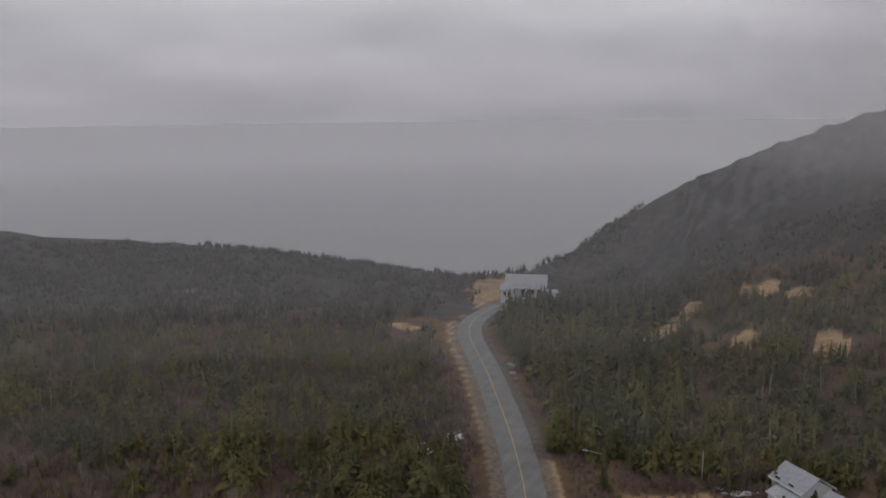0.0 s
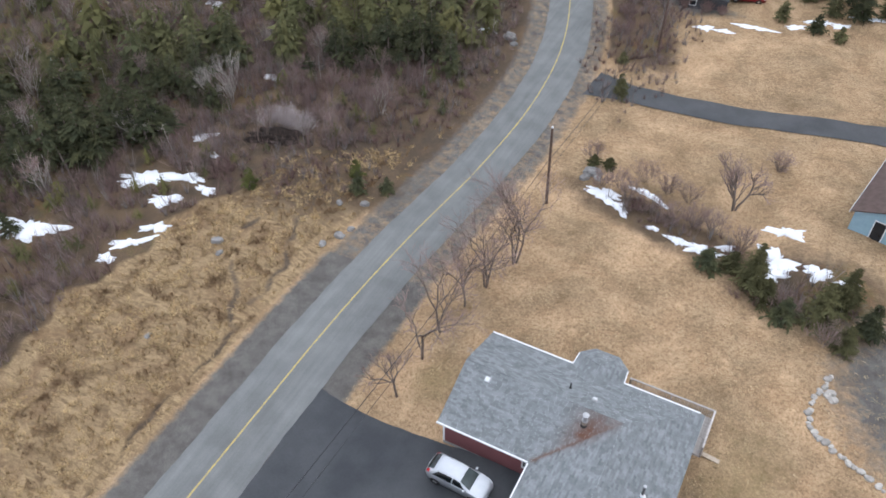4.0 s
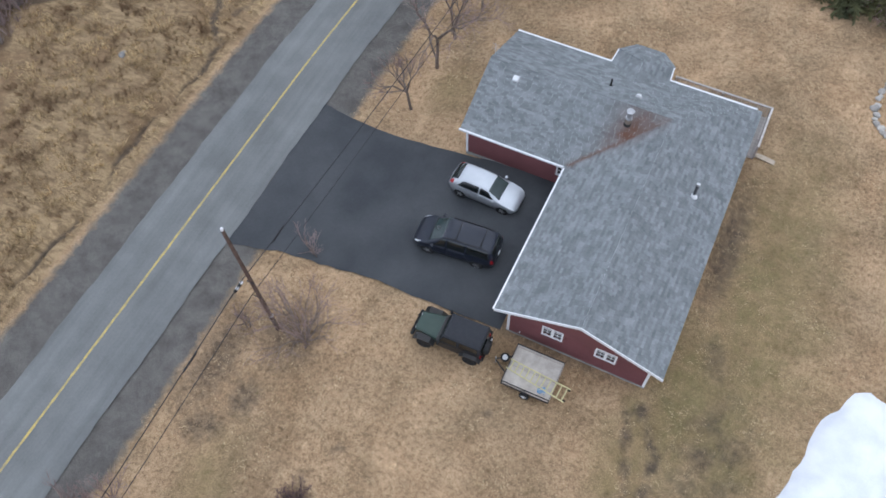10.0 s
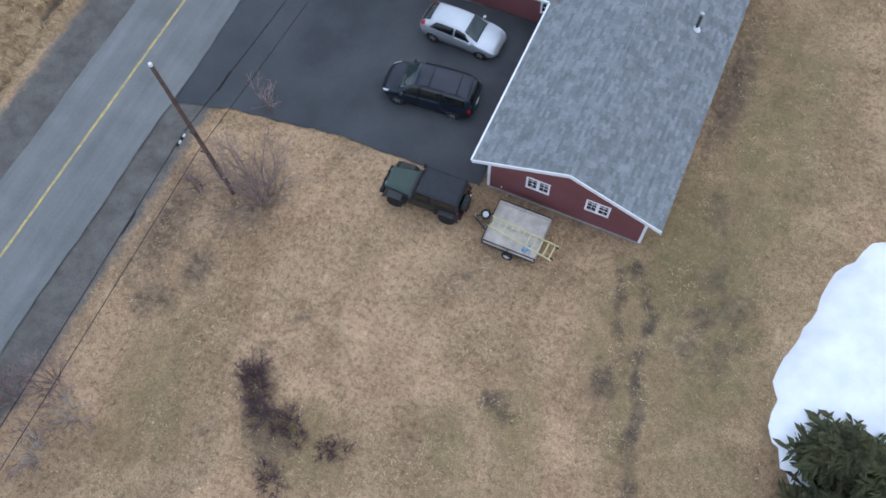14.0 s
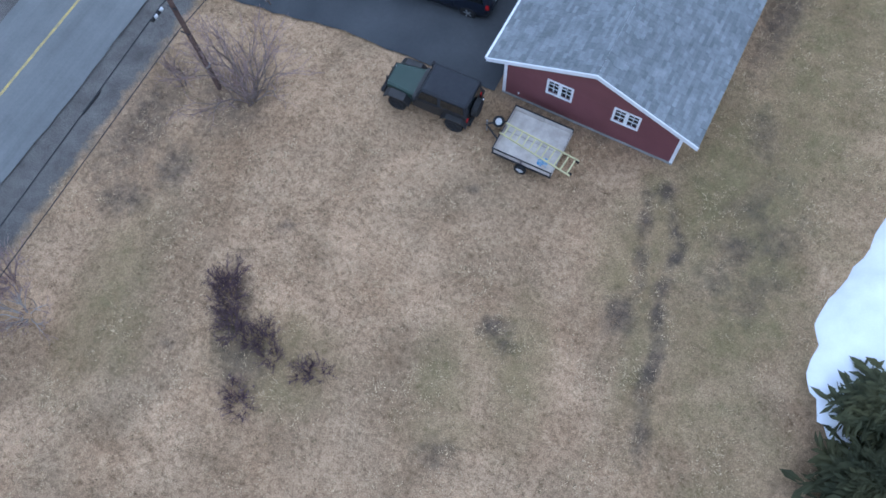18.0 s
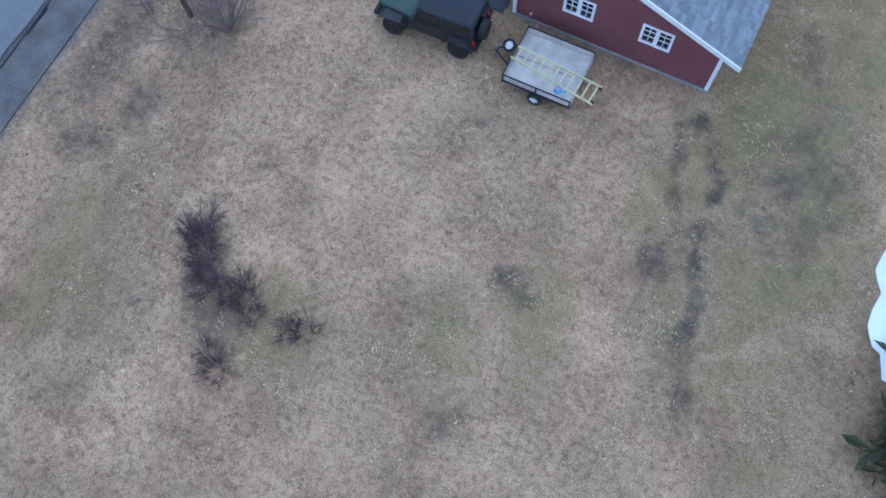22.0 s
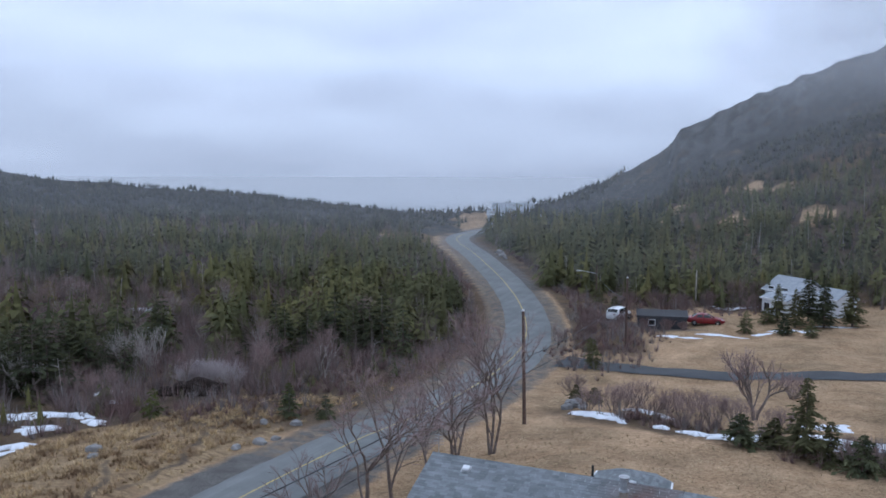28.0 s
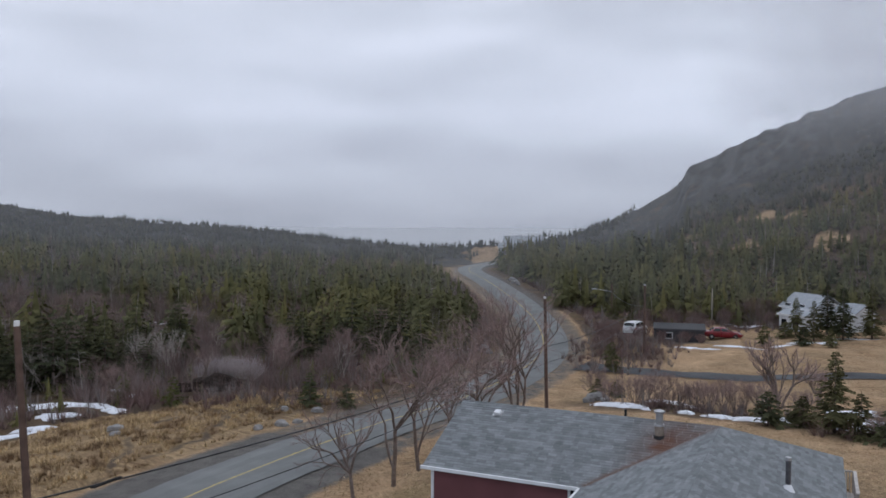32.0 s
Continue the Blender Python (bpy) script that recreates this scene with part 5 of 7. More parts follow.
def jeep(m):
    c = thing("off_roader", m, "black two-door off-roader with green bonnet on the grass", "jeep")
    loft_rings = [[(x, y, z) for y, z in ((-w, z0), (-w, z1), (w, z1), (w, z0))] for x, w, z0, z1 in
                  ((-1.78, 0.74, 0.5, 1.1), (-0.2, 0.76, 0.5, 1.12), (0.55, 0.74, 0.5, 1.12))]
    body = part("tub", loft(bmesh.new(), loft_rings), M_JBLACK, c)
    nose = [[(x, y, z) for y, z in ((-w, z0), (-w, z1 - 0.06), (-w + 0.08, z1), (w - 0.08, z1), (w, z1 - 0.06), (w, z0))] for x, w, z0, z1 in
            ((0.55, 0.66, 0.55, 1.13), (1.2, 0.58, 0.55, 1.1), (1.75, 0.52, 0.55, 1.06))]
    part("bonnet", loft(bmesh.new(), nose), M_JGREEN, c, "dull green bonnet")
    top = [[(-1.8, -0.72, 1.12), (0.42, -0.72, 1.12), (0.42, 0.72, 1.12), (-1.8, 0.72, 1.12)],
           [(-1.76, -0.68, 1.68), (0.18, -0.67, 1.72), (0.18, 0.67, 1.72), (-1.76, 0.68, 1.68)],
           [(-1.68, -0.6, 1.75), (0.1, -0.6, 1.78), (0.1, 0.6, 1.78), (-1.68, 0.6, 1.75)]]
    part("hard_top", loft(bmesh.new(), top), M_SOFT, c, "black hard top")
    pane_quad("windscreen", [(0.41, -0.6, 1.18), (0.41, 0.6, 1.18), (0.21, 0.57, 1.64), (0.21, -0.57, 1.64)], c)
    pane_quad("rear_window", [(-1.815, -0.55, 1.2), (-1.815, 0.55, 1.2), (-1.785, 0.52, 1.6), (-1.785, -0.52, 1.6)], c)
    for s in (-1, 1):
        pane_quad("side_window", [(-0.55, s * 0.72, 1.18), (0.32, s * 0.72, 1.18), (0.14, s * 0.685, 1.62), (-0.55, s * 0.685, 1.62)], c)
        pane_quad("side_window", [(-1.65, s * 0.72, 1.18), (-0.68, s * 0.72, 1.18), (-0.68, s * 0.685, 1.6), (-1.62, s * 0.685, 1.6)], c)
        part("door", boxed(-0.6, s * 0.765 - 0.012, 0.58, 0.42, s * 0.765 + 0.012, 1.1, bevel=0.01), M_JBLACK, c)
        for xw in (1.18, -1.3):
            wheel(c, xw, s * 0.78, 0.39, 0.26, M_BLACK)
            fl = bmesh.new()
            loft(fl, [[(xw - 0.56, s * 0.6, 0.62), (xw - 0.56, s * 0.95, 0.6), (xw - 0.56, s * 0.95, 0.66), (xw - 0.56, s * 0.6, 0.7)],
                      [(xw - 0.34, s * 0.6, 0.86), (xw - 0.34, s * 0.95, 0.84), (xw - 0.34, s * 0.95, 0.9), (xw - 0.34, s * 0.6, 0.94)],
                      [(xw + 0.34, s * 0.6, 0.86), (xw + 0.34, s * 0.95, 0.84), (xw + 0.34, s * 0.95, 0.9), (xw + 0.34, s * 0.6, 0.94)],
                      [(xw + 0.56, s * 0.6, 0.7), (xw + 0.56, s * 0.95, 0.68), (xw + 0.56, s * 0.95, 0.74), (xw + 0.56, s * 0.6, 0.78)]])
            part("fender", fl, M_JBLACK, c, "black fender flare")
        part("mirror", boxed(0.3, s * 0.78, 1.2, 0.42, s * 0.98, 1.36, bevel=0.02), M_BLACK, c)
        lamp = tube(bmesh.new(), (1.73, s * 0.36, 0.9), (1.78, s * 0.36, 0.9), 0.1, 0.1, 16)
        part("headlamp", lamp, M_HEAD, c, "round headlamp")
        part("tail_lamp", boxed(-1.83, s * 0.66 - 0.06, 0.72, -1.78, s * 0.66 + 0.06, 0.9), M_TAIL, c, "red tail lamp")
    part("bumper", boxed(1.8, -0.72, 0.52, 1.98, 0.72, 0.68, bevel=0.03), M_BLACK, c)
    part("bumper", boxed(-1.95, -0.72, 0.5, -1.8, 0.72, 0.64, bevel=0.03), M_BLACK, c)
    for e in (-1, 1):
        part("winch_bar", tube(bmesh.new(), (1.9, e * 0.3, 0.68), (1.9, e * 0.22, 1.02), 0.025, 0.025, 8), M_BLACK, c)
    sp = bmesh.new()
    tube(sp, (-1.86, 0.08, 1.02), (-2.08, 0.08, 1.02), 0.38, 0.36, 22)
    part("spare_wheel", sp, M_BLACK, c, "covered spare wheel")
    part("plate", boxed(-1.98, -0.55, 0.66, -1.94, -0.3, 0.78), M_TRIM, c, "blank pale plate")
    return c


jeep(pose(-2.28, -1.74, land1(-2.3, -1.6) + 0.0, 0, 0, 182.5))


def trailer():
    """Flat utility trailer with low board sides; x runs to the tow end."""
    c = thing("trailer", pose(2.17, -1.87, land1(2.2, -1.9), 0, 0, 180.5), "low utility trailer with bleached plywood bed", "trailer")
    ply = mat("bleached_plywood", (0.52, 0.48, 0.43), (0.40, 0.36, 0.32), scale=2.5, rough=0.9, bump=0.25, fine=0.12, fine_scale=12, obrandom=0.12)
    for y0, y1 in ((-1.03, -0.02), (0.0, 1.03)):
        part("bed_board", boxed(-1.2, y0, 0.5, 1.2, y1, 0.53), ply, c)
    for y in (-1.05, 1.02):
        for a, b in ((-1.22, -0.02), (0.0, 1.2)):
            part("side_board", boxed(a, y, 0.5, b, y + 0.03, 0.78), ply, c)
    part("front_board", boxed(1.2, -1.03, 0.5, 1.23, 1.03, 0.8), ply, c)
    part("tail_board", boxed(-1.25, -1.03, 0.5, -1.22, 1.03, 0.6), ply, c)
    fr = bmesh.new()
    for y in (-1.06, 1.06):
        box(fr, -1.25, y - 0.025, 0.42, 1.25, y + 0.025, 0.5)
        box(fr, -1.25, y - 0.03, 0.78, 1.25, y + 0.02, 0.81)
        for x in (-1.22, 0.0, 1.2):
            box(fr, x - 0.025, y - 0.03, 0.5, x + 0.025, y + 0.025, 0.8)
    for x in (-1.22, 0.0, 1.2):
        box(fr, x - 0.025, -1.04, 0.42, x + 0.025, 1.04, 0.49)
    box(fr, 1.2, -1.05, 0.8, 1.24, 1.05, 0.83)
    part("frame", fr, M_TAR, c, "black steel frame")
    part("tow_bar", tube(tube(bmesh.new(), (1.2, -0.5, 0.45), (2.0, 0.0, 0.42), 0.035, 0.035, 8), (1.2, 0.5, 0.45), (2.0, 0.0, 0.42), 0.035, 0.035, 8), M_TAR, c)
    part("jack", tube(bmesh.new(), (1.95, 0.02, 0.0), (1.95, 0.02, 0.75), 0.03, 0.03, 8), M_METAL, c)
    white = mat("white_wheel_rim", (0.75, 0.75, 0.75), (0.6, 0.6, 0.6), scale=9, rough=0.5, bump=0)
    for y in (-1.15, 1.15):
        wheel(c, -0.02, y, 0.25, 0.14, white, 4)
    sp = wheel(c, 1.62, -0.28, 0.23, 0.13, white, 4)
    sp.location = (1.55, -0.2, 0.62)
    sp.rotation_euler = (radians(62), 0, 0)
    return c


trailer()


def ladder():
    c = thing("ladder", pose(0.95, -1.78, 0.83, 0, 0, -4.5), "yellow fibreglass extension ladder lying on the trailer", "ladder")
    yel = mat("pale_yellow_fibreglass", (0.62, 0.57, 0.3), (0.52, 0.48, 0.27), scale=5, rough=0.5, bump=0)
    n = 11
    for y0, y1 in ((0.06, 0.08), (-0.44, -0.66)):
        bm = bmesh.new()
        loft(bm, [[(0, y0 - 0.04, 0), (0, y0 + 0.0, 0), (0, y0 + 0.0, 0.08), (0, y0 - 0.04, 0.08)],
                  [(3.2, y1 - 0.04, 0), (3.2, y1 + 0.0, 0), (3.2, y1 + 0.0, 0.08), (3.2, y1 - 0.04, 0.08)]])
        part("rail", bm, yel, c)
    for k in range(n):
        x = 0.18 + k * 0.288
        y1 = -0.44 - 0.22 * x / 3.2
        part("rung", tube(bmesh.new(), (x, 0.0, 0.04), (x, y1, 0.04), 0.03, 0.03, 8), yel, c)
    for y in (-0.02, -0.6):
        part("foot", boxed(3.1, y - 0.03, -0.01, 3.24, y + 0.02, 0.1, bevel=0.01), M_BLACK, c)
    return c


ladder()
rag_bm = bmesh.new()
bmesh.ops.create_icosphere(rag_bm, subdivisions=3, radius=0.17)
for v in rag_bm.verts:
    k = noise.noise(v.co * 9)
    v.co = Vector((v.co.x * (1.3 + k), v.co.y * (0.8 + k), max(0.0, v.co.z * 0.3 + 0.05 * k)))
rag = thing("cloth", pose(2.95, -2.5, 0.53), "crumpled blue and white cloth on the trailer bed", "cloth")
part("fold", rag_bm, mat("blue_cloth", (0.04, 0.2, 0.42), (0.45, 0.5, 0.55), scale=14, rough=0.95, bump=0.2), rag)


# ---- plants ----
def limb(V, F, p, q, r0, r1, sides):
    """A tapered stick added to lists of corners and faces."""
    d = np.array(q) - np.array(p)
    n = np.linalg.norm(d)
    if n < 1e-6:
        return
    d = d / n
    a = np.cross(d, (0, 0, 1.0) if abs(d[2]) < 0.9 else (1.0, 0, 0))
    a /= np.linalg.norm(a)
    b = np.cross(d, a)
    k = len(V)
    for c, r in ((np.array(p), r0), (np.array(q), r1)):
        for i in range(sides):
            t = 6.2832 * i / sides
            V.append(tuple(c + r * (a * math.cos(t) + b * math.sin(t))))
    for i in range(sides):
        j = (i + 1) % sides
        F.append((k + i, k + j, k + sides + j, k + sides + i))


def branch(V, T, p, d, length, r, depth, rng, spread, sides, lift=0.12, kids=(2, 4)):
    """Grows one limb and its forks; V, T are (verts, faces) pairs for wood and twigs."""
    seg = 3 if depth else 2
    q = np.array(p, float)
    d = np.array(d, float)
    for s in range(seg):
        d = d + rng.normal(0, 0.13, 3) + np.array((0, 0, lift * 0.5))
        d /= np.linalg.norm(d)
        e = q + d * length / seg
        store = V if depth >= 2 else T
        limb(store[0], store[1], q, e, r * (1 - 0.28 * s / seg), r * (1 - 0.28 * (s + 1) / seg), sides if depth >= 2 else 3)
        q = e
        if depth and s >= 0:
            for _ in range(rng.randint(*kids) if s == seg - 1 else rng.randint(0, 2)):
                turn = rng.normal(0, 1, 3)
                turn -= d * np.dot(turn, d)
                turn /= np.linalg.norm(turn) + 1e-6
                nd = d * math.cos(spread) + turn * math.sin(spread) * rng.uniform(0.7, 1.25) + np.array((0, 0, lift))
                branch(V, T, q, nd / np.linalg.norm(nd), length * rng.uniform(0.55, 0.8), r * 0.58, depth - 1, rng, spread, sides, lift, kids)


def bare_tree(name, m, height, seed, label, stems=1, girth=0.11, depth=4, spread=0.62, wood_mat=M_BARK, twig_mat=M_TWIG, lift=0.12, category="tree", group="", lean=0.15, trunk_share=0.3, kids=(2, 4)):
    """A leafless tree or shrub: trunk mesh and a mesh of fine twigs."""
    rng = np.random.RandomState(seed)
    V, T = ([], []), ([], [])
    for s in range(stems):
        a = 6.2832 * s / stems + rng.uniform(-0.4, 0.4)
        tilt = lean * rng.uniform(0.6, 1.5) if stems > 1 else lean * 0.3
        d = np.array((math.cos(a) * tilt, math.sin(a) * tilt, 1.0))
        d /= np.linalg.norm(d)
        p = np.array((math.cos(a), math.sin(a), 0)) * (0.08 * (stems > 1)) + np.array((0, 0, -0.15))
        branch(V, T, p, d, height * trunk_share, girth / math.sqrt(stems), depth, rng, spread, 6, lift, kids)
    top = max([v[2] for v in V[0] + T[0]] or [1])
    k = height / top
    ob = thing(name, m, label, category, group)
    for n, (vs, fs), mt in (("trunk", V, wood_mat), ("twig_crown", T, twig_mat)):
        if vs:
            made = link_mesh(n, [(x * (0.35 + 0.65 * k), y * (0.35 + 0.65 * k), z * k) for x, y, z in vs], fs, mt, ob)
            if n == "twig_crown" or stems > 1:
                tagged(made, kind="stuff")
    return ob


def spruce(name, m, height, width, seed, label, material=M_SPRUCE, category="tree", group="", ragged=0.25, bare=0.1, fine=1.0):
    """A spruce near the camera: stem and whorls of drooping boughs with side sprays."""
    rng = np.random.RandomState(seed)
    V, F = [], []
    whorls = max(8, int(height * 4.6 * fine))
    for t in range(whorls):
        u = bare + (1 - bare) * t / whorls
        z = height * u
        reach = width * (1 - u) ** 0.8 * rng.uniform(1 - ragged, 1 + ragged) + 0.06
        for b in range(rng.randint(int(7 * fine), int(11 * fine))):
            a = rng.uniform(0, 6.2832)
            r1 = reach * rng.uniform(0.6, 1.15)
            ca, sa = math.cos(a), math.sin(a)
            drop = -0.22 * r1 * rng.uniform(0.4, 1.6) + 0.18 * r1 * u
            w = (0.10 * r1 + 0.035) / fine
            pts = []
            for s, (f, ww) in enumerate(((0.05, 0.3), (0.4, 1.0), (0.75, 0.75), (1.0, 0.12))):
                zz = z + drop * f * f + 0.06 * r1 * math.sin(f * 3)
                for side in (-1, 1):
                    o = side * w * ww * rng.uniform(0.7, 1.3)
                    pts.append((ca * r1 * f - sa * o, sa * r1 * f + ca * o, zz - 0.05 * ww * abs(o)))
            k = len(V)
            V.extend(pts)
            for s in range(3):
                F.append((k + 2 * s, k + 2 * s + 1, k + 2 * s + 3, k + 2 * s + 2))
            for s in range(int(7 * fine)):
                f = rng.uniform(0.2, 1.0)
                side = rng.choice((-1, 1))
                aa = a + side * rng.uniform(0.5, 1.0)
                l2 = r1 * 0.36 * rng.uniform(0.6, 1.3) + 0.05
                bx, by, bz = ca * r1 * f, sa * r1 * f, z + drop * f * f + 0.06 * r1 * math.sin(f * 3)
                k = len(V)
                V.extend([(bx, by, bz + 0.04), (bx + math.cos(aa - 0.22) * l2 * 0.6, by + math.sin(aa - 0.22) * l2 * 0.7, bz + rng.uniform(-0.08, 0.06)),
                          (bx + math.cos(aa) * l2, by + math.sin(aa) * l2, bz - 0.12 * l2), (bx + math.cos(aa + 0.22) * l2 * 0.6, by + math.sin(aa + 0.22) * l2 * 0.6, bz + rng.uniform(-0.08, 0.06))])
                F.append((k, k + 1, k + 2, k + 3))
    k = len(V)
    V.extend([(0.03, 0, height * 0.93), (-0.015, 0.026, height * 0.93), (-0.015, -0.026, height * 0.93), (0, 0, height * 1.04)])
    F.extend([(k, k + 1, k + 3), (k + 1, k + 2, k + 3), (k + 2, k, k + 3)])
    ob = thing(name, m, label, category, group)
    SV, SF = [], []
    limb(SV, SF, (0, 0, -0.2), (0, 0, height * 0.97), 0.022 * height, 0.006, 7)
    link_mesh("trunk", SV, SF, M_BARK, ob)
    link_mesh("crown", V, F, material, ob)
    return ob


def conifers(name, spots, seed, material, sprays=120, core=6):
    """Many small spruces in one mesh: each a slim core and a cone of small drooping sprays."""
    rng = np.random.RandomState(seed)
    x, y, z, h, w = np.array(spots).T
    n = len(x)
    lean = rng.uniform(-0.05, 0.05, (n, 2)) * h[:, None]
    fat = rng.uniform(0.45, 0.85, n)
    blocks, faces = [np.stack([x + 0.9 * lean[:, 0], y + 0.9 * lean[:, 1], z + 0.9 * h], 1)], []
    for q in range(core):
        a = 6.2832 * q / core
        blocks.append(np.stack([x + 0.3 * w * np.cos(a), y + 0.3 * w * np.sin(a), z + 0.05 * h], 1))
        faces.append((0, 1 + q, 1 + (q + 1) % core))
    base = core + 1
    for k in range(sprays):
        u = np.clip(((k + 0.5) / sprays) ** 0.62 + rng.normal(0, 0.05, n), 0.01, 1)
        a = k * 2.39996 + rng.uniform(-0.5, 0.5, n)
        reach = w * u ** fat * rng.uniform(0.4, 1.2, n) * (1 + 0.25 * np.sin(a + 6 * fat)) + 0.02 * h
        cx, cy = x + lean[:, 0] * (1 - u), y + lean[:, 1] * (1 - u)
        zz = z + h * (1 - 0.93 * u)
        d = rng.uniform(0.22, 0.5, n)
        near = rng.uniform(0.35, 0.7, n) * reach
        drop = rng.uniform(-0.05, 0.4, n) * reach
        for da, r, dz in ((-d, near, 0.12 * reach), (0 * d, reach, -drop), (d, near, 0.05 * reach)):
            blocks.append(np.stack([cx + r * np.cos(a + da), cy + r * np.sin(a + da), zz + dz], 1))
        faces.append((base, base + 1, base + 2))
        base += 3
    pts = np.stack(blocks, 1).reshape(-1, 3)
    allf = (np.arange(n)[:, None, None] * base + np.array(faces)[None]).reshape(-1, 3)
    ob = fast_mesh(name, pts, allf, material)
    tone = np.clip(0.42 + 0.2 * wave(x, y, 16, 26) + rng.normal(0, 0.2, n), 0, 1)
    at = ob.data.attributes.new("tone", "FLOAT", "POINT")
    at.data.foreach_set("value", np.repeat(tone, base).astype(np.float32))
    return ob


def fast_mesh(name, pts, tris, material):
    me = bpy.data.meshes.new(name)
    me.vertices.add(len(pts))
    me.vertices.foreach_set("co", np.ascontiguousarray(pts, dtype=np.float32).ravel())
    k = tris.shape[1]
    me.loops.add(tris.size)
    me.loops.foreach_set("vertex_index", tris.astype(np.int32).ravel())
    me.polygons.add(len(tris))
    me.polygons.foreach_set("loop_start", (np.arange(len(tris)) * k).astype(np.int32))
    me.update(calc_edges=True)
    me.materials.append(material)
    return new(name, me)


def tufts(name, x, y, z, h, blades, spread, width, seed, material, droop=0.3):
    """Clumps of thin pointed blades, every clump the same count."""
    rng = np.random.RandomState(seed)
    n = len(x)
    V = np.zeros((n, blades, 3, 3))
    a = rng.uniform(0, 6.2832, (n, blades))
    out = spread * rng.uniform(0.15, 1.0, (n, blades)) * h[:, None]
    hh = h[:, None] * rng.uniform(0.55, 1.1, (n, blades)) * (1 - droop * out / (spread * h[:, None] + 1e-6))
    ca, sa = np.cos(a), np.sin(a)
    w = width * rng.uniform(0.6, 1.4, (n, blades))
    b = 0.18 * out
    for i, (o, s, zz) in enumerate(((b, -w, -0.03), (b, w, -0.03), (out, 0 * w, hh))):
        V[:, :, i, 0] = x[:, None] + ca * o - sa * s
        V[:, :, i, 1] = y[:, None] + sa * o + ca * s
        V[:, :, i, 2] = z[:, None] + zz
    return fast_mesh(name, V.reshape(-1, 3), np.arange(n * blades * 3).reshape(-1, 3), material)


def scatter(n, seed, test, spread):
    """Points over a stretch of the plan; test(x, y) gives how likely one stands there."""
    rng = np.random.RandomState(seed)
    x0, x1, y0, y1 = spread
    x, y = rng.uniform(x0, x1, n), rng.uniform(y0, y1, n)
    ok = rng.uniform(0, 1, n) < test(x, y)
    return x[ok], y[ok], land(x[ok], y[ok]), rng


clearing = clearing_at


def forest_cover(x, y):
    off = road_off(x, y)
    r = np.hypot(x - 7, y + 19)
    az = np.degrees(np.arctan2(-(x - 7), y + 19))
    left = sm(-6.0, -9, off) * sm(42, 56, y - 0.35 * (x + 40))
    deep = sm(-44, -52, x) * sm(-6, 14, y)
    right = sm(5.5, 8, off) * sm(96, 100, y - 0.12 * np.clip(x, -10, 60))
    c = np.maximum(np.maximum(left, deep) * (off < 0), right * (off > 0))
    opening = np.maximum(blob(x, y, -81, 46, 25, 19, 0.5), blob(x, y, -66, 52, 9, 7, 0.2))
    opening = sm(0.3, 0.62, opening + 0.16 * wave(x, y, 13, 9))
    gaps = sm(-0.75, -0.1, wave(x, y, 11, 30) + 0.7 * wave(x, y, 12, 9) + 0.35) * (1 - 0.93 * opening)
    verge = np.where(off < 0, sm(-7, -13, off + 2 * wave(x, y, 14, 12)), 1)
    return c * gaps * verge * (r < 300) * (az > -24) * (az < 74) * (np.abs(off) > 6.2) * (clearing(x, y) < 0.5)


fx, fy, fz, rng = scatter(90000, 21, lambda x, y: forest_cover(x, y) * np.interp(np.hypot(x - 7, y + 19), [60, 110, 170, 215], [0.32, 0.36, 0.48, 0.62]), (-275, 110, 6, 290))
fr = np.hypot(fx - 7, fy + 19)
faz = np.degrees(np.arctan2(-(fx - 7), fy + 19))
u_ = rng.uniform(0, 1, len(fx))
fh = (1.7 + 3.3 * u_ ** 1.5) * np.interp(fr, [60, 110, 150, 200, 240], [1.4, 1.35, 1.02, 0.64, 0.48]) * (1 + 0.22 * wave(fx, fy, 15, 16))
fh = fh * np.where((faz < 11) & (fr > 185), 0.62, 1.0)
fh = fh * np.where((faz > 8) & (faz < 24) & (fr > 115) & (fr < 200), np.interp(fr, [115, 160, 200], [1.15, 1.7, 2.1]), 1.0)
fh = np.where((fr > 195) & ~((faz > 8) & (faz < 24)), 1.15 + 0.9 * u_, fh)
fw = fh * rng.uniform(0.27, 0.42, len(fx)) + np.where(fr > 178, 0.38, 0.15)
bald = (faz < 11.5) & (fr > 208) | (fr > np.where(faz < 24, 300, 256))
order = np.argsort(fr)
NEAR_TREES = order[:150]
spots = np.stack([fx, fy, fz - 0.1, fh, fw], 1)
rest = order[150:]
rest = rest[~bald[rest]]
for name_, lo_, hi_, sprays_ in (("spruce_wood", 0, 112, 120), ("hillside_wood", 112, 178, 56), ("far_hillside_wood", 178, 400, 20)):
    pick = rest[(fr[rest] >= lo_) & (fr[rest] < hi_)]
    tagged(conifers(name_, spots[pick], 22 + sprays_, M_DARKWOOD if lo_ > 170 else M_FARWOOD, sprays_), "dense olive-green stunted spruce wood on the hillsides", "wood", kind="stuff")
# bare birches and alders standing all through the wood
wx, wy, wz, rng = scatter(26000, 27, lambda x, y: 0.44 * (forest_cover(x, y) > 0.02) * np.clip(0.6 + 0.7 * wave(x, y, 28, 22), 0.1, 1) * (np.hypot(x - 7, y + 19) < 190), (-200, 60, 6, 190))
bare_wood = tufts("bare_wood", wx, wy, wz, rng.uniform(2.2, 4.6, len(wx)), 14, 0.36, 0.028, 29, mat("grey_brown_bare_wood", (0.20, 0.165, 0.145), (0.145, 0.115, 0.10), scale=0.2, rough=0.95, bump=0, island=0.25), 0.1)
tagged(bare_wood, "leafless grey-brown birches standing among spruces", "wood", kind="stuff")

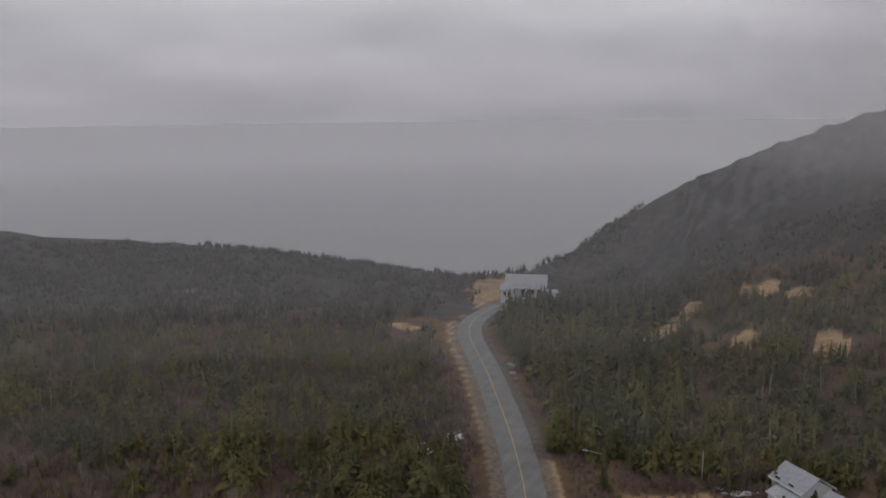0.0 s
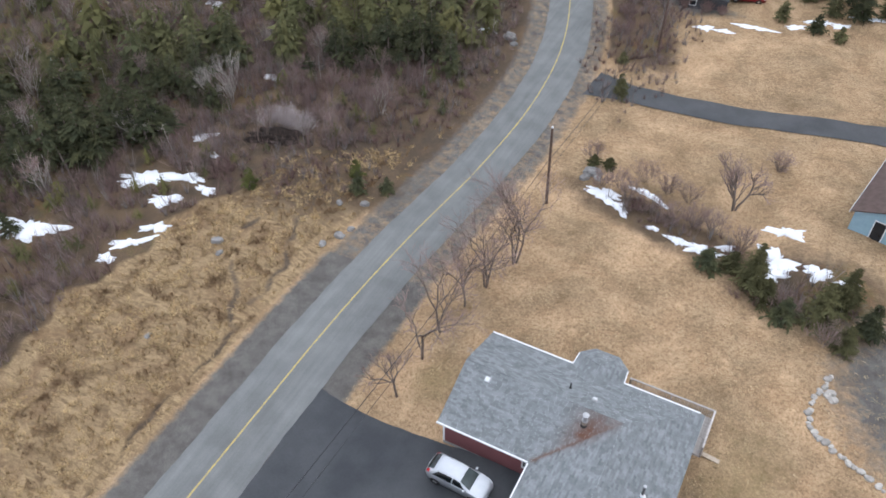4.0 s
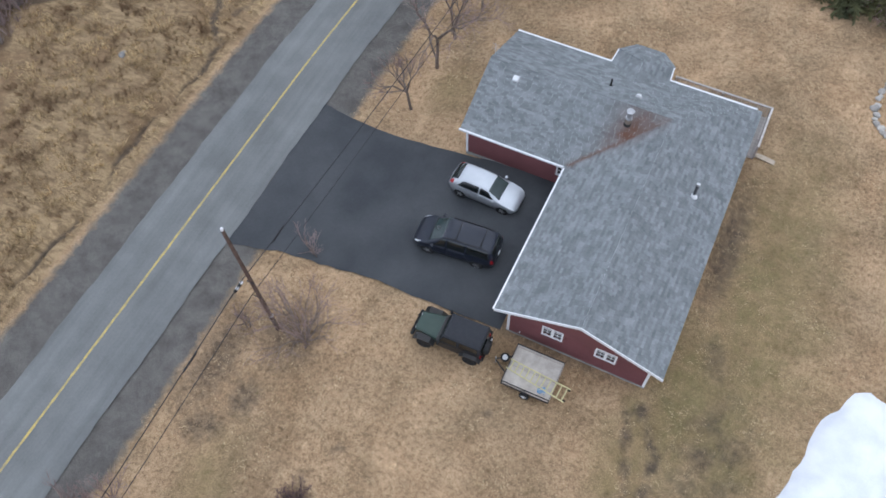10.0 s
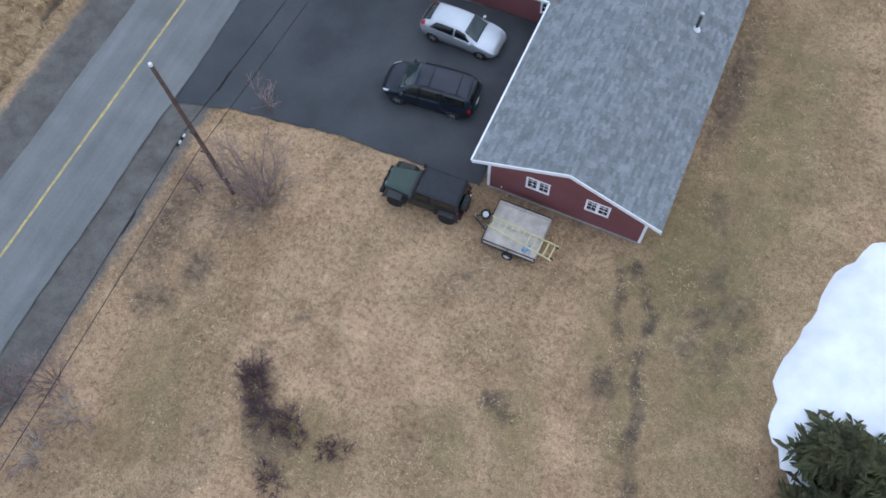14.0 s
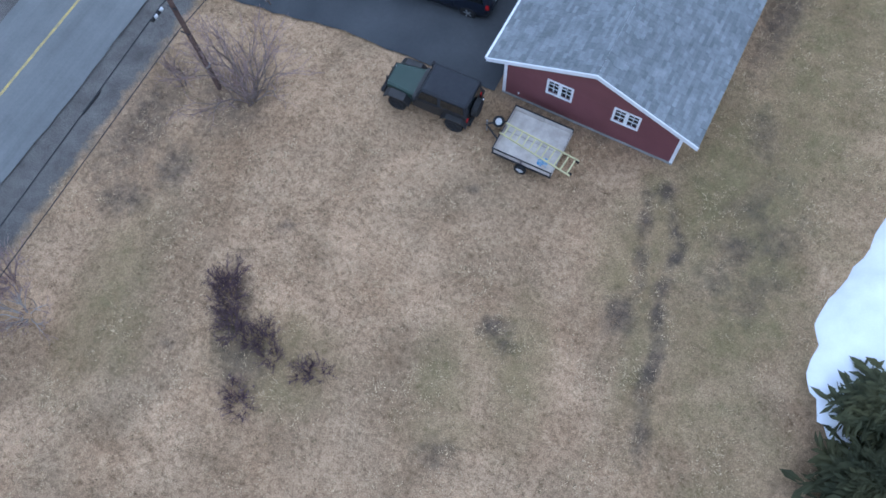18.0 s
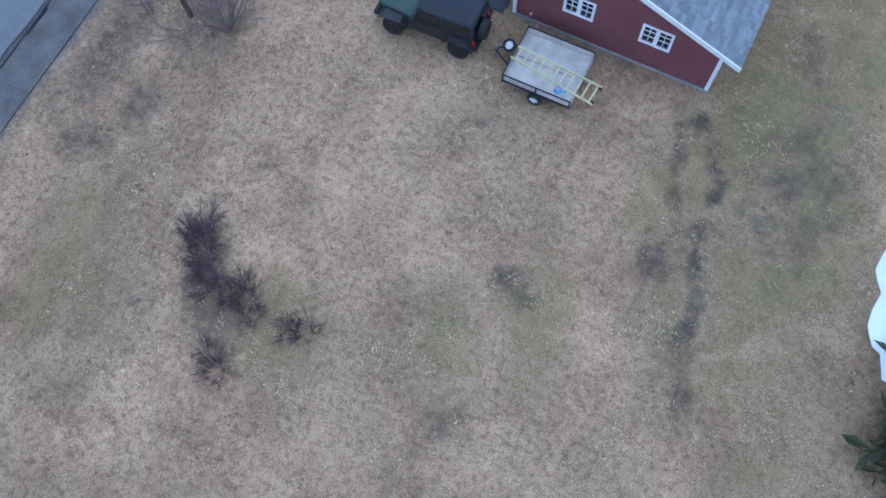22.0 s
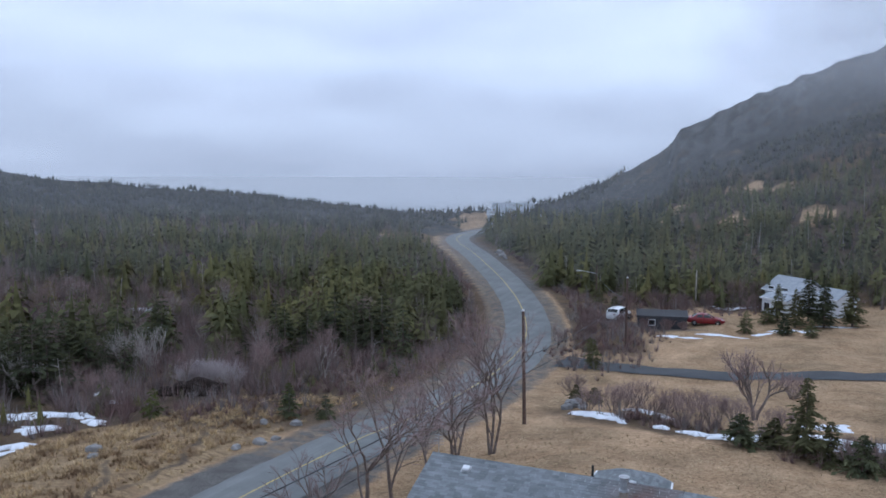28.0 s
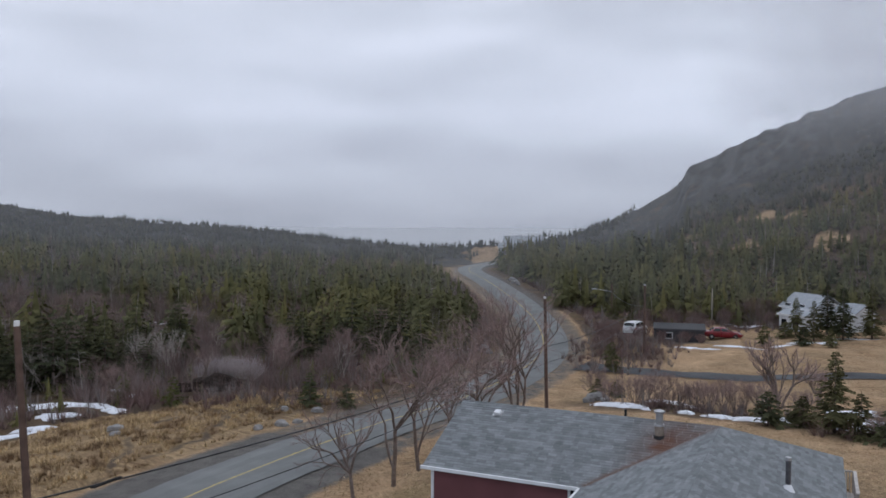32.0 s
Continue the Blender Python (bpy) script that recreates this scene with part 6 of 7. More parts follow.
kinds = [spruce("spruce_tree", pose(0, 0, -500), 3.4, w, 60 + i, "dark green wind-shaped spruce at the wood's edge", group="spruces at the wood's edge", fine=0.86) for i, w in enumerate((0.95, 1.15, 1.0, 1.25))]
for n_, i in enumerate(NEAR_TREES):
    k = fh[i] / 3.4
    src = kinds[n_ % 4]
    src.scale = (k * 1.0, k * 1.0, k)
    copy_thing(src, pose(fx[i], fy[i], fz[i] - 0.05, 0, 0, (n_ * 77) % 360))
for k in kinds:
    for o in (*k.children, k):
        bpy.data.objects.remove(o)

# bare scrub between and before the trees, thin where the snow lies
SNOWY = ((-49.4, 12.6, 3.2, 2), (-43.5, 23.4, 4.2, 1.8), (-41.2, 21.2, 2.2, 1.2), (-39.8, 16.2, 1.8, 3.6), (-38.8, 24, 1.6, 1), (-6, 39.5, 2.4, 1.2), (-2.5, 41.2, 1.9, 0.9), (2.6, 36.0, 3.2, 1.0), (9.2, 38.2, 2.0, 3.6))

def scrub_cover(x, y):
    off = road_off(x, y)
    edge = sm(0.3, -1.2, x - meadow_edge(y)) * sm(-30, -12, y) * (y < 60) * (off < -4.5)
    heath = blob(x, y, -33, 30.5, 6, 3.0, 0.3) * 0.9
    verge = np.maximum(sm(-5.2, -7, off) * sm(38, 44, y) * (y < 150), heath)
    verge_r = sm(5.8, 7, off) * sm(12, 9, off) * sm(60, 70, y) * (y < 130)
    hedge = np.clip(3 * (np.maximum(blob(x, y, 0.0, 38.0, 10.5, 2.4, -0.25), blob(x, y, 11, 34, 6, 4.5, 0.2)) - 0.55), 0, 1)
    wild = np.maximum(np.maximum(edge * (0.8 + 0.4 * wave(x, y, 31, 9)), verge), np.maximum(verge_r, 0.9 * np.minimum(1, hedge * 1.3)))
    wild = np.maximum(wild, 0.16 * (forest_cover(x, y) > 0.02))
    wild = np.maximum(wild, 0.5 * blob(x, y, -80, 44, 18, 10, 0.7))
    wild = np.maximum(wild, 0.9 * blob(x, y, -7, 95, 11, 3.0, 0.1))
    strip = blob(x, y, -12, 71, 4.0, 12, 0.1)
    bank = 0 * x
    for cx, cy, rx, ry in SNOWY:
        bank = np.maximum(bank, blob(x, y, cx, cy, rx, ry, 0.4))
    return np.clip(np.maximum(wild, strip), 0, 1) * (clearing(x, y) < 0.5) * (1 - 0.93 * sm(0.45, 0.6, bank))


bx, by, bz, rng = scatter(40000, 33, lambda x, y: scrub_cover(x, y) * np.where(x > -62, 0.95, 0.55), (-115, 25, -30, 130))
bh = rng.uniform(0.7, 2.6, len(bx)) * np.interp(by, [-30, 20, 40], [0.8, 0.9, 1.0])
bh = np.where((road_off(bx, by) > -12) | (blob(bx, by, -33, 30.5, 6, 3.0, 0.3) > 0.4), bh * 0.55, bh)
scrub = tufts("bare_scrub", bx, by, bz, bh, 20, 0.85, 0.022, 34, M_TWIG_RED, 0.3)
tagged(scrub, "leafless red-brown alder and willow scrub", "scrub", kind="stuff")
gx, gy, gz, rng = scatter(16000, 35, lambda x, y: scrub_cover(x, y) * 0.6, (-130, 25, -10, 135))
pale = tufts("grey_scrub", gx, gy, gz, rng.uniform(0.8, 2.3, len(gx)), 14, 0.5, 0.024, 36, mat("grey_bare_twigs", (0.26, 0.23, 0.215), (0.19, 0.165, 0.155), scale=0.5, rough=0.95, bump=0, island=0.2), 0.15)
tagged(pale, "leafless grey alder brush", "scrub", kind="stuff")

# tussock grass on the verge and short dead grass on the lawn
M_STRAW = mat("dead_grass", (0.56, 0.435, 0.27), (0.27, 0.19, 0.11), scale=0.5, detail=7, lo=0.4, hi=0.6, rough=0.95, bump=0, spec=0.1, island=0.5)
M_TUSSOCK = mat("tussock_straw", (0.52, 0.385, 0.215), (0.2, 0.13, 0.075), scale=0.55, detail=7, lo=0.42, hi=0.62, rough=0.95, bump=0, spec=0.1, island=0.4)
def meadow(x, y):
    off = road_off(x, y)
    return sm(-5.4, -6.5, off) * sm(-0.3, 1.2, x - meadow_edge(y)) * (y < 58) * (np.abs(off + 6.5) > 0.4) * (brook_at(x, y) < 0.35)
tx, ty, tz, rng = scatter(30000, 41, lambda x, y: meadow(x, y) * np.clip(0.55 + 0.6 * wave(x, y, 42, 3) + 0.3 * wave(x, y, 44, 9), 0, 1), (-42, -21, -25, 58))
tussocks = tufts("tussock_grass", tx, ty, tz, rng.uniform(0.22, 0.55, len(tx)), 12, 1.1, 0.022, 43, M_TUSSOCK, 0.55)
tagged(tussocks, "long flattened straw-coloured tussock grass", "grass", kind="stuff")

def lawn(x, y):
    off = road_off(x, y)
    house_in = ((x > -0.6) & (x < 7.6) & (y > -0.1) & (y < 17.4)) | ((x > -6.9) & (x < 7.6) & (y > 9.2) & (y < 17.4))
    drive = (x > -17) & (x < 0.3) & (y > -1.0 - 0.04 * (x + 12)) & (y < 9.9)
    return (off > 4.6) * ~house_in * ~drive * 1.0 * (0.62 + 0.38 * wave(x, y, 45, 5))
lx, ly, lz, rng = scatter(58000, 46, lambda x, y: lawn(x, y) * np.interp(np.hypot(x - 2, y + 8), [0, 18, 40], [1, 0.85, 0.4]), (-15, 20, -24, 34))
lawn_grass = tufts("dead_lawn_grass", lx, ly, lz, rng.uniform(0.05, 0.17, len(lx)), 6, 1.6, 0.014, 47, M_STRAW, 0.6)
tagged(lawn_grass, "short dead straw-coloured lawn grass", "grass", kind="stuff")
ux, uy, uz, rng = scatter(16000, 48, lambda x, y: lawn(x, y) * np.clip(0.15 + 0.5 * wave(x, y, 49, 7), 0.03, 1), (-15, 20, -24, 34))
weeds = tufts("brown_weeds", ux, uy, uz, rng.uniform(0.05, 0.16, len(ux)), 6, 1.3, 0.016, 50, mat("brown_dead_weeds", (0.13, 0.105, 0.06), (0.19, 0.16, 0.075), scale=0.3, rough=0.95, bump=0, island=0.3), 0.5)
tagged(weeds, "brown and olive dead weeds in the lawn", "weeds", kind="stuff")

# dead grey stems standing among the spruces
dx, dy, dz, rng = scatter(800, 52, lambda x, y: 0.5 * (forest_cover(x, y) > 0.05) * (np.hypot(x - 7, y + 19) < 170), (-150, 40, 15, 150))
SV, SF = [], []
for x, y, z in zip(dx, dy, dz):
    h = rng.uniform(2.2, 4.8)
    l = rng.uniform(-0.35, 0.35, 2)
    limb(SV, SF, (x, y, z - 0.1), (x + l[0], y + l[1], z + h), 0.05, 0.012, 3)
    for k in range(5):
        u, a, q = rng.uniform(0.35, 0.95), rng.uniform(0, 6.28), rng.uniform(0.3, 0.8)
        b = (x + l[0] * u, y + l[1] * u, z + h * u)
        limb(SV, SF, b, (b[0] + q * math.cos(a), b[1] + q * math.sin(a), b[2] + 0.3 * q), 0.018, 0.006, 3)
tagged(link_mesh("dead_stems", SV, SF, M_TWIG_PALE), "bleached dead stems standing in the spruce wood", "dead wood", kind="stuff")
# small spruces and juniper clumps in the scrub beside the meadow
jx, jy, jz, rng = scatter(5200, 54, lambda x, y: np.where(x < -58, 0.32, 0.16) * (scrub_cover(x, y) > 0.2) * (x < meadow_edge(y) - 1.5) * (y > -12), (-105, -24, -14, 75))
jh = rng.uniform(0.6, 2.6, len(jx))
young = conifers("scrub_spruces", np.stack([jx, jy, jz - 0.05, jh, jh * 0.3 + 0.2], 1), 55, M_FARWOOD, 48)
tagged(young, "small spruces scattered through bare scrub", "scrub", kind="stuff")


# ---- trees and shrubs one by one ----
M_OLIVE = mat("olive_spruce_needles", (0.085, 0.082, 0.038), (0.115, 0.108, 0.048), scale=0.9, rough=0.9, bump=0, spec=0.15, fine=0.35, fine_scale=5, obrandom=0.25)
for n_, (x, y, h, girth) in enumerate(((-11.55, 11.75, 5.0, 0.08), (-11.6, 15.5, 7.4, 0.09), (-11.65, 18.4, 7.8, 0.09), (-11.2, 21.6, 6.8, 0.08), (-10.6, 24.2, 7.8, 0.12), (-9.65, 27.6, 9.2, 0.13))):
    bare_tree("roadside_tree", pose(x, y, land1(x, y), 0, 0, 50 * n_), h, 100 + n_, "leafless grey-brown roadside tree on the lawn edge", stems=1 if n_ < 4 else 3, girth=girth, group="row of roadside trees", trunk_share=0.27, depth=5, spread=0.6, lift=0.07, lean=0.25, kids=(2, 4))
bare_tree("shrub", pose(-9.4, -4.7, land1(-9.4, -4.7)), 4.3, 120, "wide leafless many-stemmed shrub beside the pole", stems=15, girth=0.15, depth=3, spread=0.45, lean=0.55, lift=0.12, category="shrub", trunk_share=0.42, kids=(2, 4))
bare_tree("shrub", pose(-12.7, -5.1, land1(-12.7, -5.1)), 1.9, 121, "small leafless shrub by the road verge", stems=4, girth=0.06, depth=3, category="shrub", lean=0.3)
bare_tree("sapling", pose(-11.6, 0.1, land1(-11.6, 0.1) + 0.02), 2.9, 122, "slender leafless sapling at the driveway edge", stems=2, girth=0.05, depth=3, lean=0.15)
for n_, (x, y, h) in enumerate(((-13.6, -15.8, 2.4), (-12.2, -16.6, 2.1), (-15.0, -17.2, 2.3), (-12.6, -18.6, 2.0))):
    bare_tree("willow_shrub", pose(x, y, land1(x, y)), h, 130 + n_, "pale leafless willow shrub by the road", stems=11, girth=0.1, depth=3, spread=0.45, lean=0.7, category="shrub", group="willow shrubs", wood_mat=M_TWIG_PALE if n_ % 2 else M_TWIG, twig_mat=M_TWIG, trunk_share=0.4)
M_PLUM = mat("plum_twigs", (0.10, 0.062, 0.07), (0.15, 0.10, 0.105), scale=4, rough=0.95, bump=0)
for n_, (x, y, h) in enumerate(((-5.4, -11.9, 1.0), (-5.7, -12.3, 0.8), (-5.0, -12.8, 0.9), (-4.6, -13.2, 0.8), (-4.3, -13.6, 0.8), (-3.2, -13.1, 0.75), (-3.5, -13.5, 0.6), (-2.4, -13.8, 0.7), (-2.9, -13.4, 0.6), (-0.8, -13.5, 0.8), (-1.2, -13.7, 0.6), (-2.5, -15.8, 0.75), (-2.9, -15.4, 0.6), (-5.2, -12.4, 0.7))):
    bare_tree("garden_shrub", pose(x, y, land1(x, y), 0, 0, 40 * n_), h, 140 + n_, "low dark plum-coloured leafless garden shrub", stems=12, girth=0.05, depth=2, spread=0.6, lean=0.7, category="shrub", group="garden shrubs", wood_mat=M_PLUM, twig_mat=M_PLUM, trunk_share=0.4, kids=(3, 5))
for n_, (x, y, h, w) in enumerate(((4.3, 33.6, 2.2, 1.2), (6.2, 34.6, 2.0, 1.1), (7.9, 33.0, 4.8, 1.25), (9.2, 31.8, 2.6, 1.0), (10.8, 30.6, 2.2, 1.1), (13.2, 31.8, 4.2, 1.3), (15.2, 29.6, 2.6, 1.1), (14.6, 34.2, 4.2, 1.3), (16.6, 32.0, 3.2, 1.2),
                                    (-10.4, 56.3, 2.8, 0.85), (-8.6, 43.6, 1.5, 0.8), (-7.2, 44.0, 1.2, 0.7), (17.0, -6.0, 4.0, 1.4), (17.1, -8.6, 3.4, 1.4), (18.4, -8.8, 3.8, 1.5), (18.7, -6.4, 3.8, 1.5),
                                    (5.6, 79.0, 2.2, 1.2), (8.3, 77.2, 2.0, 1.1), (1.5, 80.8, 2.6, 1.0), (6.6, 83.2, 4.6, 1.1), (9.6, 83.2, 6.0, 1.5), (12.6, 85.0, 6.4, 1.5), (3.4, 86.8, 2.0, 1.0), (4.6, 88.0, 4.6, 1.2), (8.0, 86.4, 6.2, 1.4), (-14.5, 84.5, 2.4, 1.1), (-17.5, 89.0, 3.2, 0.9), (-12.2, 62.5, 1.6, 0.8))):
    spruce("spruce_tree", pose(x, y, land1(x, y), 0, 0, 61 * n_), h, w, 200 + n_, material=M_OLIVE if y > 20 and n_ % 4 else M_SPRUCE, ragged=0.4, label="dense dark green spruce beside the lawn" if y < 40 else "dark green spruce in the dry field", group="spruces round the gardens", fine=1.7 if y < 0 else 1.2)
M_YGREEN = mat("yellow_green_needles", (0.10, 0.105, 0.03), (0.075, 0.085, 0.03), scale=1, rough=0.9, bump=0, spec=0.1, fine=0.25, fine_scale=6)
for n_, (x, y, h) in enumerate(((-35.2, 26.1, 2.3), (-26.0, 29.8, 2.6), (-23.8, 31.2, 1.8), (-27.3, 31.6, 2.2))):
    spruce("young_spruce", pose(x, y, land1(x, y)), h, 0.8, 240 + n_, "young yellow-green spruce on the verge", material=M_YGREEN if n_ % 3 == 0 else M_SPRUCE, group="young spruces")
bare_tree("garden_tree", pose(4.6, 42.7, land1(4.6, 42.7)), 5.2, 150, "spreading leafless garden tree in the dry field", stems=3, girth=0.15, depth=4, lean=0.25)
bare_tree("shrub", pose(7.0, 50.5, land1(7, 50.5)), 2.2, 151, "rounded leafless brown bush in the field", stems=14, girth=0.09, depth=3, lean=0.6, category="shrub")
for n_, (x, y) in enumerate(((-1.2, 42.5), (0.8, 42.0), (-3.6, 43.2), (10.6, 31.5), (13.8, 29.6), (2.2, 38.6), (-7.0, 40.8), (-5.2, 41.2), (-4.0, 39.8), (-1.8, 38.8), (0.2, 38.4), (3.8, 38.4), (6.4, 37.6), (-8.9, 44.6))):
    bare_tree("shrub", pose(x, y, land1(x, y), 0, 0, 70 * n_), 2.0 + 0.25 * (n_ % 3), 160 + n_, "leafless brown shrub in the boundary hedge", stems=11, girth=0.06, depth=3, lean=0.55, spread=0.5, trunk_share=0.33, kids=(3, 5), category="shrub", group="hedge shrubs")
for n_, (x, y, h) in enumerate(((-0.8, 99.0, 4.0), (1.6, 100.2, 3.6), (-2.8, 99.4, 3.2), (-11.0, 94.0, 2.6), (-8.0, 94.6, 2.4), (-14.0, 90.5, 2.8), (-15.2, 76.0, 2.2), (-14.6, 72.0, 2.4), (-14.0, 68.5, 2.0), (-9.6, 78.2, 1.6), (-7.0, 78.6, 1.5), (-12.4, 79.0, 1.7), (-5.2, 78.6, 1.2), (-4.2, 96.0, 2.6), (1.2, 95.6, 2.2))):
    bare_tree("alder_bush", pose(x, y, land1(x, y), 0, 0, 70 * n_), h, 190 + n_, "rounded leafless brown alder bush at the field edge", stems=16, girth=0.12, depth=3, lean=0.55, spread=0.5, category="shrub", group="alder bushes", wood_mat=M_TWIG, twig_mat=M_TWIG_RED, trunk_share=0.4)
for n_, (x, y, h) in enumerate(((-48.2, 36.4, 4.4), (-47.0, 38.4, 4.8), (-49.4, 26.8, 3.8), (-46.0, 37.0, 3.6))):
    bare_tree("birch_tree", pose(x, y, land1(x, y), 0, 0, 80 * n_), h, 170 + n_, "bleached bare birch among dark spruces", stems=4, girth=0.09, depth=4, lean=0.4, spread=0.5, wood_mat=M_TWIG_PALE, twig_mat=M_TWIG_PALE, group="bare birches")

# bare alders and birches standing before the wood
sorts = [bare_tree("alder_tree", pose(0, 0, -400), 4.4, 400 + i, "leafless grey-brown alder before the spruce wood", stems=st, girth=0.09, depth=4, lean=0.35, spread=0.5, lift=0.1, wood_mat=w, twig_mat=t, group="alders before the wood", trunk_share=0.33, kids=(2, 4))
         for i, (st, w, t) in enumerate(((3, M_BARK, M_TWIG), (4, M_TWIG_PALE, M_TWIG), (2, M_BARK, M_TWIG_RED)))]
ax, ay, az_, rng = scatter(420, 58, lambda x, y: 0.55 * (scrub_cover(x, y) > 0.35) * (x < meadow_edge(y) - 2.5) * (road_off(x, y) < -11), (-78, -26, 12, 62))
for n_, (x, y, z) in enumerate(zip(ax[:64], ay[:64], az_[:64])):
    k = rng.uniform(0.65, 1.2)
    src = sorts[n_ % 3]
    src.scale = (k, k, k)
    copy_thing(src, pose(x, y, z - 0.05, 0, 0, (n_ * 67) % 360))
for k in sorts:
    for o in (*k.children, k):
        bpy.data.objects.remove(o)

# torn-up bank with grey brush above it
def lump(name, m, sx, sy, sz, seed, material, label, category, group="", rough=0.35, sub=4, flat=True, kind=""):
    bm = bmesh.new()
    bmesh.ops.create_icosphere(bm, subdivisions=sub, radius=1.0)
    off = Vector((seed * 3.7, seed * 1.3, seed * 2.1))
    for v in bm.verts:
        k = 1 + rough * noise.noise(v.co * 1.6 + off) + rough * 0.5 * noise.noise(v.co * 4 + off)
        v.co = Vector((v.co.x * sx * k, v.co.y * sy * k, v.co.z * sz * k))
    ob = part(name, bm, material, smooth=not flat)
    ob.matrix_basis = m
    return tagged(ob, label, category, group, kind)


# dark earth; the near-black also paints the shaded hollow under the brush
M_PEAT_SHADE = mat("black_peat_and_shade", (0.022, 0.016, 0.013), (0.04, 0.03, 0.024), scale=3, rough=0.98, bump=0.7)
lump("peat_bank", pose(-37.6, 33.5, land1(-37.6, 33.5) + 0.1, 0, 0, 20), 3.0, 0.9, 0.9, 2, M_PEAT_SHADE, "black torn peat bank and dark hollow under grey brush", "bank", rough=0.5)
for n_, (x, y) in enumerate(((-39.4, 34.6), (-37.6, 35.2), (-35.8, 35.2), (-38.4, 35.8))):
    bare_tree("brush", pose(x, y, land1(x, y) + 0.2), 2.6, 180 + n_, "dense pale grey leafless brush over the bank", stems=26, girth=0.1, depth=3, lean=0.6, spread=0.5, wood_mat=M_TWIG_PALE, twig_mat=mat("pale_twigs", (0.5, 0.44, 0.43), (0.38, 0.33, 0.32), scale=2, rough=0.95, bump=0), category="shrub", group="grey brush")

# ---- stones ----
for n_, (x, y, s) in enumerate(((-8.3, 42.5, 0.85), (-8.7, 41.6, 0.6), (-7.6, 41.8, 0.4), (-33.2, 18.8, 0.55), (-32.0, 17.6, 0.35), (-25.4, 61.8, 0.9), (-24.4, 60.6, 0.5), (-25.0, 22.5, 0.4), (-24.3, 24.0, 0.5), (-23.9, 25.2, 0.35), (-26.6, 27.6, 0.4), (-24.6, 28.6, 0.45), (-31.0, 8.0, 0.3), (-46.0, 128.0, 1.0), (-44.0, 124.0, 0.8), (-42.5, 121.5, 0.6))):
    lump("boulder", pose(x, y, land1(x, y) + s * 0.12, 0, 0, 67 * n_), s, s * 0.75, s * 0.6, 10 + n_, M_ROCK, "grey granite boulder half sunk in the ground", "boulder", group="boulders", rough=0.3, sub=3)
M_PALEROCK = mat("pale_field_stone", (0.45, 0.42, 0.38), (0.33, 0.31, 0.28), scale=3, rough=0.95, bump=0.5, obrandom=0.25)
path_xy = [(14.9, 26.6), (14.6, 25.4), (14.2, 24.2), (14.0, 23.0), (14.2, 21.9), (14.8, 21.0), (15.7, 20.5), (16.6, 20.1), (17.5, 19.6), (18.4, 19.1), (19.3, 18.6)]
rs = random.Random(9)
k_ = 0
for (xa, ya), (xb, yb) in zip(path_xy, path_xy[1:]):
    for u in (0.0, 0.35, 0.7):
        x, y, s = xa + (xb - xa) * u + rs.uniform(-0.12, 0.12), ya + (yb - ya) * u + rs.uniform(-0.12, 0.12), rs.uniform(0.12, 0.26)
        lump("edging_stone", pose(x, y, land1(x, y) + 0.05, 0, 0, rs.uniform(0, 360)), s * 1.3, s, s * 0.7, 40 + k_, M_PALEROCK, "pale field stone edging the gravel patch", "stone", group="edging stones", sub=2, rough=0.3)
        k_ += 1
for n_, (x, y) in enumerate(((15.1, 25.0), (15.3, 24.4), (14.9, 24.7))):
    lump("field_stone", pose(x, y, land1(x, y) + 0.08, 0, 0, 40 * n_), 0.35, 0.28, 0.2, 90 + n_, M_PALEROCK, "larger pale stone lying by the edging", "stone", sub=2)

# ---- old snow ----
def snow_patch(cx, cy, rx, ry, turn, height, seed, label, rough=0.35):
    """A low drift with a ragged edge, thickest in the middle."""
    rng = np.random.RandomState(seed)
    na, nr = 64, 12
    ph = rng.uniform(0, 6.28, 6)
    ct, st = math.cos(turn), math.sin(turn)
    V, F = [], []
    for j in range(nr + 1):
        for i in range(na):
            a = 6.2832 * i / na
            edge = 1 + rough * (0.5 * math.sin(2 * a + ph[0]) + 0.4 * math.sin(3 * a + ph[1]) + 0.35 * math.sin(5 * a + ph[2]) + 0.25 * math.sin(9 * a + ph[3]) + 0.2 * math.sin(14 * a + ph[4]) + 0.12 * math.sin(23 * a + ph[5]))
            f = j / nr
            u, v = math.cos(a) * rx * edge * f, math.sin(a) * ry * edge * f
            x, y = cx + u * ct - v * st, cy + u * st + v * ct
            V.append((x, y, f))
    P = np.array(V)
    f = P[:, 2]
    z = land(P[:, 0], P[:, 1]) + height * (1 - f ** 2.6) * (1 + (0.05 * wave(P[:, 0], P[:, 1], seed, 2.2) + 0.10 * wave(P[:, 0], P[:, 1], seed + 1, 0.8)) * np.minimum(1, 1.6 * f)) - 0.06 * (f > 0.99) + 0.015
    V = [(x, y, zz) for (x, y, _), zz in zip(P, z)]
    for j in range(nr):
        for i in range(na):
            a, b = j * na + i, j * na + (i + 1) % na
            F.append((a, b, b + na, a + na))
    ob = link_mesh("snow_patch", V, F, M_SNOW, smooth=True)
    return tagged(ob, label, "snow", group="snow patches")


